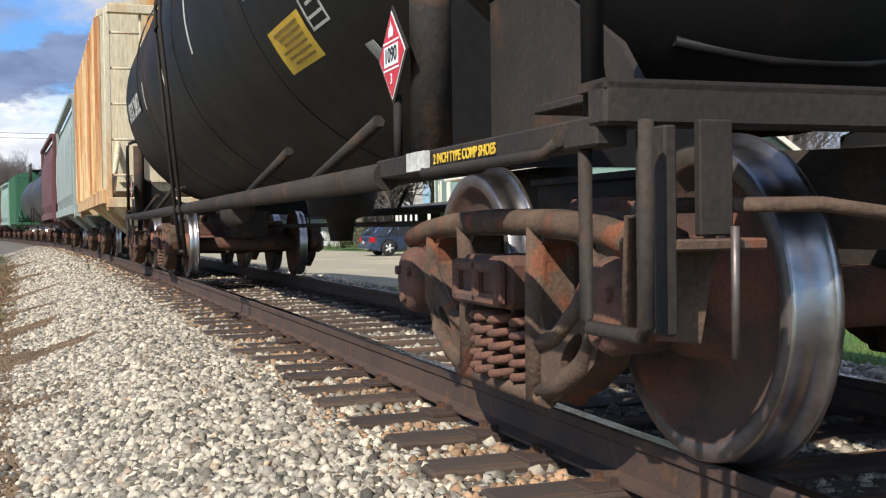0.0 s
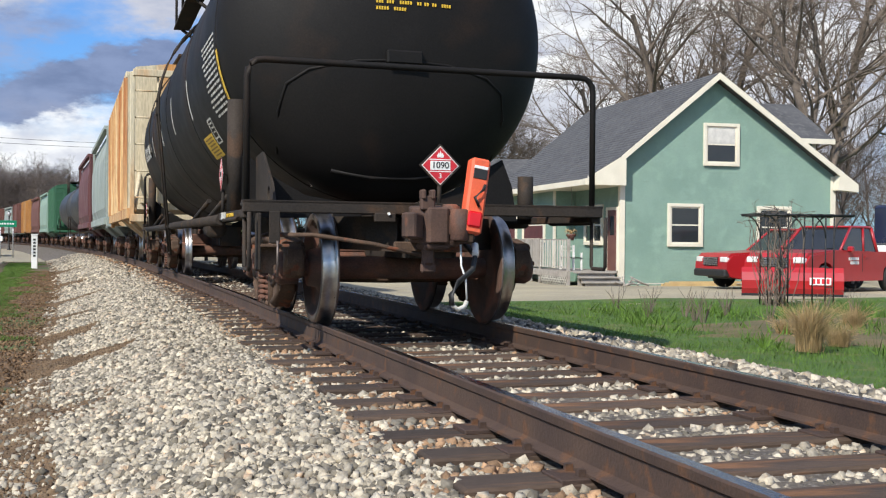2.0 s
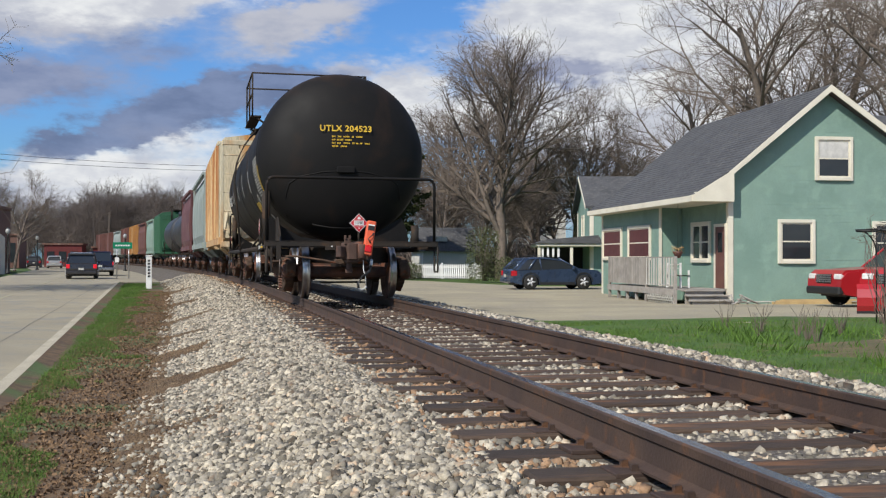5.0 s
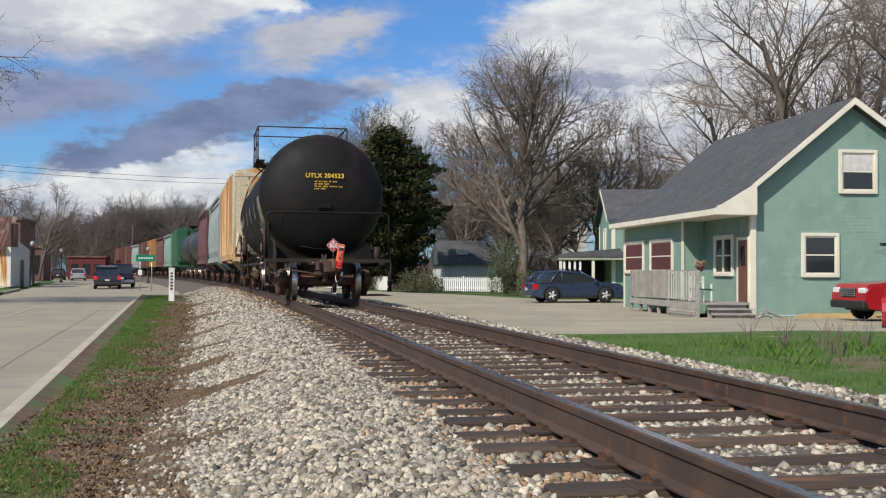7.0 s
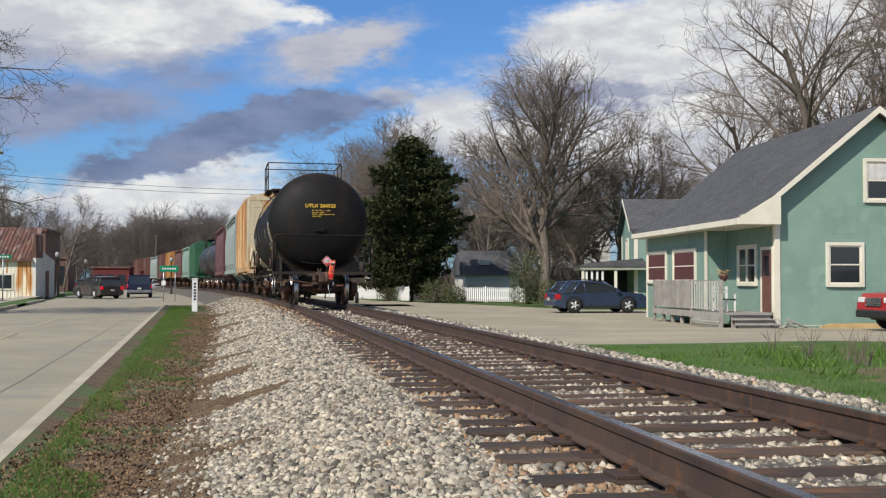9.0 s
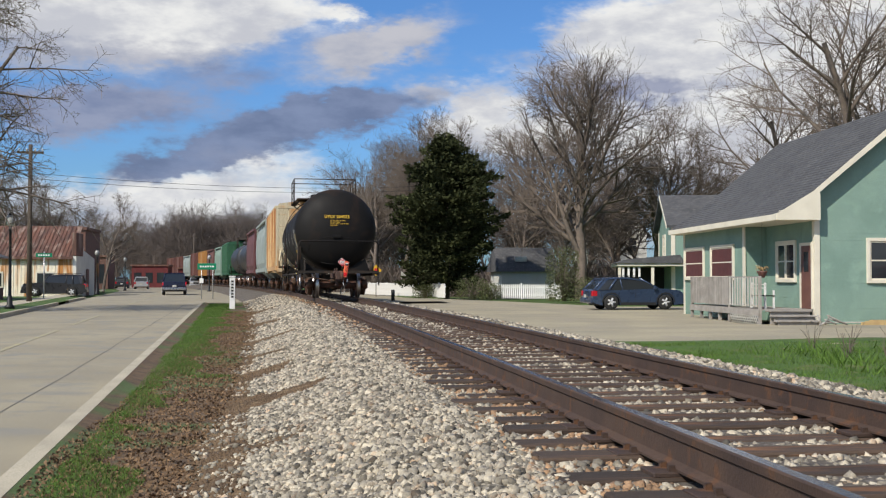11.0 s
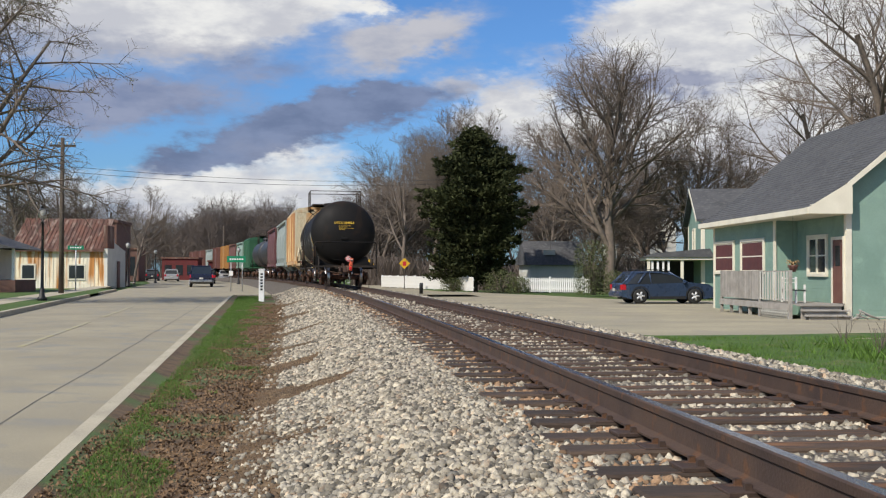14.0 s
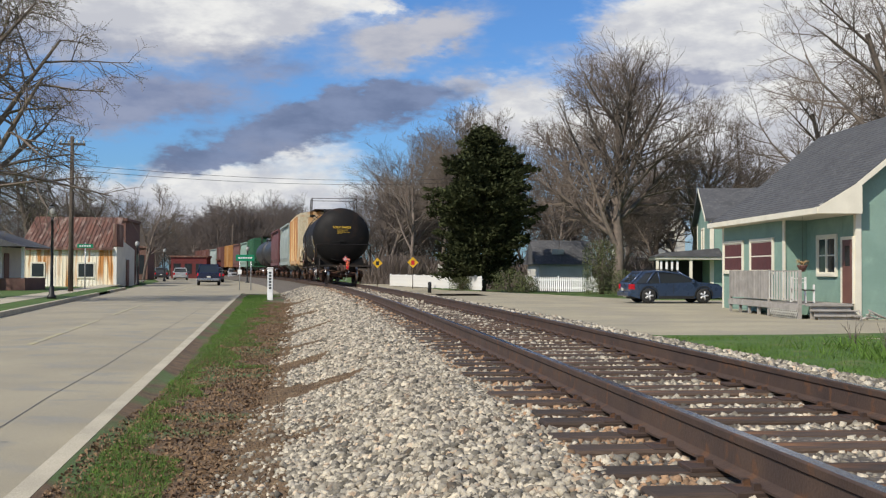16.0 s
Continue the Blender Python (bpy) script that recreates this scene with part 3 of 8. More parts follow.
def track_xy(s, o):
    a = s / CURVE
    return TRACK_X - CURVE * (1 - np.cos(a)) + o * np.cos(a), CURVE * np.sin(a) + o * np.sin(a)


def verge_z(xs, ys):
    """The height of the verge's uneven sheet."""
    out = np.empty(len(xs))
    for i, (x, y) in enumerate(zip(xs, ys)):
        x0, x1 = on_track(y, -2.75)[0][0], curb_x(y) + 0.02
        k = max(0.0, min(10.0, (x - x0) / (x1 - x0) * 10))
        j = min(9, int(k))
        h = [(-0.66 if q == 0 else -0.585 if q == 10 else -0.56 - 0.035 * min(q, 2) + rough_z(x0 + (x1 - x0) * q / 10, y, 0.035)) for q in (j, j + 1)]
        out[i] = h[0] + (h[1] - h[0]) * (k - j)
    return out


# soil washed across the foot of the ballast: (along the track, how near the rails it reaches, width)
SOIL_TONGUES = ((11.3, 1.95, 0.30), (14.9, 2.25, 0.32), (18.3, 2.35, 0.3), (22.5, 2.1, 0.5), (30.0, 2.1, 0.8), (41.0, 2.0, 1.2))


def build_stones():
    rng = np.random.default_rng(11)
    tpl = rock_templates(rng)
    ties = np.array(sorted(TIE_S))
    P, S = [], []
    RP, RS, DP, DS = [], [], [], []

    def zone(o0, o1, s0, s1, dens, size, between=False):
        n = int((o1 - o0) * (s1 - s0) * dens)
        o, s = rng.uniform(o0, o1, n), rng.uniform(s0, s1, n)
        z = np.interp(np.abs(o), [0, 1.25, 1.5, 1.95, 2.6, 3.15, 3.3], [-0.225, -0.225, -0.215, -0.27, -0.50, -0.645, -0.66])
        z = np.where(o > 1.4, np.interp(o, [1.4, 1.5, 2.1, 2.95, 3.7], [-0.22, -0.215, -0.25, -0.42, -0.63]), z)
        if between:
            i = np.clip(np.searchsorted(ties, s), 1, len(ties) - 1)
            d = np.minimum(np.abs(ties[i] - s), np.abs(ties[i - 1] - s))
            rail = np.abs(np.abs(o) - GAUGE / 2) < 0.075
            keep = (d > 0.115) & ~rail
        else:
            # earthy gaps where soil has washed over the foot of the bank
            g = np.array([noise.noise(Vector((a * 0.9, b * 0.55, 4.0))) for a, b in zip(o, s)])
            h = np.array([noise.noise(Vector((a * 5.0, b * 4.0, 9.0))) for a, b in zip(o, s)])
            g = g + 0.38 * h + rng.normal(size=n) * 0.10
            for s0t, reach, wid in SOIL_TONGUES:
                mid = s0t + 0.25 * np.sin(o * 3.1 + s0t) + (o + 2.5) * 0.35
                g = g + np.where(o < 0, 1.9 * np.exp(-((s - mid) / wid) ** 2) * np.clip((-reach - o) * 2.5, 0, 1), 0)
            keep = (g < 0.22 + (3.0 - np.abs(o)) * 0.55) & ((np.abs(o) < np.interp(s, [5, 8, 16], [2.66, 2.82, 2.98])) | (rng.uniform(size=n) < 0.16))
            keep = np.where(o > 0, (o < 3.35) | (rng.uniform(size=n) < 0.35), keep)
            i = np.clip(np.searchsorted(ties, s), 1, len(ties) - 1)
            d = np.minimum(np.abs(ties[i] - s), np.abs(ties[i - 1] - s))
            keep &= ~((np.abs(o) < 1.34 + rng.uniform(-0.12, 0.02, n)) & (d < 0.13))
        if not between:
            bare = ~keep & (np.abs(o) > 1.9) & (o < 0)
            x, y = track_xy(s[bare], o[bare])
            DP.append(np.stack([x, y, z[bare] + 0.005], 1))
            DS.append(size * rng.uniform(0.3, 0.9, int(bare.sum())))
        o, s, z = o[keep], s[keep], z[keep]
        x, y = track_xy(s, o)
        sz = size * rng.uniform(0.5, 1.3, len(o))
        pts = np.stack([x, y, z + rng.uniform(-0.3, 0.75, len(o)) * sz], 1)
        near_rail = rng.uniform(size=len(o)) < np.interp(np.abs(np.abs(o) - 0.95), [0.0, 0.2, 0.5], [0.75, 0.4, 0.0])
        P.append(pts[~near_rail])
        S.append(sz[~near_rail])
        RP.append(pts[near_rail])
        RS.append(sz[near_rail])

    zone(-3.25, -1.22, -6.0, 2.0, 520, 0.030)
    zone(-1.24, 1.24, -6.0, 2.0, 420, 0.028, True)
    zone(1.22, 3.65, -6.0, 3.5, 320, 0.032)
    zone(-3.25, -1.22, 2.0, 12.0, 2700, 0.0205)
    zone(-3.25, -1.22, 12.0, 26.0, 1150, 0.0245)
    zone(-3.25, -1.22, 26.0, 62.0, 260, 0.038)
    zone(-1.24, 1.24, 2.0, 13.0, 1300, 0.022, True)
    zone(-1.24, 1.24, 13.0, 30.0, 480, 0.027, True)
    zone(-1.24, 1.24, 30.0, 60.0, 110, 0.04, True)
    zone(1.22, 3.65, 3.5, 20.0, 460, 0.032)
    zone(1.22, 3.65, 20.0, 60.0, 130, 0.042)
    ob = scatter("ballast_stones", np.concatenate(P), np.concatenate(S), M_STONE, None, rng, tpl)
    tagged(ob, "loose crushed limestone ballast in grey, white and tan", "ballast", "", "stuff")
    ob = scatter("rusty_stones", np.concatenate(RP), np.concatenate(RS), M_STONERUST, None, rng, tpl)
    tagged(ob, "ballast stones stained orange-brown with rust beside the rails", "ballast", "", "stuff")
    ob = scatter("soil_crumbs", np.concatenate(DP), np.concatenate(DS), M_DIRT, None, rng, tpl)
    tagged(ob, "brown soil washed over the foot of the ballast", "soil", "", "stuff")
    # brown leaves and bits on the bare earth
    n = 52000
    y = 3.0 + 42.0 * rng.uniform(0.0, 1.0, n) ** 1.5
    xb = np.array([on_track(v, -2.9)[0][0] for v in y])
    x = xb + 0.15 - rng.uniform(0.0, 1.0, n) ** 1.1 * 1.5
    on_earth = x > curb_x(y) + 0.06
    x, y = x[on_earth], y[on_earth]
    n = len(x)
    pts = np.stack([x, y, verge_z(x, y) + 0.006], 1)
    leaf = [(np.array([(-1, -0.6, 0), (1, -0.5, 0.25), (0.9, 0.6, 0), (-0.8, 0.5, 0.3)]), np.array([(0, 1, 2), (0, 2, 3)]))]
    ob = scatter("leaf_litter", pts, rng.uniform(0.005, 0.019, n), M_LEAF, None, rng, leaf)
    tagged(ob, "scattered dry brown leaves on bare earth", "leaves", "", "stuff")


def blades(name, xs, ys, zs, hs, material, label, rng, wide=0.006, lean=0.5):
    n = len(xs)
    a = rng.uniform(0, 6.283, n)
    dx, dy = np.cos(a) * wide * hs / 0.08, np.sin(a) * wide * hs / 0.08
    lx, ly = rng.normal(size=n) * hs * lean, rng.normal(size=n) * hs * lean
    V = np.stack([np.stack([xs - dx, ys - dy, zs], 1), np.stack([xs + dx, ys + dy, zs], 1), np.stack([xs + lx, ys + ly, zs + hs], 1)], 1).reshape(-1, 3)
    F = np.arange(3 * n).reshape(-1, 3)
    me = bpy.data.meshes.new(name)
    me.vertices.add(len(V))
    me.vertices.foreach_set("co", V.ravel())
    me.loops.add(F.size)
    me.loops.foreach_set("vertex_index", F.ravel().astype(np.int32))
    me.polygons.add(len(F))
    me.polygons.foreach_set("loop_start", (np.arange(len(F)) * 3).astype(np.int32))
    me.update()
    me.materials.append(material)
    return tagged(new(name, me), label, "grass", "", "stuff")


def build_grass():
    rng = np.random.default_rng(4)
    n = 260000
    y = 4.5 + 52 * rng.uniform(0, 1, n) ** 1.7
    xc = curb_x(y)
    xb = np.array([on_track(v, -2.95)[0][0] for v in y])
    u = rng.uniform(0.03, 0.85, n)
    x = xc + (xb - xc) * u
    g = np.array([noise.noise(Vector((a * 1.1, b * 0.5, 1.0))) + 0.5 * noise.noise(Vector((a * 4, b * 3, 5.0))) for a, b in zip(x, y)])
    keep = (g > (u - 0.50) * 1.9) & (u > 0.13 + 0.12 * (g + 0.5) * rng.uniform(0, 1, n))
    x, y = x[keep], y[keep]
    hs = rng.uniform(0.014, 0.042, len(x)) * (1 + y / 45)
    blades("verge_grass", x, y, verge_z(x, y) - 0.004, hs, M_BLADE, "patchy bright green spring grass along the kerb", rng, 0.004)
    n = 70000
    y = rng.uniform(6.0, 21.0, n)
    x0 = np.array([on_track(v, 3.4)[0][0] for v in y])
    x = x0 + rng.uniform(0, 1, n) ** 1.6 * 13
    blades("lawn_grass", x, y, np.full(n, -0.60), rng.uniform(0.03, 0.085, n), M_BLADE, "short bright green lawn grass", rng, 0.006)


build_stones()
build_grass()

# ---- the train ----
def ring_text(body, size, material, parent, m, label, name="lettering", spread=1.0, bold=0.0):
    """Painted letters: a flat mesh of the built-in font."""
    cu = bpy.data.curves.new(name, "FONT")
    cu.body = body
    cu.size = size
    cu.align_x, cu.align_y = "CENTER", "CENTER"
    cu.space_character = spread
    cu.offset = bold
    cu.extrude = 0.001
    ob = bpy.data.objects.new(name, cu)
    me = bpy.data.meshes.new_from_object(ob)
    bpy.data.objects.remove(ob)
    me.materials.clear()
    me.materials.append(material)
    o = new(name, me)
    o.parent = parent
    o.matrix_basis = m
    o["label"] = label
    return o


def window_plate(bm, outer, holes, x0, x1):
    """A thick plate in the yz plane with openings cut through it."""
    vs, es = [], []
    for loop in [outer] + holes:
        ring = [bm.verts.new((x0, y, z)) for y, z in loop]
        es += [bm.edges.new((ring[i], ring[(i + 1) % len(ring)])) for i in range(len(ring))]
    r = bmesh.ops.triangle_fill(bm, edges=es, use_beauty=True)
    fs = [f for f in r["geom"] if isinstance(f, bmesh.types.BMFace)]
    e = bmesh.ops.extrude_face_region(bm, geom=fs)
    for v in [g for g in e["geom"] if isinstance(g, bmesh.types.BMVert)]:
        v.co.x = x1
    return bm


def blob(y, z, ry, rz, n=12):
    return [(y + ry * math.cos(2 * math.pi * k / n), z + rz * math.sin(2 * math.pi * k / n)) for k in range(n)]


def spring_mesh():
    bm = bmesh.new()
    pts = [(0.055 * math.cos(k * 0.75), 0.055 * math.sin(k * 0.75), k * 0.235 / 42) for k in range(43)]
    rod(bm, pts, 0.0165, 6)
    return mesh_of("spring", bm, M_RUST)


WHEEL_ME = {}


def wheel_mesh(side):
    if side in WHEEL_ME:
        return WHEEL_ME[side]
    o = side
    bm = bmesh.new()
    prof = [(0.695, 0.07), (0.695, 0.16), (0.715, 0.20), (0.70, 0.36), (0.682, 0.39), (0.68, 0.472), (0.687, 0.485), (0.700, 0.487), (0.708, 0.48), (0.716, 0.461),
            (0.76, 0.457), (0.806, 0.453), (0.815, 0.446), (0.817, 0.40), (0.80, 0.385), (0.755, 0.345), (0.745, 0.22), (0.775, 0.165), (0.85, 0.15), (0.855, 0.07)]
    lathe(bm, [(o * a, r) for a, r in prof], "x", 64, (0, 0, 0), 0, True, [0, 0, 0, 0, 0, 0, 2, 1, 1, 1, 1, 1, 2, 0, 0, 0, 0, 0, 0])
    WHEEL_ME[side] = mesh_of("wheel", bm, [M_WHEELFACE, M_TREAD, M_WORN])
    return WHEEL_ME[side]


TRUCK_ME = {}


def truck_parts(parent, y0, wb=1.78, near=True):
    """A freight truck under a car, its centre at y0, with cast side frames, springs, bolster and two wheelsets."""
    key = near
    if key not in TRUCK_ME:
        d = {}
        bm = bmesh.new()
        half = [(0.30, 0.735), (0.52, 0.72), (0.78, 0.70), (0.98, 0.675), (1.07, 0.61), (1.08, 0.50), (1.04, 0.40), (0.99, 0.37), (0.98, 0.52), (0.90, 0.575), (0.80, 0.52),
                (0.77, 0.36), (0.72, 0.27), (0.62, 0.205), (0.47, 0.13), (0.33, 0.10)]
        out = [(-y, z) for y, z in half[::-1]] + half
        hole_mid = [(-0.265, 0.14), (0.265, 0.14), (0.265, 0.62), (0.235, 0.65), (-0.235, 0.65), (-0.265, 0.62)]
        side_hole = [(0.355, 0.40), (0.385, 0.345), (0.44, 0.355), (0.58, 0.45), (0.66, 0.54), (0.66, 0.60), (0.61, 0.635), (0.39, 0.645), (0.355, 0.61)]
        oval = [(0.575 + 0.095 * math.cos(k * 0.5236) * 0.8 - 0.034 * math.sin(k * 0.5236) * 0.6, 0.295 + 0.095 * math.cos(k * 0.5236) * 0.6 + 0.034 * math.sin(k * 0.5236) * 0.8) for k in range(12)]
        mirror = lambda loop: [(-y, z) for y, z in loop][::-1]
        window_plate(bm, out, [hole_mid, side_hole, mirror(side_hole), oval, mirror(oval)], -0.06, 0.06)
        # rounded ribs of the casting: top member, columns, sloping lower members, rims of the openings
        top = [(0, y, z) for y, z in ((-1.0, 0.63), (-0.8, 0.665), (-0.5, 0.69), (0, 0.70), (0.5, 0.69), (0.8, 0.665), (1.0, 0.63))]
        for x in (-0.055, 0.055):
            rod(bm, [(x, p[1], p[2]) for p in top], 0.045, 8)
            rod(bm, [(x, -0.40, 0.125), (x, 0.40, 0.125)], 0.032, 8)
            for sy in (-1, 1):
                rod(bm, [(x, sy * 0.31, 0.11), (x, sy * 0.31, 0.40), (x, sy * 0.33, 0.68)], 0.042, 8)
                rod(bm, [(x, sy * 0.36, 0.14), (x, sy * 0.52, 0.19), (x, sy * 0.66, 0.27), (x, sy * 0.745, 0.38), (x, sy * 0.74, 0.52), (x, sy * 0.71, 0.64)], 0.035, 8)
                rod(bm, [(x, sy * 0.35, 0.30), (x, sy * 0.48, 0.335), (x, sy * 0.63, 0.43), (x, sy * 0.72, 0.53)], 0.03, 8)
                rod(bm, [(x, sy * 1.0, 0.62), (x, sy * 1.045, 0.55), (x, sy * 1.03, 0.40)], 0.035, 8)
        d["side_frame"] = mesh_of("side_frame", bm, M_TRUCK)
        bm = bmesh.new()
        lathe(bm, [(-0.10, 0.135), (0.04, 0.14), (0.075, 0.12), (0.085, 0.05)], "x", 20)
        for k in range(3):
            a = k * 2.094 + 0.5
            lathe(bm, [(0.07, 0.022), (0.10, 0.022)], "x", 6, (0, 0.075 * math.cos(a), 0.075 * math.sin(a)))
        d["bearing_cap"] = mesh_of("bearing_cap", bm, M_RUST)
        bm = bmesh.new()
        box(bm, (-1.12, -0.23, 0.40), (1.12, 0.23, 0.58), 0, 0.03)
        for sx in (-1, 1):
            for z in (0.43, 0.545):
                box(bm, (sx * 1.13 - 0.02, -0.21, z - 0.022), (sx * 1.13 + 0.02, 0.21, z + 0.022), 0, 0.012)
            for y in (-0.2, 0.0, 0.2):
                box(bm, (sx * 1.13 - 0.02, y - 0.025, 0.41), (sx * 1.13 + 0.02, y + 0.025, 0.565), 0, 0.012)
        box(bm, (-0.7, -0.2, 0.56), (0.7, 0.2, 0.78), 0, 0.03)
        d["bolster"] = mesh_of("bolster", bm, M_RUST)
        d["spring"] = spring_mesh()
        bm = bmesh.new()
        for y in (-0.44, 0.44):
            rod(bm, [(-0.72, y, 0.36), (0, y * 0.75, 0.34), (0.72, y, 0.36)], 0.035, 8)
            for x in (-0.75, 0.75):
                box(bm, (x - 0.05, y + math.copysign(0.0, y) - 0.03, 0.25), (x + 0.05, y + math.copysign(0.04, y), 0.55), 0, 0.01)
        d["brake_beam"] = mesh_of("brake_beam", bm, M_TRUCK)
        bm = bmesh.new()
        lathe(bm, [(-1.0, 0.075), (-0.66, 0.085), (-0.62, 0.095), (0.62, 0.095), (0.66, 0.085), (1.0, 0.075)], "x", 20)
        d["axle"] = mesh_of("axle", bm, M_RUST)
        TRUCK_ME[key] = d
    d = TRUCK_ME[key]
    sets = []
    for side in (-1, 1):
        share("side_frame", d["side_frame"], parent, pose(side * 0.99, y0, 0, 0, 0, 0))
        for k in (-1, 1):
            share("bearing_cap", d["bearing_cap"], parent, pose(side * 1.04, y0 + k * wb / 2, 0.457, 0, 0, 0 if side > 0 else 180))
        if near:
            for dy, dx in ((-0.19, 0.03), (-0.065, 0.06), (0.065, 0.06), (0.19, 0.03)):
                share("spring", d["spring"], parent, pose(side * (0.99 + dx), y0 + dy, 0.145))
    share("bolster", d["bolster"], parent, pose(0, y0, 0))
    share("brake_beam", d["brake_beam"], parent, pose(0, y0, 0))
    for k in (-1, 1):
        w = new("wheelset")
        w.parent = parent
        w.matrix_basis = pose(0, y0 + k * wb / 2, 0.457)
        for side in (-1, 1):
            share("wheel", wheel_mesh(side), w, Matrix())
        share("axle", d["axle"], w, Matrix())
        sets.append(w)
    return sets


def placard(parent, m, name="placard"):
    """A red and white diamond warning placard, its face towards -y."""
    s = 0.137
    p = boxpart(name, (-0.19, 0.002, -0.19), (0.19, 0.006, 0.19), M_FRAME, parent, "red diamond placard with 1090 and 3")
    bm = bmesh.new()
    slab(bm, [(0, 0, 0.205), (0.205, 0, 0), (0, 0, -0.205), (-0.205, 0, 0)], (0, 0.006, 0))
    me = mesh_of("placard", bm, M_FRAME)
    p.data = me
    p.matrix_basis = m

    def sub(nm, poly, y, material):
        b = bmesh.new()
        slab(b, [(x, y, z) for x, z in poly], (0, 0.0015, 0))
        part(nm, b, material, p)

    d = 0.182
    sub("white_border", [(0, d), (d, 0), (0, -d), (-d, 0)], -0.003, M_WHITE)
    d = 0.172
    sub("red_field", [(0, d), (d, 0), (0, -d), (-d, 0)], -0.0055, M_REDPAINT)
    sub("white_panel", [(-0.098, 0.042), (0.098, 0.042), (0.098, -0.042), (-0.098, -0.042)], -0.008, M_WHITE)
    for z in (0.056, -0.056):
        sub("white_line", [(-0.108, z - 0.004), (0.108, z - 0.004), (0.108, z + 0.004), (-0.108, z + 0.004)], -0.008, M_WHITE)
    sub("flame", [(-0.03, 0.075), (0.03, 0.075), (0.034, 0.095), (0.016, 0.12), (0.012, 0.105), (0.0, 0.14), (-0.012, 0.105), (-0.018, 0.118), (-0.034, 0.095)], -0.008, M_WHITE)
    ring_text("1090", 0.085, M_INK, p, pose(0, -0.0095, 0, 90), "black digits 1090", bold=0.001)
    ring_text("3", 0.06, M_WHITE, p, pose(0, -0.008, -0.098, 90), "white digit 3", bold=0.001)
    return p


def tank_point(y, ang, R=1.525, zc=2.54, lift=0.004):
    """A pose on the tank's shell, facing out, ang degrees round from straight up towards -x."""
    a = radians(ang)
    n = Vector((-math.sin(a), 0, math.cos(a)))
    p = Vector((0, y, zc)) + n * (R + lift)
    u = Vector((0, -1, 0))           # reading direction for one who stands on the -x side
    v = n.cross(u)
    return Matrix(((u.x, v.x, n.x, p.x), (u.y, v.y, n.y, p.y), (u.z, v.z, n.z, p.z), (0, 0, 0, 1)))


def shell_patch(y0, y1, a0, a1, material, parent, name, label="", lift=0.004):
    """A thin painted patch on the shell."""
    bm = bmesh.new()
    n = max(2, int(abs(a1 - a0) / 3))
    lo = [bm.verts.new(tank_point(y0, a0 + (a1 - a0) * k / n, lift=lift).translation) for k in range(n + 1)]
    hi = [bm.verts.new(tank_point(y1, a0 + (a1 - a0) * k / n, lift=lift).translation) for k in range(n + 1)]
    for k in range(n):
        bm.faces.new((lo[k], lo[k + 1], hi[k + 1], hi[k]))
    g = bmesh.ops.extrude_face_region(bm, geom=list(bm.faces))
    for v in [q for q in g["geom"] if isinstance(q, bmesh.types.BMVert)]:
        c = Vector((0, v.co.y, 2.54))
        v.co += (v.co - c).normalized() * 0.0015
    return part(name, bm, material, parent, label)


def tank_body(parent, R, zc, y0, y1, depth, material):
    bm = bmesh.new()
    prof = [(y0 + depth - depth * math.cos(a), R * math.sin(a)) for a in [k * math.pi / 36 for k in range(1, 19)]]
    mid = [(y0 + depth + (y1 - y0 - 2 * depth) * k / 6, R) for k in range(1, 6)]
    prof = prof + mid + [(y1 - (a - y0), r) for a, r in prof[::-1]]
    lathe(bm, prof, "y", 96, (0, 0, zc))
    return part("tank", bm, material, parent)


def loop_rail(name, pts, r, parent, material=None, bend=0.1):
    """A pipe rail with rounded corners through the points."""
    out = [Vector(pts[0])]
    for a, b, c in zip(pts, pts[1:], pts[2:]):
        a, b, c = Vector(a), Vector(b), Vector(c)
        p, q = b + (a - b).normalized() * bend, b + (c - b).normalized() * bend
        out += [p * (1 - u) ** 2 + b * 2 * u * (1 - u) + q * u * u for u in (0, 0.25, 0.5, 0.75, 1)]
    out.append(Vector(pts[-1]))
    return part(name, rod(bmesh.new(), out, r, 8), material or M_FRAME, parent)


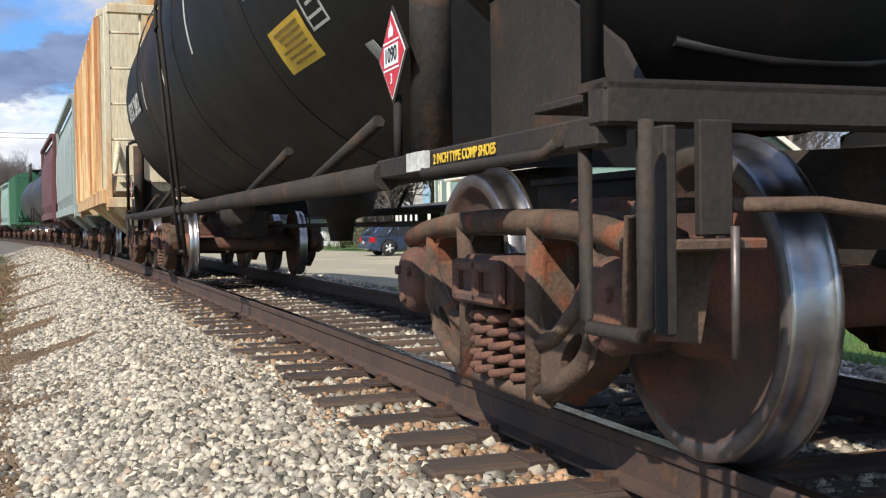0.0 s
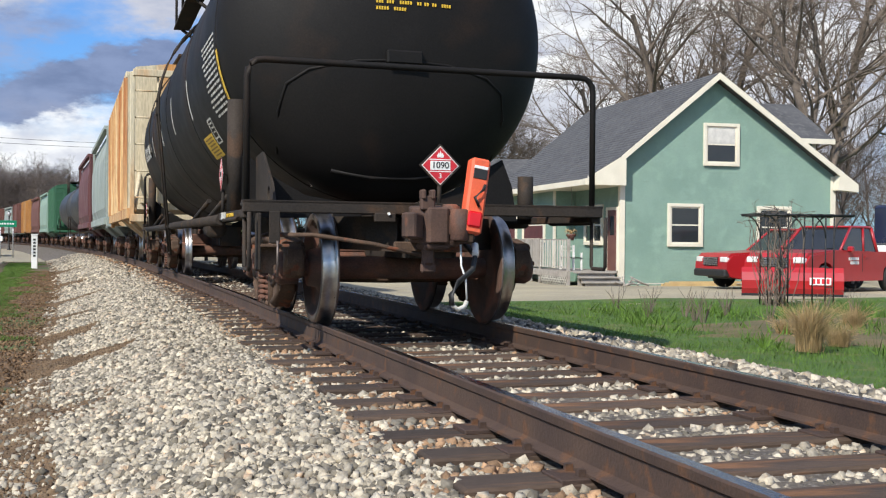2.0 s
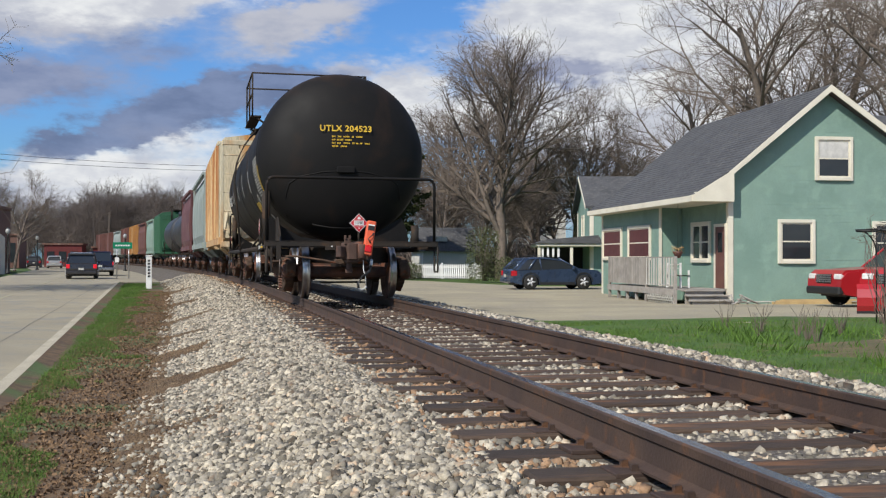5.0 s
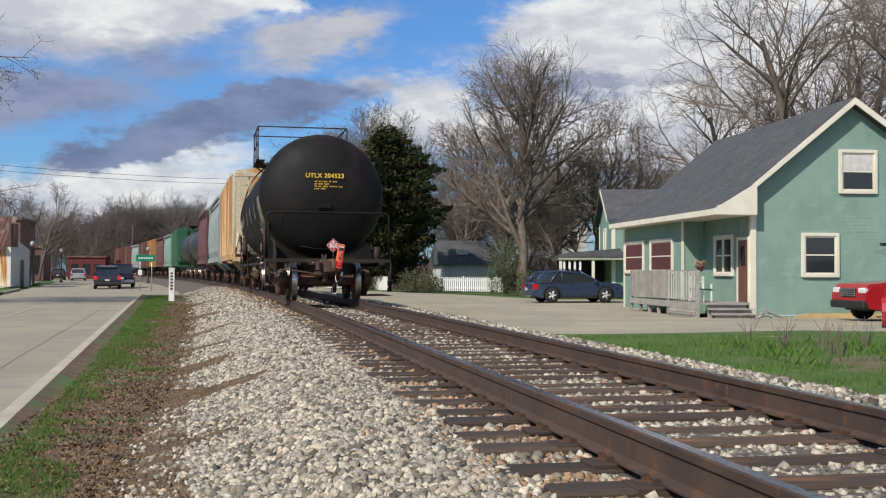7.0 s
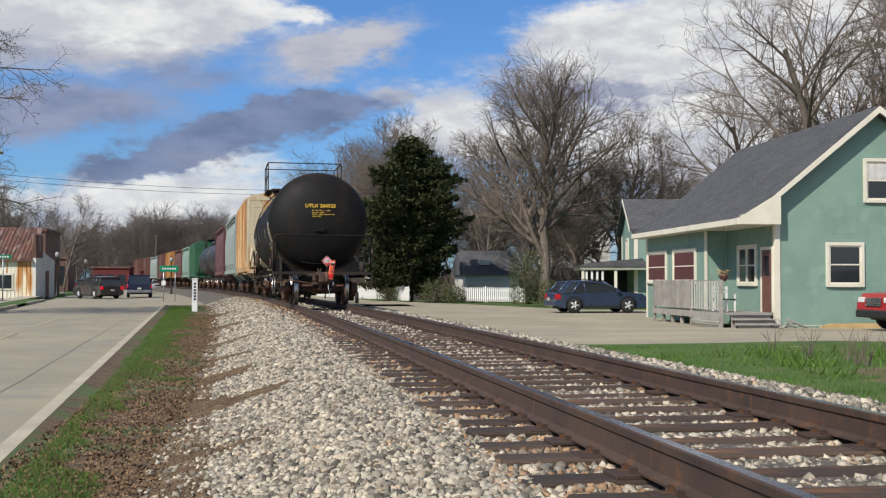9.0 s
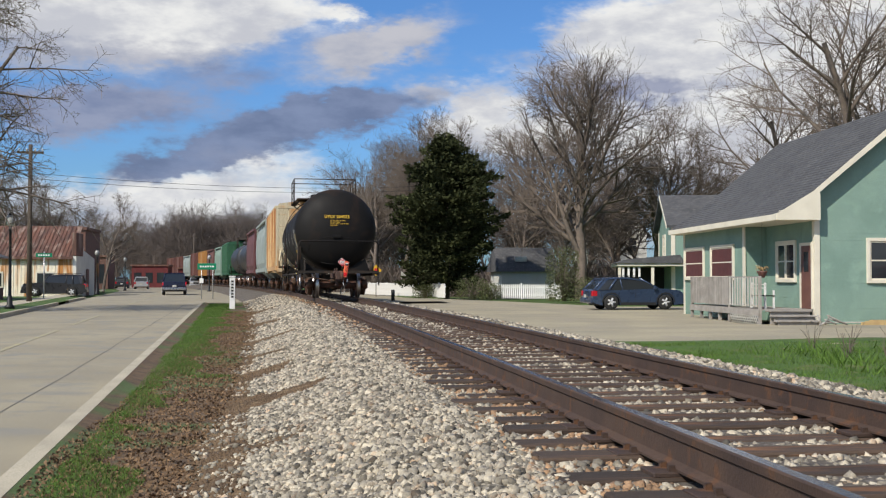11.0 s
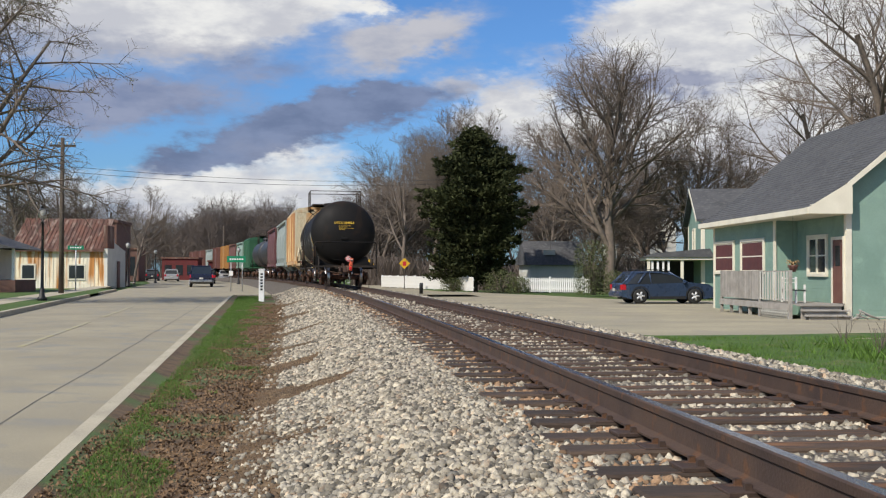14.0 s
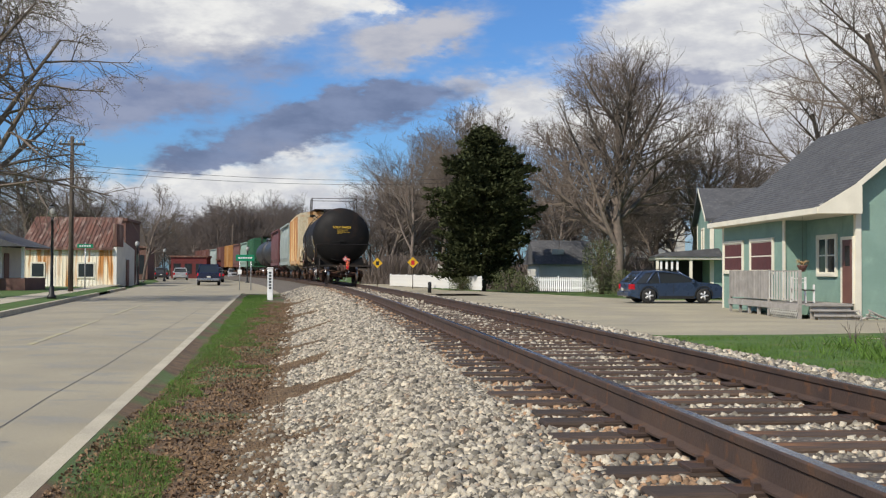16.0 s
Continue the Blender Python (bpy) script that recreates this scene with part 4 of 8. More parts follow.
def tank_car(m, detailed=True):
    """The last car. Its rear axle is at y = 0, the train's way is +y."""
    t = thing("tank_car", "black railway tank car with placards, yellow lettering and rusty trucks", "tank car", m)
    R, zc = 1.525, 2.54
    tank_body(t, R, zc, 0.3, 14.65, 0.74, M_TANK)
    # weld seams round the shell
    for y in (1.04, 4.2, 7.5, 10.8, 13.9):
        part("seam", lathe(bmesh.new(), [(y - 0.02, R - 0.01), (y - 0.012, R + 0.006), (y + 0.012, R + 0.006), (y + 0.02, R - 0.01)], "y", 64, (0, 0, zc)), M_TANK, t)
    # raised reinforcement on the lower part of the rear head
    def head_y(x, z, lift=0.0):
        r2 = min(0.999, (x * x + (z - zc) ** 2) / (R * R))
        return 1.04 - 0.74 * math.sqrt(1 - r2) - lift
    for end, sgn in ((0, 1),):
        loop = [(-1.0, 1.45), (-1.03, 1.8), (-0.98, 2.02), (-0.8, 2.14), (-0.4, 2.22), (0, 2.24), (0.4, 2.22), (0.8, 2.14), (0.98, 2.02), (1.03, 1.8), (1.0, 1.45)]
        part("head_weld", rod(bmesh.new(), [(x, head_y(x, z, 0.0), z) for x, z in loop], 0.014, 6), M_TANK, t)
        loop = [(-0.55, 1.30), (-0.2, 1.24), (0.2, 1.24), (0.55, 1.30)]
        part("head_weld", rod(bmesh.new(), [(x, head_y(x, z, 0.0), z) for x, z in loop], 0.02, 6), M_TANK, t)
        bm = bmesh.new()
        box(bm, (-0.16, head_y(0, 2.3) - 0.05, 2.20), (0.16, head_y(0, 2.3) + 0.1, 2.32), 0, 0.015)
        part("lifting_lug", bm, M_TANK, t)
    ring_text("UTLX 204523", 0.148, M_YELLOW, t, pose(0.0, head_y(0, 2.99, 0.012), 2.99, 84), "yellow reporting mark UTLX 204523", bold=0.004, spread=1.1)
    rnd = random.Random(3)
    for i, w in enumerate((0.50, 0.36, 0.60, 0.20)):
        z = 2.85 - i * 0.058
        bm = bmesh.new()
        x = -0.25
        while x < -0.25 + w:
            for _ in range(rnd.randint(2, 5)):
                y = head_y(x, z, 0.006)
                box(bm, (x, y - 0.002, z - 0.014), (x + 0.014, y + 0.01, z + 0.014))
                x += 0.023
            x += rnd.uniform(0.015, 0.05)
        part("small_lettering", bm, M_YELLOW, t, "faded yellow stencil lines")
    # draft sill, platforms, side rails
    for y0, y1 in ((-0.55, 2.6), (12.4, 15.5)):
        for nm, lo, hi in (("sill_web", (-0.2, y0, 0.55), (-0.17, y1, 0.88)), ("sill_web", (0.17, y0, 0.55), (0.2, y1, 0.88)), ("sill_cover", (-0.24, y0, 0.88), (0.24, y1, 0.91)), ("sill_end_plate", (-0.165, y0, 0.55), (0.165, y0 + 0.05, 0.88))):
            part(nm, box(bmesh.new(), lo, hi), M_FRAME, t)
    for e in (0, 1):
        f = (lambda y: y) if e == 0 else (lambda y: 14.98 - y)
        g = lambda a, b: (min(f(a), f(b)), max(f(a), f(b)))
        lo, hi = g(-0.55, -0.47)
        part("end_sill", box(box(bmesh.new(), (-1.48, lo, 0.89), (1.48, hi, 0.985), 0, 0.008), (-1.48, lo, 0.965), (1.48, hi + 0.05, 0.985)), M_FRAME, t)
        lo, hi = g(-0.47, 0.0)
        bm = bmesh.new()
        box(bm, (-1.45, lo, 0.95), (1.45, lo + (hi - lo) * 0.72, 0.972), 0, 0.004)
        part("end_platform", bm, M_FRAME, t, "black steel end platform")
        for sx in (-1, 1):
            lo, hi = g(-0.5, 1.15)
            a, b = sorted((sx * 1.40, sx * 1.475))
            part("side_step_board", box(bmesh.new(), (a, lo, 0.85), (b, hi, 0.915), 0, 0.006), M_FRAME, t)
            part("step_rail", rod(bmesh.new(), [(sx * 1.49, f(-0.35), 0.87), (sx * 1.5, f(-0.3), 0.845), (sx * 1.5, f(0.55), 0.845), (sx * 1.47, f(0.6), 0.87)], 0.014, 8), M_FRAME, t)
            # bolster webs that carry the tank
            bm = bmesh.new()
            web = [(1.42, 0.88), (1.36, 1.2), (1.30, 1.45), (1.08, 1.26), (0.75, 1.08)] if sx < 0 else [(1.25, 0.88), (1.2, 1.2), (1.1, 1.45), (0.95, 1.36), (0.6, 1.14)]
            slab(bm, [(sx * x, f(0.80), z) for x, z in [(0.25, 0.88)] + web + [(0.25, 1.0)]], (0, 0.05, 0))
            part("bolster_web", bm, M_TANK, t)
            part("saddle_post", lathe(bmesh.new(), [(0.9, 0.075), (1.9 if sx < 0 else 1.3, 0.075)], "z", 14, (sx * 1.36, f(0.86), 0)), M_FRAME, t)
            # gusset plate between the posts, with a hole
            if sx < 0:
                bm = bmesh.new()
                window_plate(bm, [(f(-0.30), 0.92), (f(0.75), 0.92), (f(0.75), 1.40), (f(0.4), 1.42), (f(-0.1), 1.14)], [blob(f(0.03), 1.06, 0.06, 0.06)], sx * 1.18, sx * 1.2)
                part("gusset", bm, M_FRAME, t)
            # corner grab irons and ladder treads
            part("corner_post", rod(bmesh.new(), [(sx * 1.44, f(-0.42), 0.9), (sx * 1.44, f(-0.42), 1.35)], 0.022, 8), M_TANK, t)
            bm = bmesh.new()
            rod(bm, [(sx * 1.45, f(-0.40), 0.88), (sx * 1.45, f(-0.40), 0.485), (sx * 1.45, f(-0.42), 0.465), (sx * 1.45, f(-0.64), 0.465), (sx * 1.45, f(-0.66), 0.485), (sx * 1.45, f(-0.66), 0.89)], 0.016, 8)
            part("sill_step", bm, M_FRAME, t, "bent steel sill step")
            if sx > 0:
                continue
            # hanger bracket, its shelf and the pin of the uncoupling gear
            lo, hi = g(-0.60, -0.575)
            a, b = sorted((sx * 1.29, sx * 1.21))
            part("hanger_plate", box(bmesh.new(), (a, lo, 0.66), (b, hi, 0.90), 0, 0.004), M_FRAME, t)
            lo, hi = g(-0.62, -0.50)
            a, b = sorted((sx * 1.37, sx * 1.14))
            part("bracket_shelf", box(bmesh.new(), (a, lo, 0.63), (b, hi, 0.655), 0, 0.005), M_TRUCK, t)
            a, b = sorted((sx * 1.385, sx * 1.355))
            part("hanger_strap", box(bmesh.new(), (a, lo, 0.46), (b, hi, 0.885), 0, 0.005), M_FRAME, t)
            bm = bmesh.new()
            slab(bm, [(sx * 1.34, f(-0.52), 0.63), (sx * 1.2, f(-0.52), 0.63), (sx * 1.24, f(-0.52), 0.43), (sx * 1.34, f(-0.52), 0.44)], (0, 0.02, 0))
            part("gusset", bm, M_TRUCK, t)
            part("pull_pin", rod(bmesh.new(), [(sx * 1.235, f(-0.64), 0.68), (sx * 1.235, f(-0.64), 0.41)], 0.009, 8), M_WORN, t, "worn steel pin")
        loop_rail("end_handrail", [(-1.44, f(-0.42), 0.97), (-1.44, f(-0.42), 2.06), (1.44, f(-0.42), 2.06), (1.44, f(-0.42), 0.97)], 0.026, t, M_TANK, 0.13)
    for sx in (-1, 1):
        part("side_rail", rod(bmesh.new(), [(sx * 1.45, 1.1, 0.86), (sx * 1.45, 13.9, 0.86)], 0.05, 10), M_FRAME, t)
        for y in (2.35, 4.1, 10.4, 12.2):
            part("rail_bracket", rod(bmesh.new(), [(sx * 1.45, y, 0.87), (sx * 1.33, y - 0.75, 1.10)], 0.026, 6), M_FRAME, t)
    # side placard on its post
    for y in (0.93, 14.0):
        part("placard_post", rod(bmesh.new(), [(-1.46, y, 0.9), (-1.46, y, 1.12)], 0.015, 6), M_FRAME, t)
        placard(t, pose(-1.475, y, 1.22 + 0.03, 0, 0, -90) @ Matrix.Scale(0.80, 4))
    part("placard_post", rod(bmesh.new(), [(0.14, -0.28, 0.96), (0.14, -0.28, 1.2)], 0.018, 6), M_FRAME, t)
    placard(t, pose(0.14, -0.3, 1.30, 0, 0, 0) @ Matrix.Scale(0.87, 4))
    # stickers and data panels on the side
    shell_patch(3.05, 3.85, 118.5, 128.8, M_YELLOW, t, "sticker", "yellow sticker with unreadable dark print")
    for k in range(6):
        shell_patch(3.14, 3.74 - 0.06 * (k % 3), 119.6 + k * 1.45, 120.2 + k * 1.45, M_OCHRE, t, "print_line", lift=0.007)
    y0, y1, a0, a1 = 2.62, 2.97, 113.5, 124.0
    for q in ((y0, y1, a0, a0 + 0.6), (y0, y1, a1 - 0.6, a1), (y0, y0 + 0.03, a0, a1), (y1 - 0.03, y1, a0, a1), (y0, y1, a1 - 2.8, a1 - 2.2)):
        shell_patch(q[0], q[1], q[2], q[3], M_WHITEWORN, t, "panel_frame")
    for k in range(3):
        shell_patch(y0 + 0.08, y1 - 0.1, a0 + 1.6 + k * 1.8, a0 + 2.2 + k * 1.8, M_WHITEWORN, t, "print_line")
    shell_patch(2.28, 2.42, 131.0, 138.3, M_WHITEWORN, t, "reflector", "worn white reflective strip")
    shell_patch(0.98, 1.08, 97, 117, M_YELLOW, t, "reflector", "worn yellow reflective strip")
    for y, q0, q1 in ((4.0, 92, 109), (6.45, 88, 107), (8.7, 92, 106), (11.0, 94, 106)):
        shell_patch(y, y + 0.07, q0, q1, M_WHITEWORN, t, "reflector", "worn white reflective strip")
    for k in range(14):
        y = 1.18
        ln = rnd.uniform(0.75, 1.0)
        while y < 1.18 + ln:
            l = rnd.uniform(0.06, 0.22)
            shell_patch(y, min(y + l, 2.25), 90 + k * 1.95, 90.8 + k * 1.95, M_WHITEWORN, t, "print_line")
            y += l + 0.05
    ring_text("UTLX 204523", 0.34, M_WHITEWORN, t, tank_point(12.6, 100, lift=0.006), "worn white reporting mark UTLX 204523", bold=0.004)
    # dome, platform and railing on top
    part("manway", lathe(bmesh.new(), [(4.05, 0.55), (4.32, 0.55), (4.34, 0.5), (4.36, 0.1)], "z", 28, (0, 7.5, 0)), M_TANK, t)
    for x in (-1.22, 1.22):
        bm = bmesh.new()
        box(bm, (x - 0.12, 6.3, 3.92), (x + 0.12, 8.7, 3.95))
        for y in (6.35, 8.65):
            rod(bm, [(x, y, 3.92), (x * 0.75, y, 3.70)], 0.025, 6)
        part("top_walkway", bm, M_FRAME, t, "black grated walkway")
    for x in (-1.3, 1.3):
        for y in (6.3, 7.5, 8.7):
            part("rail_post", rod(bmesh.new(), [(x, y, 3.94), (x, y, 4.92)], 0.022, 6), M_FRAME, t)
        for z in (4.45, 4.92):
            part("handrail", rod(bmesh.new(), [(x, 6.3, z), (x, 8.7, z)], 0.022, 6), M_FRAME, t)
    for y in (6.3, 8.7):
        part("handrail", rod(bmesh.new(), [(-1.3, y, 4.92), (1.3, y, 4.92)], 0.02, 6), M_FRAME, t)
    # ladder up the side at mid length
    bm = bmesh.new()
    for y in (7.28, 7.72):
        rod(bm, [(-1.46, y, 0.45)] + [tuple(tank_point(y, a, lift=0.12).translation) for a in range(92, 20, -8)], 0.018, 6)
    for z in (0.48, 0.75, 1.05):
        rod(bm, [(-1.46, 7.28, z), (-1.46, 7.72, z)], 0.014, 6)
    for a in range(112, 30, -9):
        p = tank_point(7.28, min(a, 92), lift=0.12).translation
        rod(bm, [p, p + Vector((0, 0.44, 0))], 0.014, 6)
    part("ladder", bm, M_FRAME, t)
    bm = bmesh.new()
    pts = [tuple(tank_point(11.2, a, lift=0.05).translation) for a in range(40, 108, 6)]
    rod(bm, pts, 0.012, 6)
    part("chain", bm, M_FRAME, t)
    # bottom outlet and brake gear
    part("bottom_outlet", lathe(bmesh.new(), [(0.55, 0.1), (0.75, 0.14), (0.8, 0.3), (1.1, 0.36)], "z", 20, (0, 7.5, 0)), M_FRAME, t)
    part("air_reservoir", lathe(bmesh.new(), [(3.6, 0.1), (3.65, 0.2), (4.7, 0.2), (4.75, 0.1)], "y", 18, (0.5, 0, 0.86)), M_FRAME, t)
    part("brake_cylinder", lathe(bmesh.new(), [(10.2, 0.1), (10.22, 0.17), (10.8, 0.17), (10.82, 0.06)], "y", 18, (-0.5, 0, 0.86)), M_FRAME, t)
    part("brake_pipe", rod(bmesh.new(), [(0.32, -0.4, 0.72), (0.34, 2.0, 0.70), (0.34, 13.0, 0.70)], 0.025, 8), M_FRAME, t)
    # uncoupling lever across the end
    part("uncoupling_lever", rod(bmesh.new(), [(-1.36, -0.42, 0.45), (-1.36, -0.44, 0.70), (-1.30, -0.5, 0.725), (-0.95, -0.55, 0.725), (-0.5, -0.62, 0.66), (-0.06, -0.74, 0.56)], 0.017, 8), M_TRUCK, t)
    # coupler: shank and head, hinged knuckle, lock lift, striker
    bm = bmesh.new()
    box(bm, (-0.12, -0.66, 0.70), (0.12, 0.2, 0.92), 0, 0.02)
    slab(bm, [(-0.20, -0.56, 0.69), (-0.23, -0.74, 0.67), (-0.13, -0.90, 0.67), (0.02, -0.90, 0.67), (0.10, -0.76, 0.69), (0.10, -0.56, 0.70)], (0, 0, 0.27))
    slab(bm, [(-0.21, -0.66, 0.70), (-0.33, -0.82, 0.71), (-0.33, -0.95, 0.71), (-0.26, -0.97, 0.71), (-0.17, -0.86, 0.70), (-0.14, -0.72, 0.70)], (0, 0, 0.19))
    box(bm, (-0.16, -0.86, 0.62), (0.06, -0.62, 0.68), 0, 0.015)
    bmesh.ops.bevel(bm, geom=list(bm.edges), offset=0.012, segments=1, affect="EDGES")
    lathe(bm, [(0.64, 0.05), (0.66, 0.08), (0.95, 0.08), (0.97, 0.05)], "z", 16, (0.06, -0.80, 0))
    part("coupler", bm, M_WHEELFACE, t, "rusty cast coupler head")
    bm = bmesh.new()
    lathe(bm, [(0.69, 0.055), (0.70, 0.07), (0.92, 0.07), (0.93, 0.055)], "z", 16, (0.09, -0.95, 0))
    box(bm, (0.03, -0.97, 0.71), (0.15, -0.76, 0.905), 0, 0.03)
    part("knuckle", bm, M_RUST, t, "rusty coupler knuckle")
    bm = box(bmesh.new(), (-0.19, -0.88, 0.92), (-0.08, -0.82, 1.03), 0, 0.01)
    for x in (-0.19, -0.115):
        box(bm, (x, -0.90, 1.0), (x + 0.035, -0.81, 1.075), 0, 0.01)
    part("lock_lift", bm, M_WHEELFACE, t)
    bm = box(bmesh.new(), (-0.14, -0.79, 0.50), (-0.05, -0.70, 0.66), 0, 0.02)
    box(bm, (-0.155, -0.77, 0.44), (-0.035, -0.73, 0.52), 0, 0.015)
    part("lock_toggle", bm, M_WHEELFACE, t)
    part("striker", box(bmesh.new(), (-0.32, -0.60, 0.60), (0.32, -0.555, 0.68), 0, 0.01), M_TRUCK, t)
    # end of train marker
    e = part("train_marker", box(bmesh.new(), (-0.075, -0.06, -0.02), (0.075, 0.07, 0.56), 0, 0.018), M_ORANGE, t, "orange end-of-train marker box")
    e.matrix_basis = pose(0.175, -0.95, 0.76, -4, 9, 0)
    part("marker_lamp", box(bmesh.new(), (-0.055, -0.075, 0.03), (0.055, -0.055, 0.15), 0, 0.012), M_REDLENS, e, "red marker lens")
    part("marker_panel", box(bmesh.new(), (-0.055, -0.066, 0.40), (0.055, -0.058, 0.475), 0, 0.004), M_INK, e, "black panel")
    part("marker_label", box(bmesh.new(), (-0.055, -0.066, 0.478), (0.055, -0.058, 0.50)), M_WHITE, e, "white strip")
    part("marker_handle", rod(bmesh.new(), [(0.02, -0.07, 0.19), (-0.03, -0.09, 0.25), (0.03, -0.09, 0.32), (0.045, -0.07, 0.36)], 0.012, 6), M_INK, e)
    part("marker_bracket", box(bmesh.new(), (-0.1, -0.03, -0.09), (0.03, 0.05, -0.01), 0, 0.01), M_FRAME, e)
    # air hose, glad hand and chain
    hose = [(0.22, -0.72, 0.66), (0.27, -0.80, 0.58), (0.23, -0.86, 0.47), (0.10, -0.92, 0.38), (0.03, -0.94, 0.28), (0.04, -0.94, 0.2), (0.10, -0.92, 0.165), (0.16, -0.9, 0.20)]
    part("air_hose", rod(bmesh.new(), [(0.30, -0.62, 0.76), (0.29, -0.68, 0.72)] + hose[:6], 0.022, 8), M_INK, t, "black rubber air hose")
    part("hose_clamp", rod(bmesh.new(), [(0.29, -0.74, 0.66), (0.265, -0.82, 0.575)], 0.027, 8), M_WHITE, t)
    part("glad_hand", rod(bmesh.new(), [(0.035, -0.94, 0.27), (0.045, -0.94, 0.2), (0.09, -0.93, 0.17), (0.15, -0.91, 0.19), (0.17, -0.9, 0.23)], 0.018, 8), M_WHITEWORN, t, "pale metal hose coupling")
    part("hose_chain", rod(bmesh.new(), [(0.13, -0.86, 0.66), (0.13, -0.88, 0.5), (0.16, -0.9, 0.4), (0.17, -0.9, 0.24)], 0.008, 5), M_WHITE, t)
    part("mounting_plate", box(bmesh.new(), (-0.47, -0.56, 0.83), (-0.30, -0.52, 0.90), 0, 0.006), M_FRAME, t)
    part("bolt", lathe(bmesh.new(), [(-0.575, 0.012), (-0.56, 0.012)], "y", 8, (-0.36, 0, 0.895)), M_WHITE, t)
    bm = bmesh.new()
    box(bm, (-1.50, 0.55, 0.855), (-1.48, 0.72, 0.912))
    part("number_plate", bm, M_WHITEWORN, t, "small worn plate")
    ring_text("2 INCH TYPE COMP SHOES", 0.04, M_YELLOW, t, pose(-1.479, 0.52 - 0.24, 0.882, 90, 0, -90), "yellow stencil about brake shoes", bold=0.001)
    # brace rods and sloping shear plates under the end of the tank
    for sx in (-1, 1):
        bm = bmesh.new()
        slab(bm, [(sx * 0.26, -0.45, 0.88), (sx * 0.75, 0.1, 0.88), (sx * 0.75, 0.1, 0.62), (sx * 0.26, -0.45, 0.60)], (sx * 0.02, 0.02, 0))
        part("shear_plate", bm, M_FRAME, t)
    sets = truck_parts(t, 1.07) + truck_parts(t, 0.89 + 13.1)
    return t, sets


def hopper_car(m, length, h, body, look_name, label, ribs=True, rust=None):
    """A covered hopper, its rear coupler face at y = 0."""
    t = thing("hopper_car", label, "hopper car", m)
    y0, y1 = (0.95, length - 0.95) if ribs else (0.5, length - 0.5)
    w = 1.58
    e0, e1 = (y0 + 0.75, y1 - 0.75) if ribs else (y0 + 0.35, y1 - 0.35)
    bm = bmesh.new()
    if ribs:
        sec = [(-w, 1.35), (-w, h - 0.35), (-w + 0.18, h - 0.1), (-0.7, h), (0.7, h), (w - 0.18, h - 0.1), (w, h - 0.35), (w, 1.35)]
    else:
        sec = [(-1.42, 1.25), (-w, 1.7), (-w - 0.02, 2.5), (-w, 3.4), (-1.4, h - 0.35), (-0.9, h - 0.1), (0, h), (0.9, h - 0.1), (1.4, h - 0.35), (w, 3.4), (w + 0.02, 2.5), (w, 1.7), (1.42, 1.25)]
    slab(bm, [(x, e0, z) for x, z in sec], (0, e1 - e0, 0))
    part("body", bm, body, t)
    for a, b in ((e0, y0 + 0.4), (e1, y1 - 0.4)):
        bm = bmesh.new()
        slab(bm, [(-1.3, a, 3.9), (1.3, a, 3.9), (1.3, a + (a - b) * -0.2, 1.5), (-1.3, a + (a - b) * -0.2, 1.5)], (0, (a - b) * 0.3, 0))
        part("slope_sheet", bm, body, t)
    if ribs:
        n = 13
        for k in range(n):
            y = e0 + 0.06 + (e1 - e0 - 0.12) * k / (n - 1)
            for sx in (-1, 1):
                bm = bmesh.new()
                slab(bm, [(sx * w, y - 0.07, 1.35), (sx * (w + 0.09), y - 0.04, 1.35), (sx * (w + 0.09), y + 0.04, 1.35), (sx * w, y + 0.07, 1.35)], (0, 0, h - 1.72))
                part("rib", bm, rust or body, t)
    for sx in (-1, 1):
        part("side_sill", box(bmesh.new(), (min(sx * 1.5, sx * 1.62), y0 + 0.2, 1.12), (max(sx * 1.5, sx * 1.62), y1 - 0.2, 1.36), 0, 0.01), rust or body, t)
        part("top_chord", box(bmesh.new(), (min(sx * 1.45, sx * 1.62), e0, h - 0.36), (max(sx * 1.45, sx * 1.62), e1, h - 0.22), 0, 0.01), body, t)
        for y in (y0 + 0.16, y1 - 0.16):
            part("corner_post", box(bmesh.new(), (sx * 1.5 - 0.05, y - 0.05, 1.0), (sx * 1.5 + 0.05, y + 0.05, h - 0.3), 0, 0.01), body, t)
            for z in (1.6, 2.2, 2.8, 3.4, 4.0):
                part("ladder_rung", rod(bmesh.new(), [(sx * 1.5, y, z), (sx * 0.95, y, z)], 0.022, 6), body, t)
            part("ladder_stile", rod(bmesh.new(), [(sx * 0.95, y, 1.2), (sx * 0.95, y, h - 0.3)], 0.025, 6), body, t)
            part("end_brace", rod(bmesh.new(), [(sx * 1.45, y, 1.3), (sx * 1.3, e0 if y < length / 2 else e1, 2.2)], 0.05, 6), body, t)
    for y in (y0, y1 - 0.3):
        part("end_platform", box(bmesh.new(), (-1.55, y, 1.05), (1.55, y + 0.3, 1.22), 0, 0.01), body, t)
        part("top_brace", box(bmesh.new(), (-1.5, y + 0.05, h - 0.4), (1.5, y + 0.2, h - 0.25), 0, 0.01), body, t)
    part("running_board", box(bmesh.new(), (-0.5, y0 + 0.1, h + 0.1), (0.5, y1 - 0.1, h + 0.15)), M_FRAME, t)
    for k in range(6):
        y = e0 + 1 + (e1 - e0 - 2) * k / 5
        part("hatch", box(bmesh.new(), (-0.42, y - 0.45, h - 0.02), (0.42, y + 0.45, h + 0.12), 0, 0.03), M_FRAME, t)
    n = 2
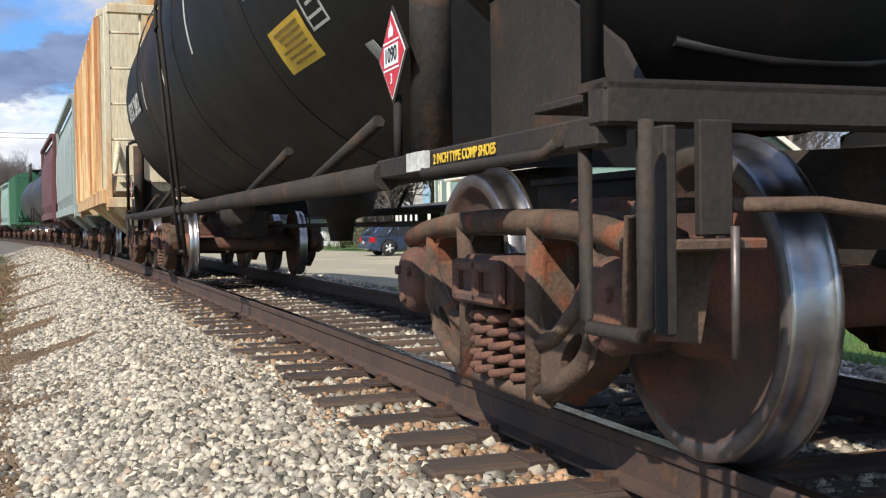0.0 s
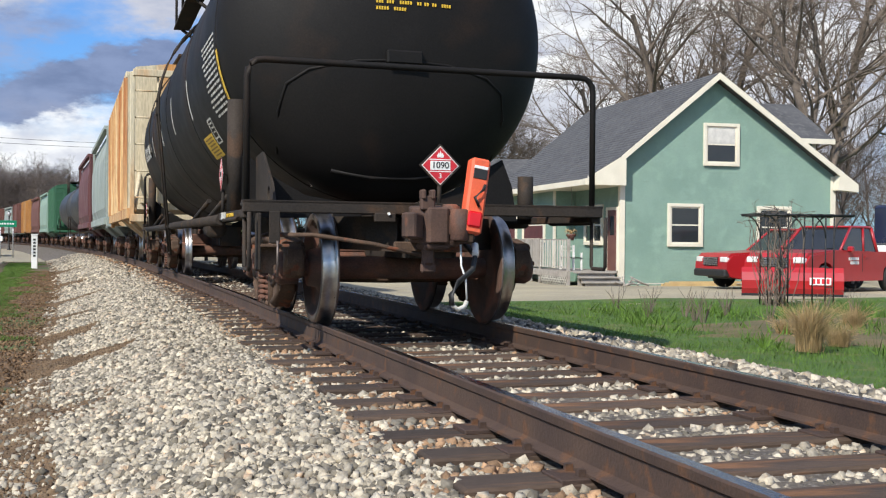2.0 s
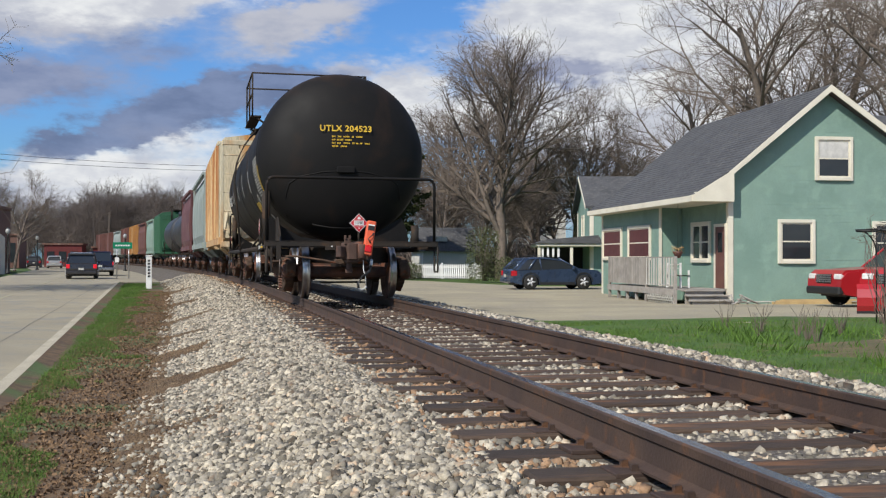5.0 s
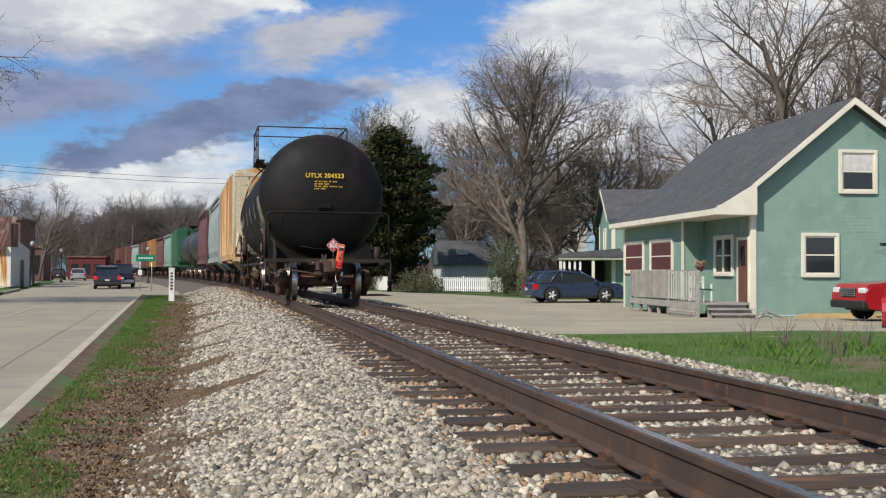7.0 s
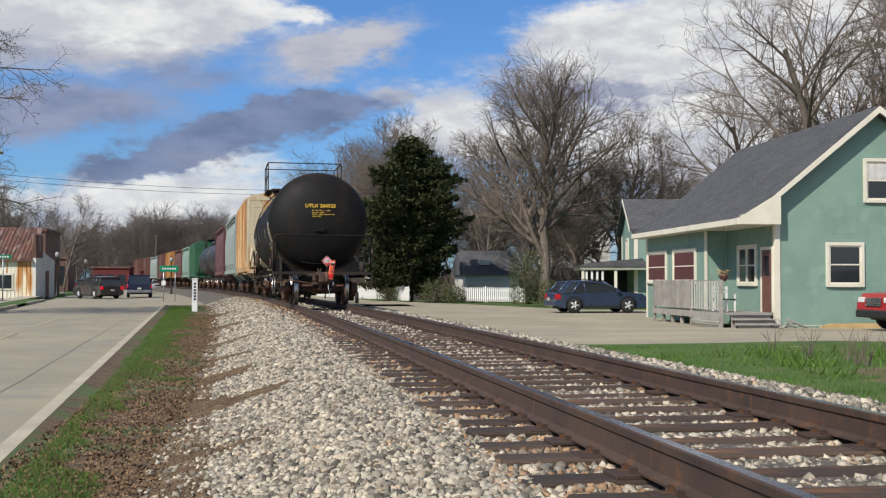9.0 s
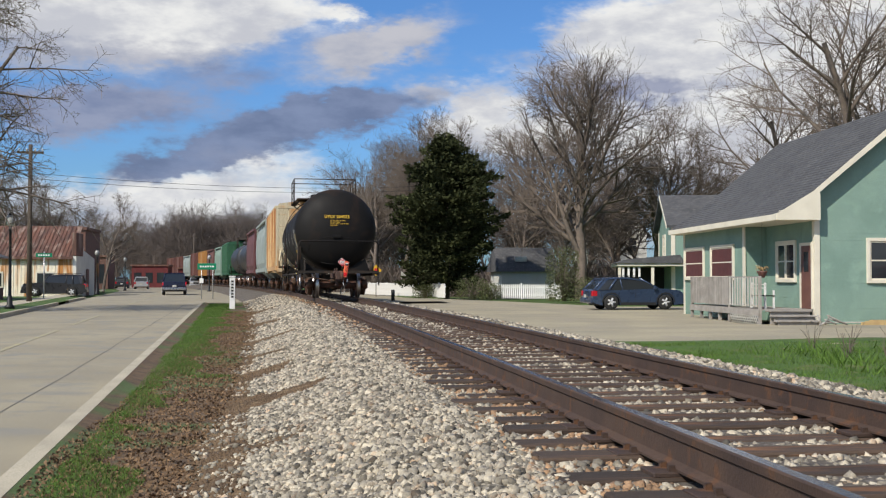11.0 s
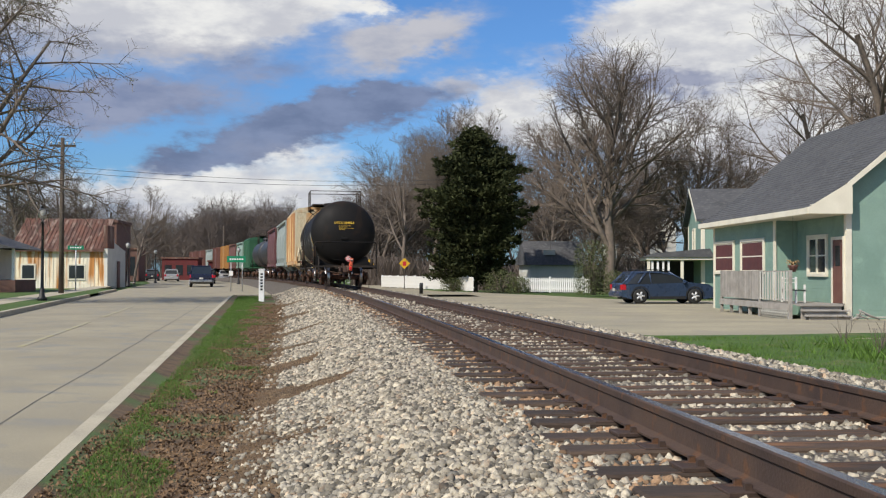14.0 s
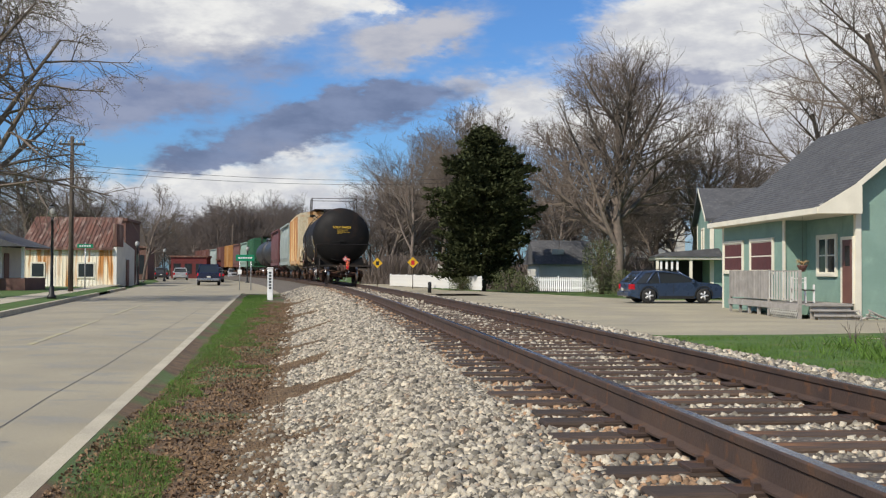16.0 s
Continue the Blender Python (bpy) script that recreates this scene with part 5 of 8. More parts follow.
    for k in range(n):
        y = e0 + (e1 - e0) * (k + 0.5) / n
        d = (e1 - e0) / n / 2 - 0.1
        bm = bmesh.new()
        r = bmesh.ops.create_cube(bm, size=1.0)
        for v in r["verts"]:
            top = v.co.z > 0
            v.co = Vector((v.co.x * (2.9 if top else 0.9), y + v.co.y * 2 * (d if top else 0.4), 1.35 if top else 0.42))
        part("hopper_bay", bm, body, t)
    part("center_sill", box(bmesh.new(), (-0.2, 0.1, 0.75), (0.2, length - 0.1, 1.05)), M_FRAME, t)
    part("coupler", box(bmesh.new(), (-0.15, -0.05, 0.7), (0.15, 0.3, 0.98), 0, 0.04), M_RUST, t)
    sets = truck_parts(t, 2.0, near=False) + truck_parts(t, length - 2.0, near=False)
    return t, sets


def plain_tank(m, length, label):
    t = thing("tank_car", label, "tank car", m)
    tank_body(t, 1.5, 2.6, 0.9, length - 0.9, 0.7, M_TANKFAR)
    part("sill", box(bmesh.new(), (-0.25, 0.2, 0.75), (0.25, length - 0.2, 1.1)), M_FRAME, t)
    for y in (0.5, length - 0.6):
        part("end_platform", box(bmesh.new(), (-1.45, y - 0.2, 0.9), (1.45, y + 0.3, 1.0)), M_FRAME, t)
        loop_rail("end_handrail", [(-1.4, y, 1), (-1.4, y, 2), (1.4, y, 2), (1.4, y, 1)], 0.03, t)
    part("manway", lathe(bmesh.new(), [(4.0, 0.6), (4.35, 0.6), (4.4, 0.4)], "z", 20, (0, length / 2, 0)), M_TANKFAR, t)
    for x in (-1.1, 1.1):
        for dy in (-1.1, 0, 1.1):
            part("rail_post", rod(bmesh.new(), [(x, length / 2 + dy, 3.7), (x, length / 2 + dy, 4.8)], 0.03, 5), M_FRAME, t)
        part("handrail", rod(bmesh.new(), [(x, length / 2 - 1.1, 4.8), (x, length / 2 + 1.1, 4.8)], 0.03, 5), M_FRAME, t)
    sets = truck_parts(t, 2.0, near=False) + truck_parts(t, length - 2.0, near=False)
    return t, sets


def box_car(m, length, h, body, label):
    t = thing("box_car", label, "box car", m)
    bm = bmesh.new()
    slab(bm, [(-1.55, 0.4, 1.1), (-1.55, 0.4, h - 0.25), (0, 0.4, h), (1.55, 0.4, h - 0.25), (1.55, 0.4, 1.1)], (0, length - 0.8, 0))
    part("body", bm, body, t)
    for k in range(14):
        y = 0.6 + (length - 1.2) * k / 13
        part("rib", box(bmesh.new(), (-1.61, y - 0.05, 1.15), (-1.55, y + 0.05, h - 0.3)), body, t)
    part("door", box(bmesh.new(), (-1.66, length / 2 - 1.5, 1.2), (-1.57, length / 2 + 1.5, h - 0.4)), body, t)
    part("center_sill", box(bmesh.new(), (-0.2, 0.0, 0.75), (0.2, length, 1.1)), M_FRAME, t)
    sets = truck_parts(t, 2.0, near=False) + truck_parts(t, length - 2.0, near=False)
    return t, sets


TRAIN = [(tank_car(None), 0.0)]
_P = dict(bump=0.1, bump_scale=20)
CREAM = mat("hopper_cream", (0.57, 0.50, 0.35), 0.75, 0, (0.48, 0.39, 0.25), 1.2, spots=(0.50, 0.24, 0.07), spot_scale=1.1, spot_lo=0.50, spot_hi=0.66, stretch=(1, 1, 0.15), **_P)
CREAMR = mat("hopper_rust_streaks", (0.52, 0.31, 0.125), 0.85, 0, (0.58, 0.45, 0.26), 1.3, spots=(0.34, 0.13, 0.04), spot_scale=2.2, spot_lo=0.42, spot_hi=0.62, stretch=(1, 2.5, 0.12), **_P)
TEAL = mat("hopper_grey_green", (0.29, 0.33, 0.295), 0.75, 0, (0.23, 0.265, 0.24), 0.8, spots=(0.36, 0.385, 0.385), spot_scale=0.7, **_P)
MAROON = mat("hopper_maroon", (0.13, 0.045, 0.045), 0.7, 0, (0.095, 0.036, 0.037), 0.8, spots=(0.17, 0.10, 0.09), spot_scale=1.0, **_P)
GREEN = mat("hopper_green", (0.025, 0.11, 0.05), 0.7, 0, (0.02, 0.08, 0.04), 0.8, **_P)
MINT = mat("hopper_mint", (0.25, 0.345, 0.28), 0.75, 0, (0.20, 0.28, 0.23), 0.8, **_P)
ORANGE = mat("box_orange", (0.40, 0.20, 0.055), 0.75, 0, (0.31, 0.15, 0.045), 0.8, **_P)
BROWN = mat("box_brown", (0.15, 0.06, 0.045), 0.75, 0, (0.11, 0.05, 0.04), 0.8, **_P)
CONSIST = (
    ("hopper", 13.1, 4.72, CREAM, "cream covered hopper car with rust-streaked ribbed sides", True, CREAMR),
    ("hopper", 13.3, 4.66, TEAL, "grey-green covered hopper car with smooth curved sides", False, None),
    ("hopper", 12.0, 4.66, MAROON, "faded maroon covered hopper car with curved sides", False, None),
    ("tank", 11.6, 0, None, "black railway tank car in a moving train"),
    ("tank", 11.2, 0, None, "black railway tank car in a moving train"),
    ("hopper", 10.5, 4.7, GREEN, "dark green covered hopper car with ribbed sides", True, None),
    ("hopper", 10.5, 4.6, MINT, "pale mint green covered hopper car", False, None),
    ("hopper", 11.0, 4.6, BROWN, "brown covered hopper car", False, None),
    ("box", 12.4, 4.7, ORANGE, "faded orange box car"),
    ("box", 11.0, 4.7, BROWN, "reddish brown box car"),
    ("hopper", 11.0, 4.5, TEAL, "grey-green covered hopper car far up the train", False, None),
    ("box", 12.0, 4.6, BROWN, "reddish brown box car"),
    ("box", 12.0, 4.6, BROWN, "reddish brown box car"),
)
_at = 15.7
for c in CONSIST:
    if c[0] == "hopper":
        car = hopper_car(None, c[1], c[2], c[3], "", c[4], c[5], c[6])
    elif c[0] == "tank":
        car = plain_tank(None, c[1], c[4])
    else:
        car = box_car(None, c[1], c[2], c[3], c[4])
    TRAIN.append((car, _at))
    _at += c[1]


# ---- the green house ----
def sash_window(parent, m, w, h, shade=None, name="window"):
    """A double-hung window with casing, sashes and glass, facing -y, its lower left corner at the pose."""
    t = new(name)
    t.parent = parent
    t.matrix_basis = m
    c = 0.11
    bm = bmesh.new()
    box(bm, (-c, -0.05, -c), (0, 0.03, h + c), 0, 0.006)
    box(bm, (w, -0.05, -c), (w + c, 0.03, h + c), 0, 0.006)
    box(bm, (0, -0.05, h), (w, 0.03, h + c), 0, 0.006)
    box(bm, (0, -0.07, -c), (w, 0.03, 0), 0, 0.006)
    part("casing", bm, M_CREAM, t)
    bm = bmesh.new()
    for z in (0.0, h / 2 - 0.02, h - 0.045):
        box(bm, (0, -0.015, z), (w, 0.02, z + 0.045))
    for x in (0, w - 0.045):
        box(bm, (x, -0.015, 0), (x + 0.045, 0.02, h))
    part("sash", bm, M_CREAM, t)
    part("pane", box(bmesh.new(), (0, 0.005, 0), (w, 0.012, h)), M_GLASS, t)
    if shade is not None:
        part("blind", box(bmesh.new(), (0.05, 0.0, h * 0.52), (w - 0.05, 0.004, h * 0.97)), shade, t, "half-drawn pale blind")
    return t


def clapboards(parent, x0, x1, y, z0, z1, top=None, step=0.115, along="x", sign=-1, holes=()):
    """Rows of lapped boards on a wall; top(x) limits them under a gable. Each row is a board with real lap."""
    z = z0
    while z < z1:
        a, b = x0, x1
        if top is not None:
            a, b = top(z + step)
        spans = [(a, b)]
        for h0, h1, hz0, hz1 in holes:
            if z + step > hz0 and z < hz1:
                spans = [q for s in spans for q in ((s[0], min(s[1], h0)), (max(s[0], h1), s[1])) if q[1] - q[0] > 0.02]
        for a, b in spans:
            if b - a < 0.05:
                continue
            bm = bmesh.new()
            if along == "x":
                slab(bm, [(a, y, z + step), (a, y + sign * 0.004, z + step), (a, y + sign * 0.009, z), (a, y, z)], (b - a, 0, 0))
            else:
                slab(bm, [(y, a, z + step), (y + sign * 0.004, a, z + step), (y + sign * 0.009, a, z), (y, a, z)], (0, b - a, 0))
            part("clapboard", bm, M_SIDING, parent)
        z += step


HOUSE_AT = pose(16.55, 33.2, 0, 0, 0, -3.5) @ pose(-16.55, -33.2, 0)      # the house stands a little askew to the track


def build_house():
    t = thing("house", "green clapboard house with cream trim and grey shingle roof", "house", HOUSE_AT)
    X0, X1, Y0, Y1, Z = 16.55, 24.6, 33.2, 44.6, -0.82
    XA, ZA = 19.95, 6.25
    lz = lambda x: 3.42 + (ZA - 3.42) * (x - 16.55) / (XA - 16.55) if x < XA else ZA - (x - XA) * (ZA - 3.12) / (X1 - XA)
    # gable wall with its windows let in
    wins = [(19.66, 20.78, 3.42, 4.66), (18.36, 19.44, 0.66, 1.9), (21.7, 22.8, 0.62, 1.86)]
    bm = bmesh.new()
    slab(bm, [(X0, Y0, Z), (X1, Y0, Z), (X1, Y0, 3.1), (XA, Y0, ZA - 0.02), (X0, Y0, 3.4)], (0, 0.2, 0))
    wall = part("wall", bm, M_SIDING, t)
    def lim(z):
        a = X0 if z < 3.42 else X0 + (z - 3.42) / (ZA - 3.42) * (XA - X0)
        b = X1 if z < 3.12 else X1 - (z - 3.12) / (ZA - 3.12) * (X1 - XA)
        return a, b
    clapboards(wall, X0, X1, Y0, Z + 0.1, ZA - 0.2, lim, holes=wins)
    for i, (a, b, c, d) in enumerate(wins):
        sash_window(t, pose(a, Y0 - 0.03, c), b - a, d - c, M_BLIND if i == 0 else None)
    bm = bmesh.new()
    box(bm, (X0, Y0 + 0.2, Z), (X0 + 0.2, Y1, 3.3))
    part("wall", bm, M_SIDING, t)
    bm = bmesh.new()
    box(bm, (X1 - 0.2, Y0 + 0.2, Z), (X1, Y1, 3.0))
    part("wall", bm, M_SIDING, t)
    bm = bmesh.new()
    slab(bm, [(X0, Y1 - 0.2, Z), (X1, Y1 - 0.2, Z), (X1, Y1 - 0.2, 3.1), (XA, Y1 - 0.2, ZA - 0.02), (X0, Y1 - 0.2, 3.4)], (0, 0.2, 0))
    part("wall", bm, M_SIDING, t)
    # bay that comes forward under the eave
    bay = part("bay_wall", box(bmesh.new(), (15.75, 37.4, Z), (16.55, 44.75, 2.75)), M_SIDING, t)
    clapboards(bay, 37.4, 44.75, 15.75, Z + 0.1, 2.5, None, along="y", holes=((38.4, 41.2, 0.6, 1.98), (41.9, 44.6, 0.6, 1.98)))
    clapboards(t.children[1], 34.25, 37.2, 16.55, Z + 0.3, 2.6, None, along="y", holes=((34.6, 36.4, 0.6, 1.95),))
    for y, w, z, h, red in ((38.55, 2.45, 0.75, 1.12, True), (42.05, 2.4, 0.75, 1.12, True), (34.75, 1.5, 0.68, 1.2, False)):
        x = 15.75 if red else 16.55
        s = sash_window(t, pose(x - 0.03, y + w, z, 0, 0, -90), w, h)
        if red:
            part("blind", box(bmesh.new(), (0.05, -0.008, 0.04), (w - 0.05, 0.0, h - 0.04)), M_MAROONBLIND, s, "dark red blind")
        else:
            part("mullion", box(bmesh.new(), (w / 2 - 0.05, -0.04, 0), (w / 2 + 0.05, 0.02, h)), M_CREAM, s)
    # door beside the corner
    d = new("door")
    d.parent = t
    d.matrix_basis = pose(16.52, 34.15, -0.28, 0, 0, -90)
    part("door_leaf", box(bmesh.new(), (0, -0.03, 0), (0.82, 0.02, 2.05), 0, 0.008), M_BROWNDOOR, d, "dark red-brown panelled door")
    bm = bmesh.new()
    box(bm, (-0.1, -0.05, 0), (0, 0.02, 2.15))
    box(bm, (0.82, -0.05, 0), (0.9, 0.02, 2.15))
    box(bm, (0, -0.05, 2.05), (0.82, 0.02, 2.15))
    part("door_frame", bm, M_CREAM, d)
    part("door_glass", box(bmesh.new(), (0.22, -0.036, 1.2), (0.6, -0.028, 1.85)), M_GLASS, d)
    # trim
    for lo, hi in (((X0 - 0.03, Y0 - 0.05, Z), (X0 + 0.15, Y0 - 0.005, 3.35)), ((X1 - 0.15, Y0 - 0.05, Z), (X1 + 0.03, Y0 - 0.005, 3.05)),
                   ((15.72, 37.35, Z), (15.77, 37.55, 2.6)), ((15.72, 44.6, Z), (15.77, 44.78, 2.6)), ((X0 - 0.035, Y0 - 0.005, Z), (X0 - 0.002, Y0 + 0.12, 2.7))):
        part("corner_board", box(bmesh.new(), lo, hi), M_CREAM, t)
    # roof: left slope with a kick at the eave, right slope
    yr0, yr1 = Y0 - 0.38, Y1 + 0.45
    th = 0.14
    sec_l = [(XA, ZA + 0.02), (16.45, 3.36), (15.2, 2.62), (15.2, 2.62 + th), (16.42, 3.36 + th + 0.03), (XA, ZA + 0.2)]
    roof = part("roof", slab(bmesh.new(), [(x, yr0, z) for x, z in sec_l], (0, yr1 - yr0, 0)), M_ROOF, t)
    sec_r = [(XA, ZA + 0.02), (25.25, 2.62), (25.25, 2.76), (XA, ZA + 0.2)]
    roof2 = part("roof", slab(bmesh.new(), [(x, yr0, z) for x, z in sec_r], (0, yr1 - yr0, 0)), M_ROOF, t)
    # shingle courses on the slope that shows
    n = 34
    for k in range(n):
        u = k / n
        def at(u):
            L1, L2 = 5.2, 1.45
            q = u * (L1 + L2)
            if q < L2:
                f = q / L2
                return 15.2 + f * 1.22, 2.62 + th + f * (3.36 + 0.03 - 2.62)
            f = (q - L2) / L1
            return 16.42 + f * (XA - 16.42), 3.36 + th + 0.03 + f * (ZA + 0.2 - 3.36 - th - 0.03)
        (xa, za), (xb, zb) = at(u), at(min(1.0, u + 1.0 / n))
        bm = bmesh.new()
        slab(bm, [(xa, yr0 + 0.01, za + 0.022), (xb, yr0 + 0.01, zb + 0.004), (xb, yr0 + 0.01, zb - 0.02), (xa, yr0 + 0.01, za - 0.01)], (0, yr1 - yr0 - 0.02, 0))
        part("shingle_course", bm, M_ROOF, roof)
    # rake boards, eave fascia, boxed return
    bm = bmesh.new()
    slab(bm, [(XA, yr0 - 0.03, ZA + 0.19), (16.42, yr0 - 0.03, 3.53), (16.42, yr0 - 0.03, 3.33), (XA, yr0 - 0.03, ZA - 0.03)], (0, 0.05, 0))
    part("rake_board", bm, M_CREAM, t)
    bm = bmesh.new()
    slab(bm, [(XA, yr0 - 0.03, ZA + 0.19), (25.3, yr0 - 0.03, 2.76), (25.3, yr0 - 0.03, 2.54), (XA, yr0 - 0.03, ZA - 0.03)], (0, 0.05, 0))
    part("rake_board", bm, M_CREAM, t)
    bm = bmesh.new()
    slab(bm, [(16.5, yr0 - 0.032, 3.56), (15.18, yr0 - 0.032, 2.76), (15.18, yr0 - 0.032, 2.56), (16.58, yr0 - 0.032, 2.56), (16.58, yr0 - 0.032, 3.4)], (0, 0.34, 0))
    part("eave_return", bm, M_CREAM, t)
    bm = bmesh.new()
    slab(bm, [(25.3, yr0 - 0.033, 2.76), (24.6, yr0 - 0.033, 3.2), (24.5, yr0 - 0.033, 2.56), (25.3, yr0 - 0.033, 2.5)], (0, 0.34, 0))
    part("eave_return", bm, M_CREAM, t)
    part("eave_fascia", box(bmesh.new(), (15.15, yr0, 2.56), (15.2, yr1, 2.75)), M_CREAM, t)
    part("soffit", box(bmesh.new(), (15.2, yr0 + 0.3, 2.55), (16.55, yr1, 2.6)), M_CREAM, t)
    # rear wing with a cross gable
    bm = bmesh.new()
    slab(bm, [(24.7, 38.0, Z), (24.7, 43.0, Z), (24.7, 43.0, 4.75), (24.7, 40.5, 6.2), (24.7, 38.0, 4.75)], (2.2, 0, 0))
    part("wing_wall", bm, M_SIDING, t)
    bm = bmesh.new()
    slab(bm, [(21.0, 40.5, 6.42), (21.0, 37.5, 4.68), (21.0, 37.5, 4.8), (21.0, 40.5, 6.55)], (6.4, 0, 0))
    slab(bm, [(21.0, 40.5, 6.42), (21.0, 43.5, 4.68), (21.0, 43.5, 4.8), (21.0, 40.5, 6.55)], (6.4, 0, 0))
    part("wing_roof", bm, M_ROOF, t)
    part("eave_fascia", box(bmesh.new(), (24.2, 37.46, 4.62), (27.45, 37.5, 4.82)), M_CREAM, t)
    part("corner_board", box(bmesh.new(), (26.75, 37.97, -0.6), (26.92, 38.0, 4.7)), M_CREAM, t)


def build_porch():
    p = thing("porch", "grey weathered wooden porch deck with railing and lattice", "porch", HOUSE_AT)
    for k in range(20):
        y = 33.3 + k * 0.37
        part("deck_board", box(bmesh.new(), (14.75, y, -0.32), (16.5 if y < 37.0 else 15.72, y + 0.36, -0.285)), M_GREYWOOD, p)
    part("skirt", box(bmesh.new(), (14.72, 33.3, -0.50), (14.76, 40.65, -0.32)), M_GREYWOOD, p)
    for y in (33.35, 36.2, 40.55):
        part("rail_post", box(bmesh.new(), (14.74, y - 0.05, -0.82), (14.84, y + 0.05, 0.78), 0, 0.006), M_GREYWOOD, p)
    for z in (-0.2, 0.72):
        part("rail", box(bmesh.new(), (14.76, 33.35, z), (14.82, 40.55, z + 0.05)), M_GREYWOOD, p)
    for k in range(11):
        y = 33.55 + k * 0.25
        part("baluster", box(bmesh.new(), (14.735, y - 0.045, -0.2), (14.76, y + 0.045, 0.74)), M_PALEWOOD, p)
    for k in range(32):
        y = 36.3 + k * 0.132
        part("board", box(bmesh.new(), (14.735, y - 0.06, -0.22), (14.76, y + 0.06, 0.76)), M_GREYWOOD, p)
    lat = new("lattice")
    lat.parent = p
    for k in range(15):
        for s in (-1, 1):
            y = 33.5 + k * 0.17
            part("slat", rod(bmesh.new(), [(14.735 + 0.008 * s, y - s * 0.15, -0.80), (14.735 + 0.008 * s, y + s * 0.15, -0.50)], 0.017, 4), M_PALEWOOD, lat)
    # black panel added behind the slats as the shade under the deck
    part("lattice_backing", box(bmesh.new(), (14.80, 33.4, -0.80), (14.83, 36.1, -0.50)), M_INK, lat, "black panel standing in for the shade under the deck")
    for k in range(4):
        y = 36.3 + k * 1.05
        part("support_post", box(bmesh.new(), (14.78, y, -0.82), (14.88, y + 0.1, -0.32)), M_GREYWOOD, p)
    for k in range(3):
        part("step", box(bmesh.new(), (14.95, 32.25 + k * 0.34, -0.66 + k * 0.15), (16.35, 32.62 + k * 0.34, -0.615 + k * 0.15), 0, 0.008), M_GREYWOOD, p)
        part("riser", box(bmesh.new(), (15.0, 32.32 + k * 0.34, -0.80), (16.3, 32.36 + k * 0.34, -0.66 + k * 0.15)), M_GREYWOOD, p)
    b = thing("bench", "small white slatted bench on the porch", "bench", pose(15.4, 35.0, -0.285))
    for k in range(4):
        part("slat", box(bmesh.new(), (0, -0.6, 0.42 + k * 0.12 if k > 1 else 0.40), (0.35 if k < 2 else 0.05, 0.6, 0.44 + k * 0.12 if k > 1 else 0.43)), M_WHITE, b)
    for y in (-0.55, 0.55):
        part("leg", box(bmesh.new(), (0, y - 0.03, 0), (0.06, y + 0.03, 0.85)), M_WHITE, b)
        part("leg", box(bmesh.new(), (0.3, y - 0.03, 0), (0.35, y + 0.03, 0.6)), M_WHITE, b)
    q = thing("hanging_basket", "hanging basket of dried flowers by the window", "flower basket", pose(15.4, 34.6, 0.95))
    part("pot", lathe(bmesh.new(), [(-0.22, 0.08), (-0.05, 0.16), (0, 0.17)], "z", 12), M_BROWNDOOR, q)
    bm = bmesh.new()
    r = random.Random(2)
    for _ in range(60):
        a, l = r.uniform(0, 6.28), r.uniform(0.1, 0.25)
        rod(bm, [(0, 0, -0.02), (math.cos(a) * l * 0.6, math.sin(a) * l * 0.6, l * 0.6), (math.cos(a) * l, math.sin(a) * l, r.uniform(-0.1, 0.2))], 0.008, 3)
    part("twig_tangle", bm, M_DRYGRASS, q)
    part("hanger", rod(bmesh.new(), [(0, 0, 0), (0, 0, 1.6)], 0.006, 4), M_INK, q)


def build_lumber():
    t = thing("lumber_pile", "loose pale boards and scraps lying beside the porch steps", "lumber", HOUSE_AT)
    r = random.Random(6)
    for k in range(9):
        l, a = r.uniform(0.5, 2.2), r.uniform(-14, 14)
        o = part("plank", box(bmesh.new(), (-l / 2, -0.06, 0), (l / 2, 0.06, 0.035), 0, 0.004), M_PALEWOOD if k % 3 else M_GREYWOOD, t)
        o.matrix_basis = pose(17.4 + r.uniform(0, 3.2), 32.5 + r.uniform(0, 0.35), -0.76 + 0.03 * (k % 3), 0, 0, a)


build_house()
build_porch()
build_lumber()


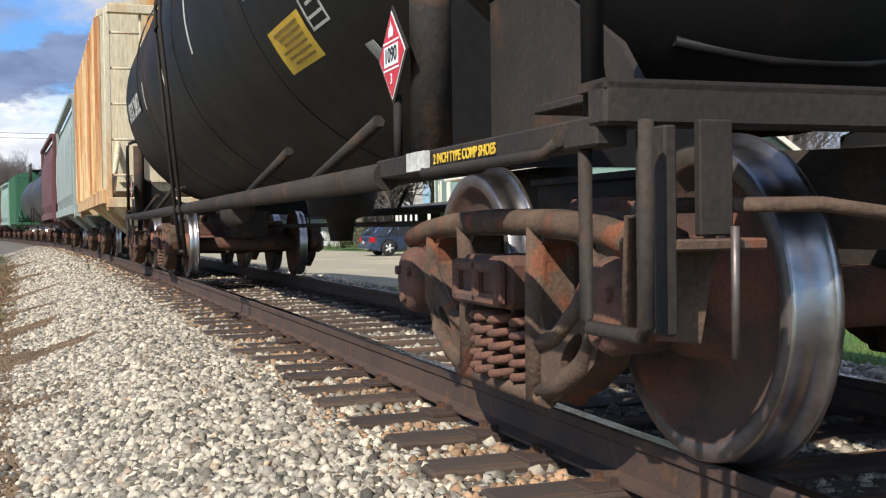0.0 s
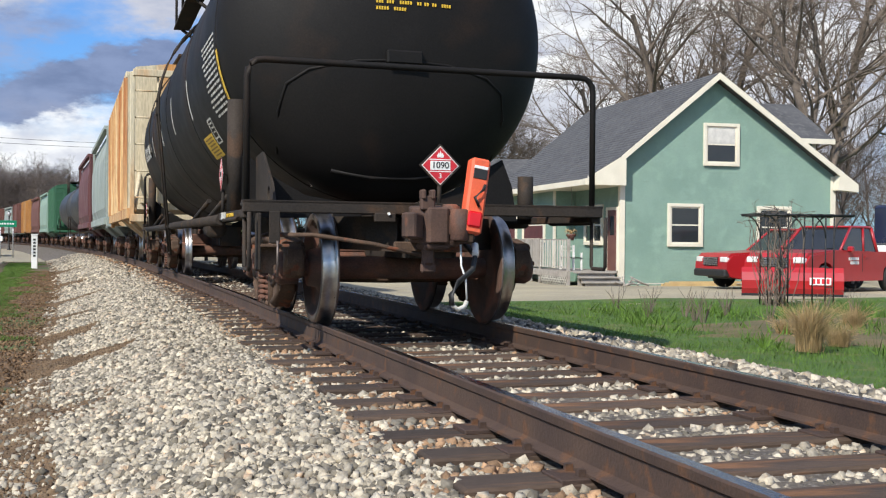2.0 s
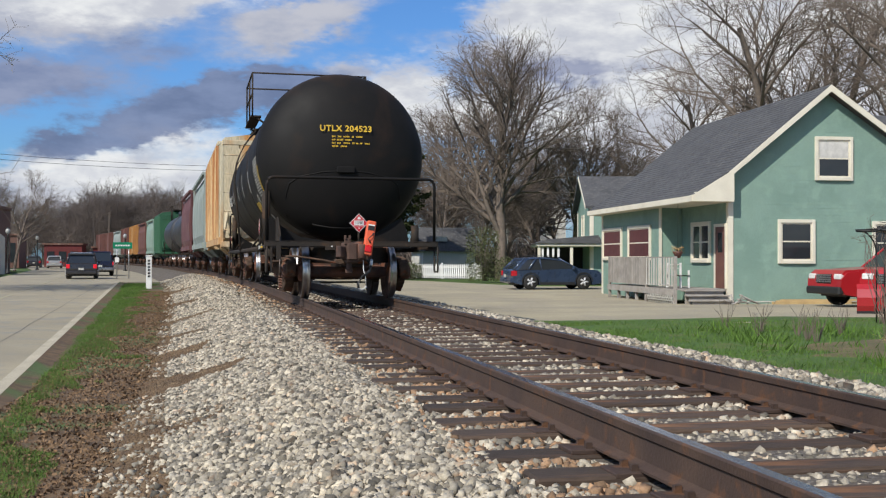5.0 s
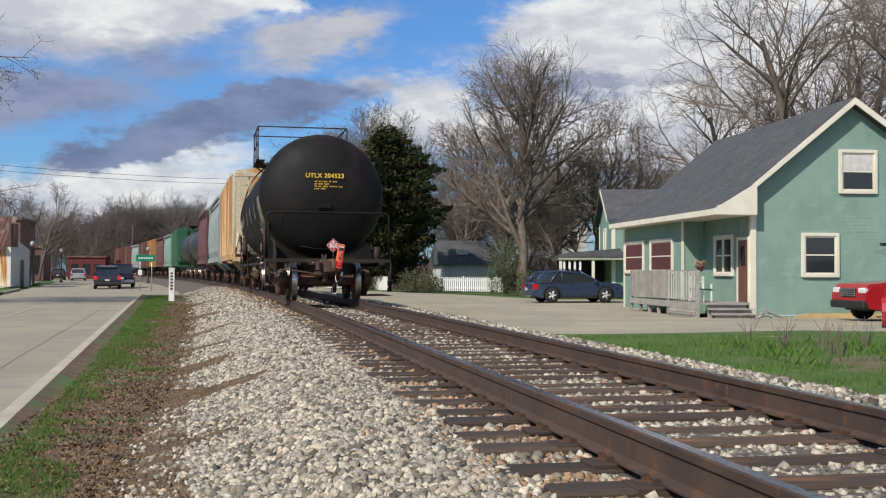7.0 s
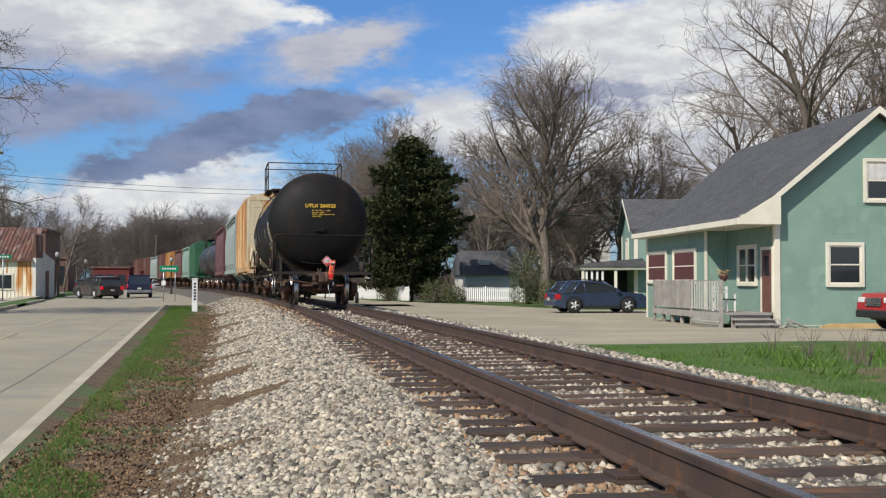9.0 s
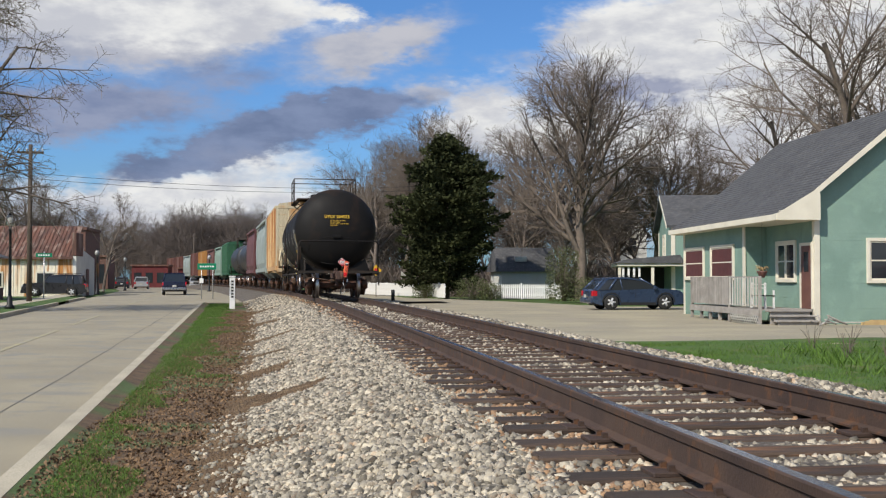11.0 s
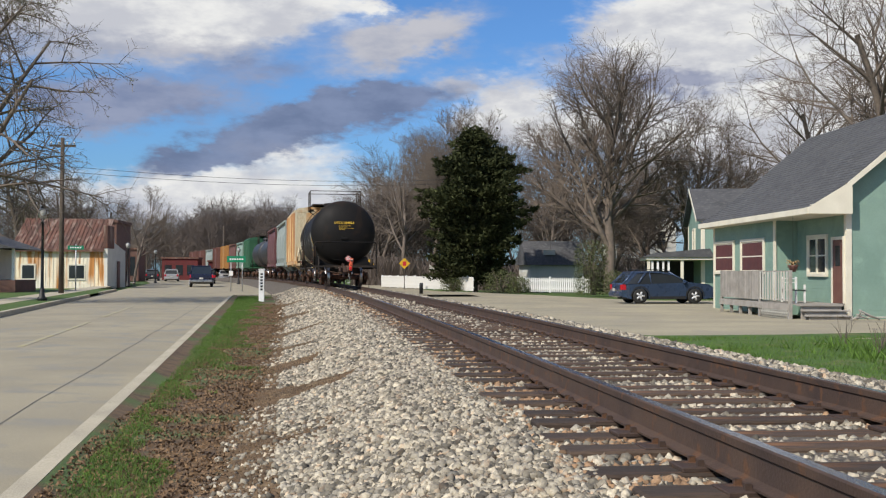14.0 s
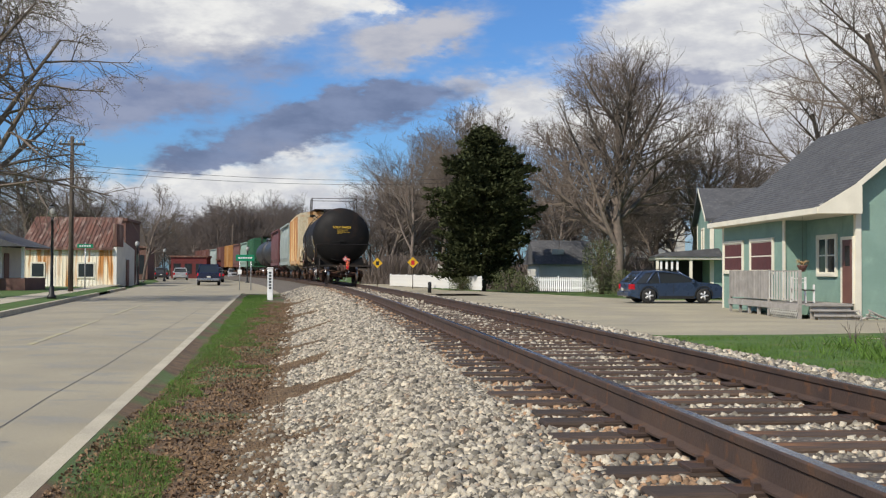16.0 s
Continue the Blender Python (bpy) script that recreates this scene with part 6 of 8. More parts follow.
# ---- trees ----
def grow(rng, height, spread, levels, kids, trunk_r, fork=0.28, up=0.35, droop=0.0, lean=0.0, thin=0.62):
    """Branches of a bare tree as tapered bars: two lists of vertices and faces, for the limbs and for the twigs."""
    limb, twig = ([], []), ([], [])

    def bar(store, pts, r0, r1, seg):
        V, F = store
        base = len(V)
        n = len(pts)
        for i, p in enumerate(pts):
            d = (pts[min(i + 1, n - 1)] - pts[max(i - 1, 0)])
            d = d.normalized() if d.length > 1e-6 else Vector((0, 0, 1))
            ref = Vector((0, 0, 1)) if abs(d.z) < 0.9 else Vector((1, 0, 0))
            a = d.cross(ref).normalized()
            b = a.cross(d)
            r = r0 + (r1 - r0) * i / (n - 1)
            for k in range(seg):
                t = 6.2832 * k / seg
                V.append(tuple(p + (a * math.cos(t) + b * math.sin(t)) * r))
        for i in range(n - 1):
            for k in range(seg):
                F.append((base + i * seg + k, base + i * seg + (k + 1) % seg, base + (i + 1) * seg + (k + 1) % seg, base + (i + 1) * seg + k))

    def branch(p, d, length, r, lvl):
        segs = 5 if lvl == 0 else (4 if lvl < 3 else 3)
        pts = [p.copy()]
        for i in range(segs):
            d = (d + Vector((rng.gauss(0, 0.11), rng.gauss(0, 0.11), rng.gauss(0, 0.07) + (up * 0.12 if lvl else 0) - droop * 0.1 * lvl))).normalized()
            pts.append(pts[-1] + d * (length / segs))
        r1 = max(r * (0.42 if lvl == 0 else 0.3), 0.006)
        thick = lvl < 2
        bar(limb if thick else twig, pts, r, r1, 8 if lvl == 0 else (5 if lvl == 1 else 3))
        if lvl >= levels:
            return
        n = kids[lvl]
        for k in range(n):
            u = fork + (1 - fork) * (k + rng.random()) / n if lvl == 0 else 0.2 + 0.8 * (k + rng.random()) / n
            f = u * segs
            i = min(int(f), segs - 1)
            q = pts[i].lerp(pts[i + 1], f - i)
            axis = (pts[i + 1] - pts[i]).normalized()
            ang = radians(rng.uniform(28, 62) * spread)
            side = axis.cross(Vector((rng.gauss(0, 1), rng.gauss(0, 1), rng.gauss(0, 1)))).normalized()
            nd = (axis * math.cos(ang) + side * math.sin(ang)).normalized()
            if lvl == 0:
                ln = height * (0.56 - 0.30 * u) * rng.uniform(0.8, 1.15)
            else:
                ln = length * rng.uniform(0.42, 0.68) * (1.15 - 0.45 * u)
            branch(q, nd, ln, max(r * (1 - 0.6 * u) * thin, 0.009), lvl + 1)

    branch(Vector((0, 0, -0.1)), Vector((lean, 0, 1)).normalized(), height * 0.82, trunk_r, 0)
    return limb, twig


def bare_tree(seed, height, spread=1.0, kids=(14, 8, 7, 5), trunk_r=0.28, label="tall bare deciduous tree with fine twigs in early spring", buds=0, **kw):
    t = thing("tree", label, "tree", None, "bare trees")
    rng = random.Random(seed)
    limb, twig = grow(rng, height, spread, 4, kids, trunk_r, **kw)
    raw("trunk", limb[0], limb[1], M_BARK, t, True)
    raw("crown", twig[0], twig[1], M_TWIG, t)
    if buds:
        V, F = [], []
        for _ in range(buds):
            c = Vector(rng.choice(twig[0])) + Vector((rng.gauss(0, 0.06), rng.gauss(0, 0.06), rng.gauss(0, 0.06)))
            for _j in range(2):
                o = Vector((rng.gauss(0, 1), rng.gauss(0, 1), rng.gauss(0, 1))).normalized() * rng.uniform(0.03, 0.07)
                w = o.cross(Vector((0.3, 0.2, 1))).normalized() * 0.02
                b = len(V)
                V += [tuple(c - w), tuple(c + w), tuple(c + o)]
                F.append((b, b + 1, b + 2))
        raw("foliage", V, F, M_BUD, t)
    return t


def conifer(m, height, radius):
    t = thing("conifer", "dense dark green cedar with an uneven outline", "conifer", m)
    rng = random.Random(8)
    part("trunk", rod(bmesh.new(), [(0, 0, 0), (0.1, 0, height * 0.5), (0, 0.05, height * 0.97)], 0.22, 8, 0, True, 0.03), M_BARK, t)
    V, F = [], []
    for k in range(380):
        u = rng.random() ** 0.85
        z = height * (0.03 + 0.88 * u)
        a = k * 2.399 + rng.uniform(-0.5, 0.5)
        wide = min(1.0, 0.86 + u * 0.4) if u < 0.62 else max(0.10, 1.0 - ((u - 0.62) / 0.38) ** 1.1 * 0.92)
        L = radius * wide * (0.68 + 0.46 * rng.random() ** 2 + 0.62 * noise.noise(Vector((math.cos(a) * 1.6, math.sin(a) * 1.6, z * 0.5))))
        rise = rng.uniform(0.15, 0.5) + 0.9 * max(0.0, u - 0.6)
        d = Vector((math.cos(a), math.sin(a), rise))
        lat = Vector((-math.sin(a), math.cos(a), 0))
        n = int(70 + 34 * L)
        for j in range(n):
            f = 0.18 + 0.82 * rng.random() ** 0.75
            body = 0.10 + 0.34 * (1 - f) + 0.16 * math.sin(f * 3.1)
            c = Vector((0, 0, z)) + d * L * f + lat * rng.gauss(0, body * 1.15) + Vector((0, 0, rng.gauss(0.0, body * 0.55) - 0.25 * f * f))
            o = (Vector((d.x, d.y, 0.35)) * 0.9 + Vector((rng.gauss(0, 0.6), rng.gauss(0, 0.6), rng.gauss(0, 0.5)))).normalized() * rng.uniform(0.16, 0.36)
            w = o.cross(Vector((rng.gauss(0, 1), rng.gauss(0, 1), rng.gauss(0, 1) + 0.8))).normalized() * rng.uniform(0.05, 0.10)
            b = len(V)
            V += [tuple(c - w), tuple(c + w), tuple(c + o)]
            F.append((b, b + 1, b + 2))
    raw("crown", V, F, M_NEEDLE, t)
    return t


def woods(name, spots, label, seed):
    """A far belt of bare trees, joined."""
    rng = random.Random(seed)
    V, F = [], []
    forms = [grow(random.Random(seed + k), 10, 0.9, 3, (15, 9, 8), 0.15, thin=0.5, fork=0.12) for k in range(4)]
    for x, y, h in spots:
        limb, twig = rng.choice(forms)
        s = h / 10.0
        a = rng.uniform(0, 6.28)
        c, q = math.cos(a) * s, math.sin(a) * s
        for VV, FF in (limb, twig):
            b = len(V)
            V += [(x + c * p[0] - q * p[1], y + q * p[0] + c * p[1], -0.8 + p[2] * s) for p in VV]
            F += [tuple(i + b for i in f) for f in FF]
    return tagged(raw(name, V, F, M_FARTWIG), label, "woods", "", "stuff")


def build_trees():
    a = bare_tree(21, 17.5, 0.9, kids=(19, 9, 8, 5), trunk_r=0.42, fork=0.2)
    a.matrix_basis = pose(21.0, 79.0, -0.75)
    b = bare_tree(5, 19.0, 1.0, kids=(12, 7, 7, 5), trunk_r=0.36, lean=0.08)
    b.matrix_basis = pose(33.5, 60.0, -0.75)
    c = bare_tree(9, 15.5, 1.25, kids=(12, 8, 7, 5), trunk_r=0.36, droop=0.35, fork=0.22, buds=16000, label="wide old street tree with budding pale green twigs")
    c.matrix_basis = pose(-15.4, 45.0, -0.75)
    d = bare_tree(33, 15.0, 0.8, kids=(17, 8, 7, 5), trunk_r=0.24)
    d.matrix_basis = pose(14.5, 97.0, -0.75)
    up = Matrix.Scale
    for src, x, y, s, rz in ((b, 41.0, 57.0, 1.05, 80), (d, 28.5, 84.0, 0.92, 40), (d, 26.5, 78.0, 0.8, 130), (b, 38.5, 66.0, 1.1, 100), (a, 52.0, 58.0, 1.1, 260),
                             (b, 46.0, 46.0, 1.1, 15), (b, 37.0, 48.5, 0.95, 300), (b, 36.0, 76.0, 0.85, 20),
                             (d, 8.0, 112.0, 1.0, 210), (d, 10.5, 104.0, 1.02, 70), (a, 13.0, 118.0, 0.95, 300), (d, 6.2, 122.0, 1.05, 140), (d, 18.0, 108.0, 1.05, 10), (a, 24.0, 104.0, 0.9, 60),
                             (d, 21.5, 88.0, 0.62, 75), (d, 25.0, 93.0, 0.72, 155), (a, 29.5, 97.0, 0.66, 12), (d, 27.3, 90.0, 0.55, 255), (d, 32.5, 99.0, 0.7, 310), (d, 19.0, 92.0, 0.7, 190), (d, -25.5, 122.0, 0.72, 33), (d, -21.8, 131.0, 0.72, 190), (c, -31.0, 118.0, 0.95, 120), (d, -35.0, 105.0, 0.9, 75), (c, -27.0, 62.0, 0.85, 200)):
        copy_thing(src, pose(x, y, -0.75, 0, 0, rz) @ up(s, 4))
    conifer(pose(10.9, 78.0, -0.75), 12.6, 3.7)
    rng = random.Random(1)
    spots = [(rng.uniform(14, 100), rng.uniform(105, 150), rng.uniform(9, 13)) for _ in range(46)] + [(rng.uniform(40, 85), rng.uniform(60, 100), rng.uniform(9, 13)) for _ in range(26)]
    woods("far_woods", spots, "far brown haze of bare woodland", 50)
    spots = [(rng.uniform(-70, -6), rng.uniform(215, 300), rng.uniform(9.5, 14)) for _ in range(130)] + [(rng.uniform(-70, -28), rng.uniform(120, 190), rng.uniform(9, 13)) for _ in range(26)]
    spots += [(rng.uniform(4, 14), rng.uniform(122, 190), rng.uniform(10, 15)) for _ in range(24)]
    spots += [(math.tan(radians(rng.uniform(-6.4, -1.4))) * y, y, rng.uniform(13, 16.5)) for y in [rng.uniform(225, 290) for _ in range(75)]]
    woods("far_woods", spots, "far grey-brown belt of bare trees beyond the town", 70)

    # undergrowth along the far edge of the lane and behind the fences
    V, F = [], []
    for _ in range(620):
        k = rng.random()
        if k < 0.5:
            x, y = rng.uniform(12, 60), rng.uniform(88, 104)
        elif k < 0.75:
            x, y = rng.uniform(4, 13), rng.uniform(112, 124)
        else:
            x, y = rng.uniform(-75, -27), rng.uniform(112, 190)
        h = rng.uniform(1.2, 3.6)
        for _j in range(34):
            a, l = rng.uniform(0, 6.28), rng.uniform(0.3, 1.0) * h
            b = len(V)
            q = Vector((x + rng.gauss(0, 0.5), y + rng.gauss(0, 0.5), -0.8))
            e = q + Vector((math.cos(a) * l * 0.5, math.sin(a) * l * 0.5, l))
            w = rng.uniform(0.02, 0.05)
            V += [tuple(q + Vector((-w, 0, 0))), tuple(q + Vector((w, 0, 0))), tuple(e + Vector((w, 0, 0))), tuple(e + Vector((-w, 0, 0)))]
            F.append((b, b + 1, b + 2, b + 3))
    tagged(raw("undergrowth", V, F, M_FARTWIG), "tangled brown undergrowth at the wood's edge", "undergrowth", "", "stuff")


build_trees()


# ---- vehicles ----
def wheel_part(parent, x, y, r, w, rim=None):
    t = part("wheel", lathe(bmesh.new(), [(-w / 2, r * 0.55), (-w / 2, r * 0.92), (-w / 2 + 0.03, r), (w / 2 - 0.03, r), (w / 2, r * 0.92), (w / 2, r * 0.55)], "x", 28), M_TYRE, parent)
    t.matrix_basis = pose(x, y, r)
    s = 1 if x > 0 else -1
    bm = bmesh.new()
    lathe(bm, [(s * (w / 2 - 0.05), r * 0.62), (s * (w / 2 - 0.02), r * 0.62), (s * (w / 2 - 0.015), r * 0.55)], "x", 28)
    for k in range(5):
        a = k * 2 * math.pi / 5
        rod(bm, [(s * (w / 2 + 0.0), 0, 0), (s * (w / 2 + 0.0), math.cos(a) * r * 0.58, math.sin(a) * r * 0.58)], 0.05, 6)
    part("rim", bm, rim or M_ALLOY, t)
    return t


def tapered(bm, low, high, w0, w1):
    """A cabin from a lower and an upper outline in the yz plane, narrower above."""
    a = [[bm.verts.new((s * w0, y, z)) for y, z in low] for s in (-1, 1)]
    b = [[bm.verts.new((s * w1, y, z)) for y, z in high] for s in (-1, 1)]
    (al, ar), (bl, br) = a, b
    bm.faces.new((al[0], al[1], bl[1], bl[0]))
    bm.faces.new((ar[1], ar[0], br[0], br[1]))
    bm.faces.new((al[0], bl[0], br[0], ar[0]))
    bm.faces.new((al[1], ar[1], br[1], bl[1]))
    bm.faces.new((bl[0], bl[1], br[1], br[0]))
    bm.faces.new((al[1], al[0], ar[0], ar[1]))
    return bm


def motor_car(name, label, category, m, paint, L=4.7, W=1.8, H=1.62, belt=0.98, hood=1.0, cab=(-1.95, 0.95), roof=(-1.7, 0.25), wb=2.7, r=0.34, lit=False, bed=False, ground=0.22):
    """A car that faces +y, its middle at the origin."""
    t = thing(name, label, category, m)
    f, b = L / 2, -L / 2
    h = W / 2
    def arch(yc):
        return [(yc - r * 1.22, ground), (yc - r * 1.12, ground + r * 0.75), (yc - r * 0.6, ground + r * 1.25), (yc, ground + r * 1.42), (yc + r * 0.6, ground + r * 1.25), (yc + r * 1.12, ground + r * 0.75), (yc + r * 1.22, ground)]
    yr, yf = -wb / 2, wb / 2
    side = [(b + 0.06, ground + 0.1)] + arch(yr) + arch(yf) + [(f - 0.12, ground + 0.06), (f, ground + 0.28), (f - 0.02, hood - 0.22), (f - 0.18, hood - 0.06), (cab[1], hood + 0.03)]
    side += ([(cab[0] if bed else b + 0.1, belt), (b + 0.02, belt - (0.0 if bed else 0.06)), (b, ground + 0.45)])
    bm = bmesh.new()
    slab(bm, [(-h, y, z) for y, z in side], (W, 0, 0))
    bmesh.ops.bevel(bm, geom=[e for e in bm.edges if abs(e.verts[0].co.x) > h - 0.01 and abs(e.verts[1].co.x) > h - 0.01 and e.verts[0].co.x * e.verts[1].co.x > 0 and min(e.verts[0].co.z, e.verts[1].co.z) > ground + r * 1.5], offset=0.07, segments=2, affect="EDGES")
    part("body", bm, paint, t)
    bm = tapered(bmesh.new(), [(cab[0], belt - 0.03), (cab[1], belt - 0.02)], [(roof[0], H - 0.05), (roof[1], H - 0.05)], h - 0.05, h - 0.21)
    part("window_glass", bm, M_GLASS, t, "dark car windows")
    bm = bmesh.new()
    if bed:
        box(bm, (-h + 0.17, roof[0] - 0.04, H - 0.07), (h - 0.17, roof[1] + 0.06, H), 0, 0.03)
    else:
        rings = []
        for k in range(9):
            u = k / 8
            y = roof[0] - 0.14 + (roof[1] - roof[0] + 0.30) * u
            z = H - 0.10 * (2 * u - 0.9) ** 2
            rings.append([bm.verts.new((x * (h - 0.16), y, z - dz)) for x, dz in ((-1.02, 0.09), (-1, 0.03), (-0.75, 0), (0.75, 0), (1, 0.03), (1.02, 0.09))])
        for q, w in zip(rings, rings[1:]):
            for k in range(6):
                bm.faces.new((q[k], q[(k + 1) % 6], w[(k + 1) % 6], w[k]))
        bm.faces.new(rings[0])
        bm.faces.new(rings[-1])
    part("roof", bm, paint, t)
    for s in (-1, 1):
        for (y0, y1, k) in ((cab[0], roof[0], 0.05), (cab[1], roof[1], 0.04), ((cab[0] + cab[1]) / 2 - 0.25, (roof[0] + roof[1]) / 2 - 0.1, 0.035)) + (((cab[0] + 0.75, roof[0] + 0.6, 0.05),) if not bed else ()):
            part("pillar", rod(bmesh.new(), [(s * (h - 0.055), y0, belt - 0.02), (s * (h - 0.20), y1, H - 0.05)], k, 6), paint, t)
        part("mirror", box(bmesh.new(), (s * (h + 0.08) - 0.08, cab[1] - 0.42, belt + 0.0), (s * (h + 0.08) + 0.08, cab[1] - 0.28, belt + 0.15), 0, 0.03), paint, t)
        part("head_lamp", box(bmesh.new(), (s * (h - 0.24) - 0.18, f - 0.14, hood - 0.34), (s * (h - 0.24) + 0.18, f + 0.005, hood - 0.17), 0, 0.03), M_HEADLAMP, t)
        part("tail_lamp", box(bmesh.new(), (s * (h - 0.12) - 0.10, b - 0.012, belt - 0.32), (s * (h - 0.12) + 0.125, b + 0.25, belt - 0.06), 0, 0.02), M_TAIL if lit else M_TAILOFF, t)
        for y in (yr, yf):
            wheel_part(t, s * (h - 0.1), y, r, 0.22)
        part("door_seam", box(bmesh.new(), (s * h - 0.004, -0.15, ground + 0.25), (s * h + 0.004, -0.13, belt - 0.05)), M_INK, t)
        part("door_handle", box(bmesh.new(), (s * (h + 0.012) - 0.012, -0.42, belt - 0.16), (s * (h + 0.012) + 0.012, -0.24, belt - 0.12)), paint, t)
    part("grille", box(bmesh.new(), (-h * 0.42, f - 0.06, ground + 0.36), (h * 0.42, f + 0.012, hood - 0.18), 0, 0.02), M_INK, t)
    if bed:
        for k in range(4):
            z = ground + 0.40 + k * (hood - 0.60 - ground) / 3.6
            part("grille_bar", box(bmesh.new(), (-h * 0.44, f + 0.008, z), (h * 0.44, f + 0.03, z + 0.045), 0, 0.008), M_CHROME, t)
    part("bumper", box(bmesh.new(), (-h + 0.02, f - 0.12, ground + 0.05), (h - 0.02, f + 0.07, ground + 0.28), 0, 0.04), M_INK if bed else paint, t)
    part("bumper", box(bmesh.new(), (-h + 0.02, b - 0.09, ground + 0.1), (h - 0.02, b + 0.12, ground + 0.32), 0, 0.04), M_CHROME if bed else paint, t)
    part("number_plate", box(bmesh.new(), (-0.16, b - 0.10, ground + 0.36), (0.16, b - 0.085, ground + 0.5)), M_WHITEWORN, t)
    if bed:
        part("bed_floor", box(bmesh.new(), (-h + 0.09, b + 0.08, 0.62), (h - 0.09, cab[0] - 0.05, 0.64)), M_INK, t)
        part("tailgate", box(bmesh.new(), (-h + 0.08, b - 0.02, ground + 0.42), (h - 0.08, b + 0.03, belt - 0.01), 0, 0.01), paint, t)
    part("underside", box(bmesh.new(), (-h + 0.25, b + 0.3, ground - 0.02), (h - 0.25, f - 0.3, ground + 0.12)), M_INK, t)
    if not bed:
        for s in (-1, 1):
            lo, hi = s * (h - 0.045), s * (h - 0.195)
            part("rear_pillar", slab(bmesh.new(), [(lo, cab[0] - 0.02, belt - 0.03), (lo, cab[0] + 0.22, belt - 0.03), (hi, roof[0] + 0.22, H - 0.06), (hi, roof[0] - 0.05, H - 0.06)], (s * 0.012, 0, 0)), paint, t)
            for yc in (yr, yf):
                ring = [(s * (h + 0.004), yc + r * q * math.cos(a), r + r * q * math.sin(a)) for q, way in ((1.30, 1), (1.13, -1)) for a in [math.pi * (k if way > 0 else 8 - k) / 8 for k in range(9)]]
                part("arch_cladding", slab(bmesh.new(), ring, (s * 0.012, 0, 0)), M_INK, t)
            part("sill_cladding", box(bmesh.new(), (min(s * h, s * (h + 0.015)), yr + r * 1.3, ground), (max(s * h, s * (h + 0.015)), yf - r * 1.3, ground + 0.13)), M_INK, t)
            part("roof_rail", rod(bmesh.new(), [(s * (h - 0.28), roof[0] + 0.05, H), (s * (h - 0.28), roof[0] + 0.12, H + 0.05), (s * (h - 0.28), roof[1] - 0.15, H + 0.05), (s * (h - 0.28), roof[1] - 0.05, H)], 0.018, 6), M_INK, t)
    return t


def pickup(name, label, m, paint, L=5.5, lit=False):
    return motor_car(name, label, "pickup", m, paint, L, 1.92, 1.84, 1.12, 1.14, (-1.0, 0.95), (-0.92, 0.15), 3.4, 0.38, lit, True, 0.32)


def snow_plow(m):
    t = thing("snow_plow", "red steel snow plough blade resting on the ground", "snow plough", m)
    bm = bmesh.new()
    prof = [(0.0, 0.02), (-0.10, 0.2), (-0.12, 0.4), (-0.06, 0.6), (0.05, 0.72), (0.08, 0.70), (-0.02, 0.58), (-0.07, 0.4), (-0.05, 0.2), (0.05, 0.02)]
    slab(bm, [(-1.2, -y, z) for y, z in prof], (2.4, 0, 0))
    part("blade", bm, M_PAINT_RED, t)
    for x in (-1.1, -0.4, 0.4, 1.1):
        part("rib", box(bmesh.new(), (x - 0.03, -0.15, 0.05), (x + 0.03, -0.02, 0.68)), M_PAINT_RED, t)
    part("cutting_edge", box(bmesh.new(), (-1.2, -0.02, 0.0), (1.2, 0.03, 0.1)), M_BLACKIRON, t)
    part("label_plate", box(bmesh.new(), (-0.90, 0.125, 0.30), (-0.40, 0.14, 0.48)), M_WHITE, t, "white plate with unreadable letters")
    for k in range(4):
        part("letter_bar", box(bmesh.new(), (-0.86 + k * 0.11, 0.14, 0.33), (-0.79 + k * 0.11, 0.146, 0.45)), M_REDPAINT, t)
    part("push_frame", rod(bmesh.new(), [(-0.4, -0.1, 0.3), (-0.3, -0.9, 0.4)], 0.05, 6), M_BLACKIRON, t)
    part("push_frame", rod(bmesh.new(), [(0.4, -0.1, 0.3), (0.3, -0.9, 0.4)], 0.05, 6), M_BLACKIRON, t)


def trailer(m):
    t = thing("trailer", "box trailer with a navy top and white lower half", "trailer", m)
    bm = box(bmesh.new(), (-1.1, -2.4, 0.45), (1.1, 2.4, 1.35), 0, 0.05)
    part("lower_body", bm, M_WHITE, t)
    part("upper_body", box(bmesh.new(), (-1.09, -2.39, 1.35), (1.09, 2.39, 2.72), 0, 0.08), M_PAINT_NAVY, t, "navy blue upper body")
    for y in (-1.4, 0.0, 1.4):
        part("window", box(bmesh.new(), (-1.11, y - 0.4, 1.9), (-1.085, y + 0.4, 2.25), 0, 0.01), M_WHITE, t)
        part("window_glass", box(bmesh.new(), (-1.115, y - 0.34, 1.95), (-1.1, y + 0.34, 2.2)), M_GLASS, t)
    part("window", box(bmesh.new(), (-0.6, -2.41, 1.85), (0.6, -2.385, 2.25), 0, 0.01), M_WHITE, t)
    part("window_glass", box(bmesh.new(), (-0.54, -2.415, 1.9), (0.54, -2.4, 2.2)), M_GLASS, t)
    part("trim_strip", box(bmesh.new(), (-1.12, -2.42, 0.8), (1.12, 2.42, 0.86)), M_INK, t)
    for y in (-0.4, 0.5):
        for x in (-1.0, 1.0):
            wheel_part(t, x, y, 0.36, 0.2)
    part("hitch", rod(bmesh.new(), [(0, 2.3, 0.5), (0, 3.4, 0.45)], 0.06, 6), M_BLACKIRON, t)


def heading(x, y, z, deg):
    return pose(x, y, z, 0, 0, deg)


def lane_x(y):
    q = min(y, 95)
    return -3.45 - 0.055 * q - 0.00012 * q * q - max(0, y - 95) * 0.075


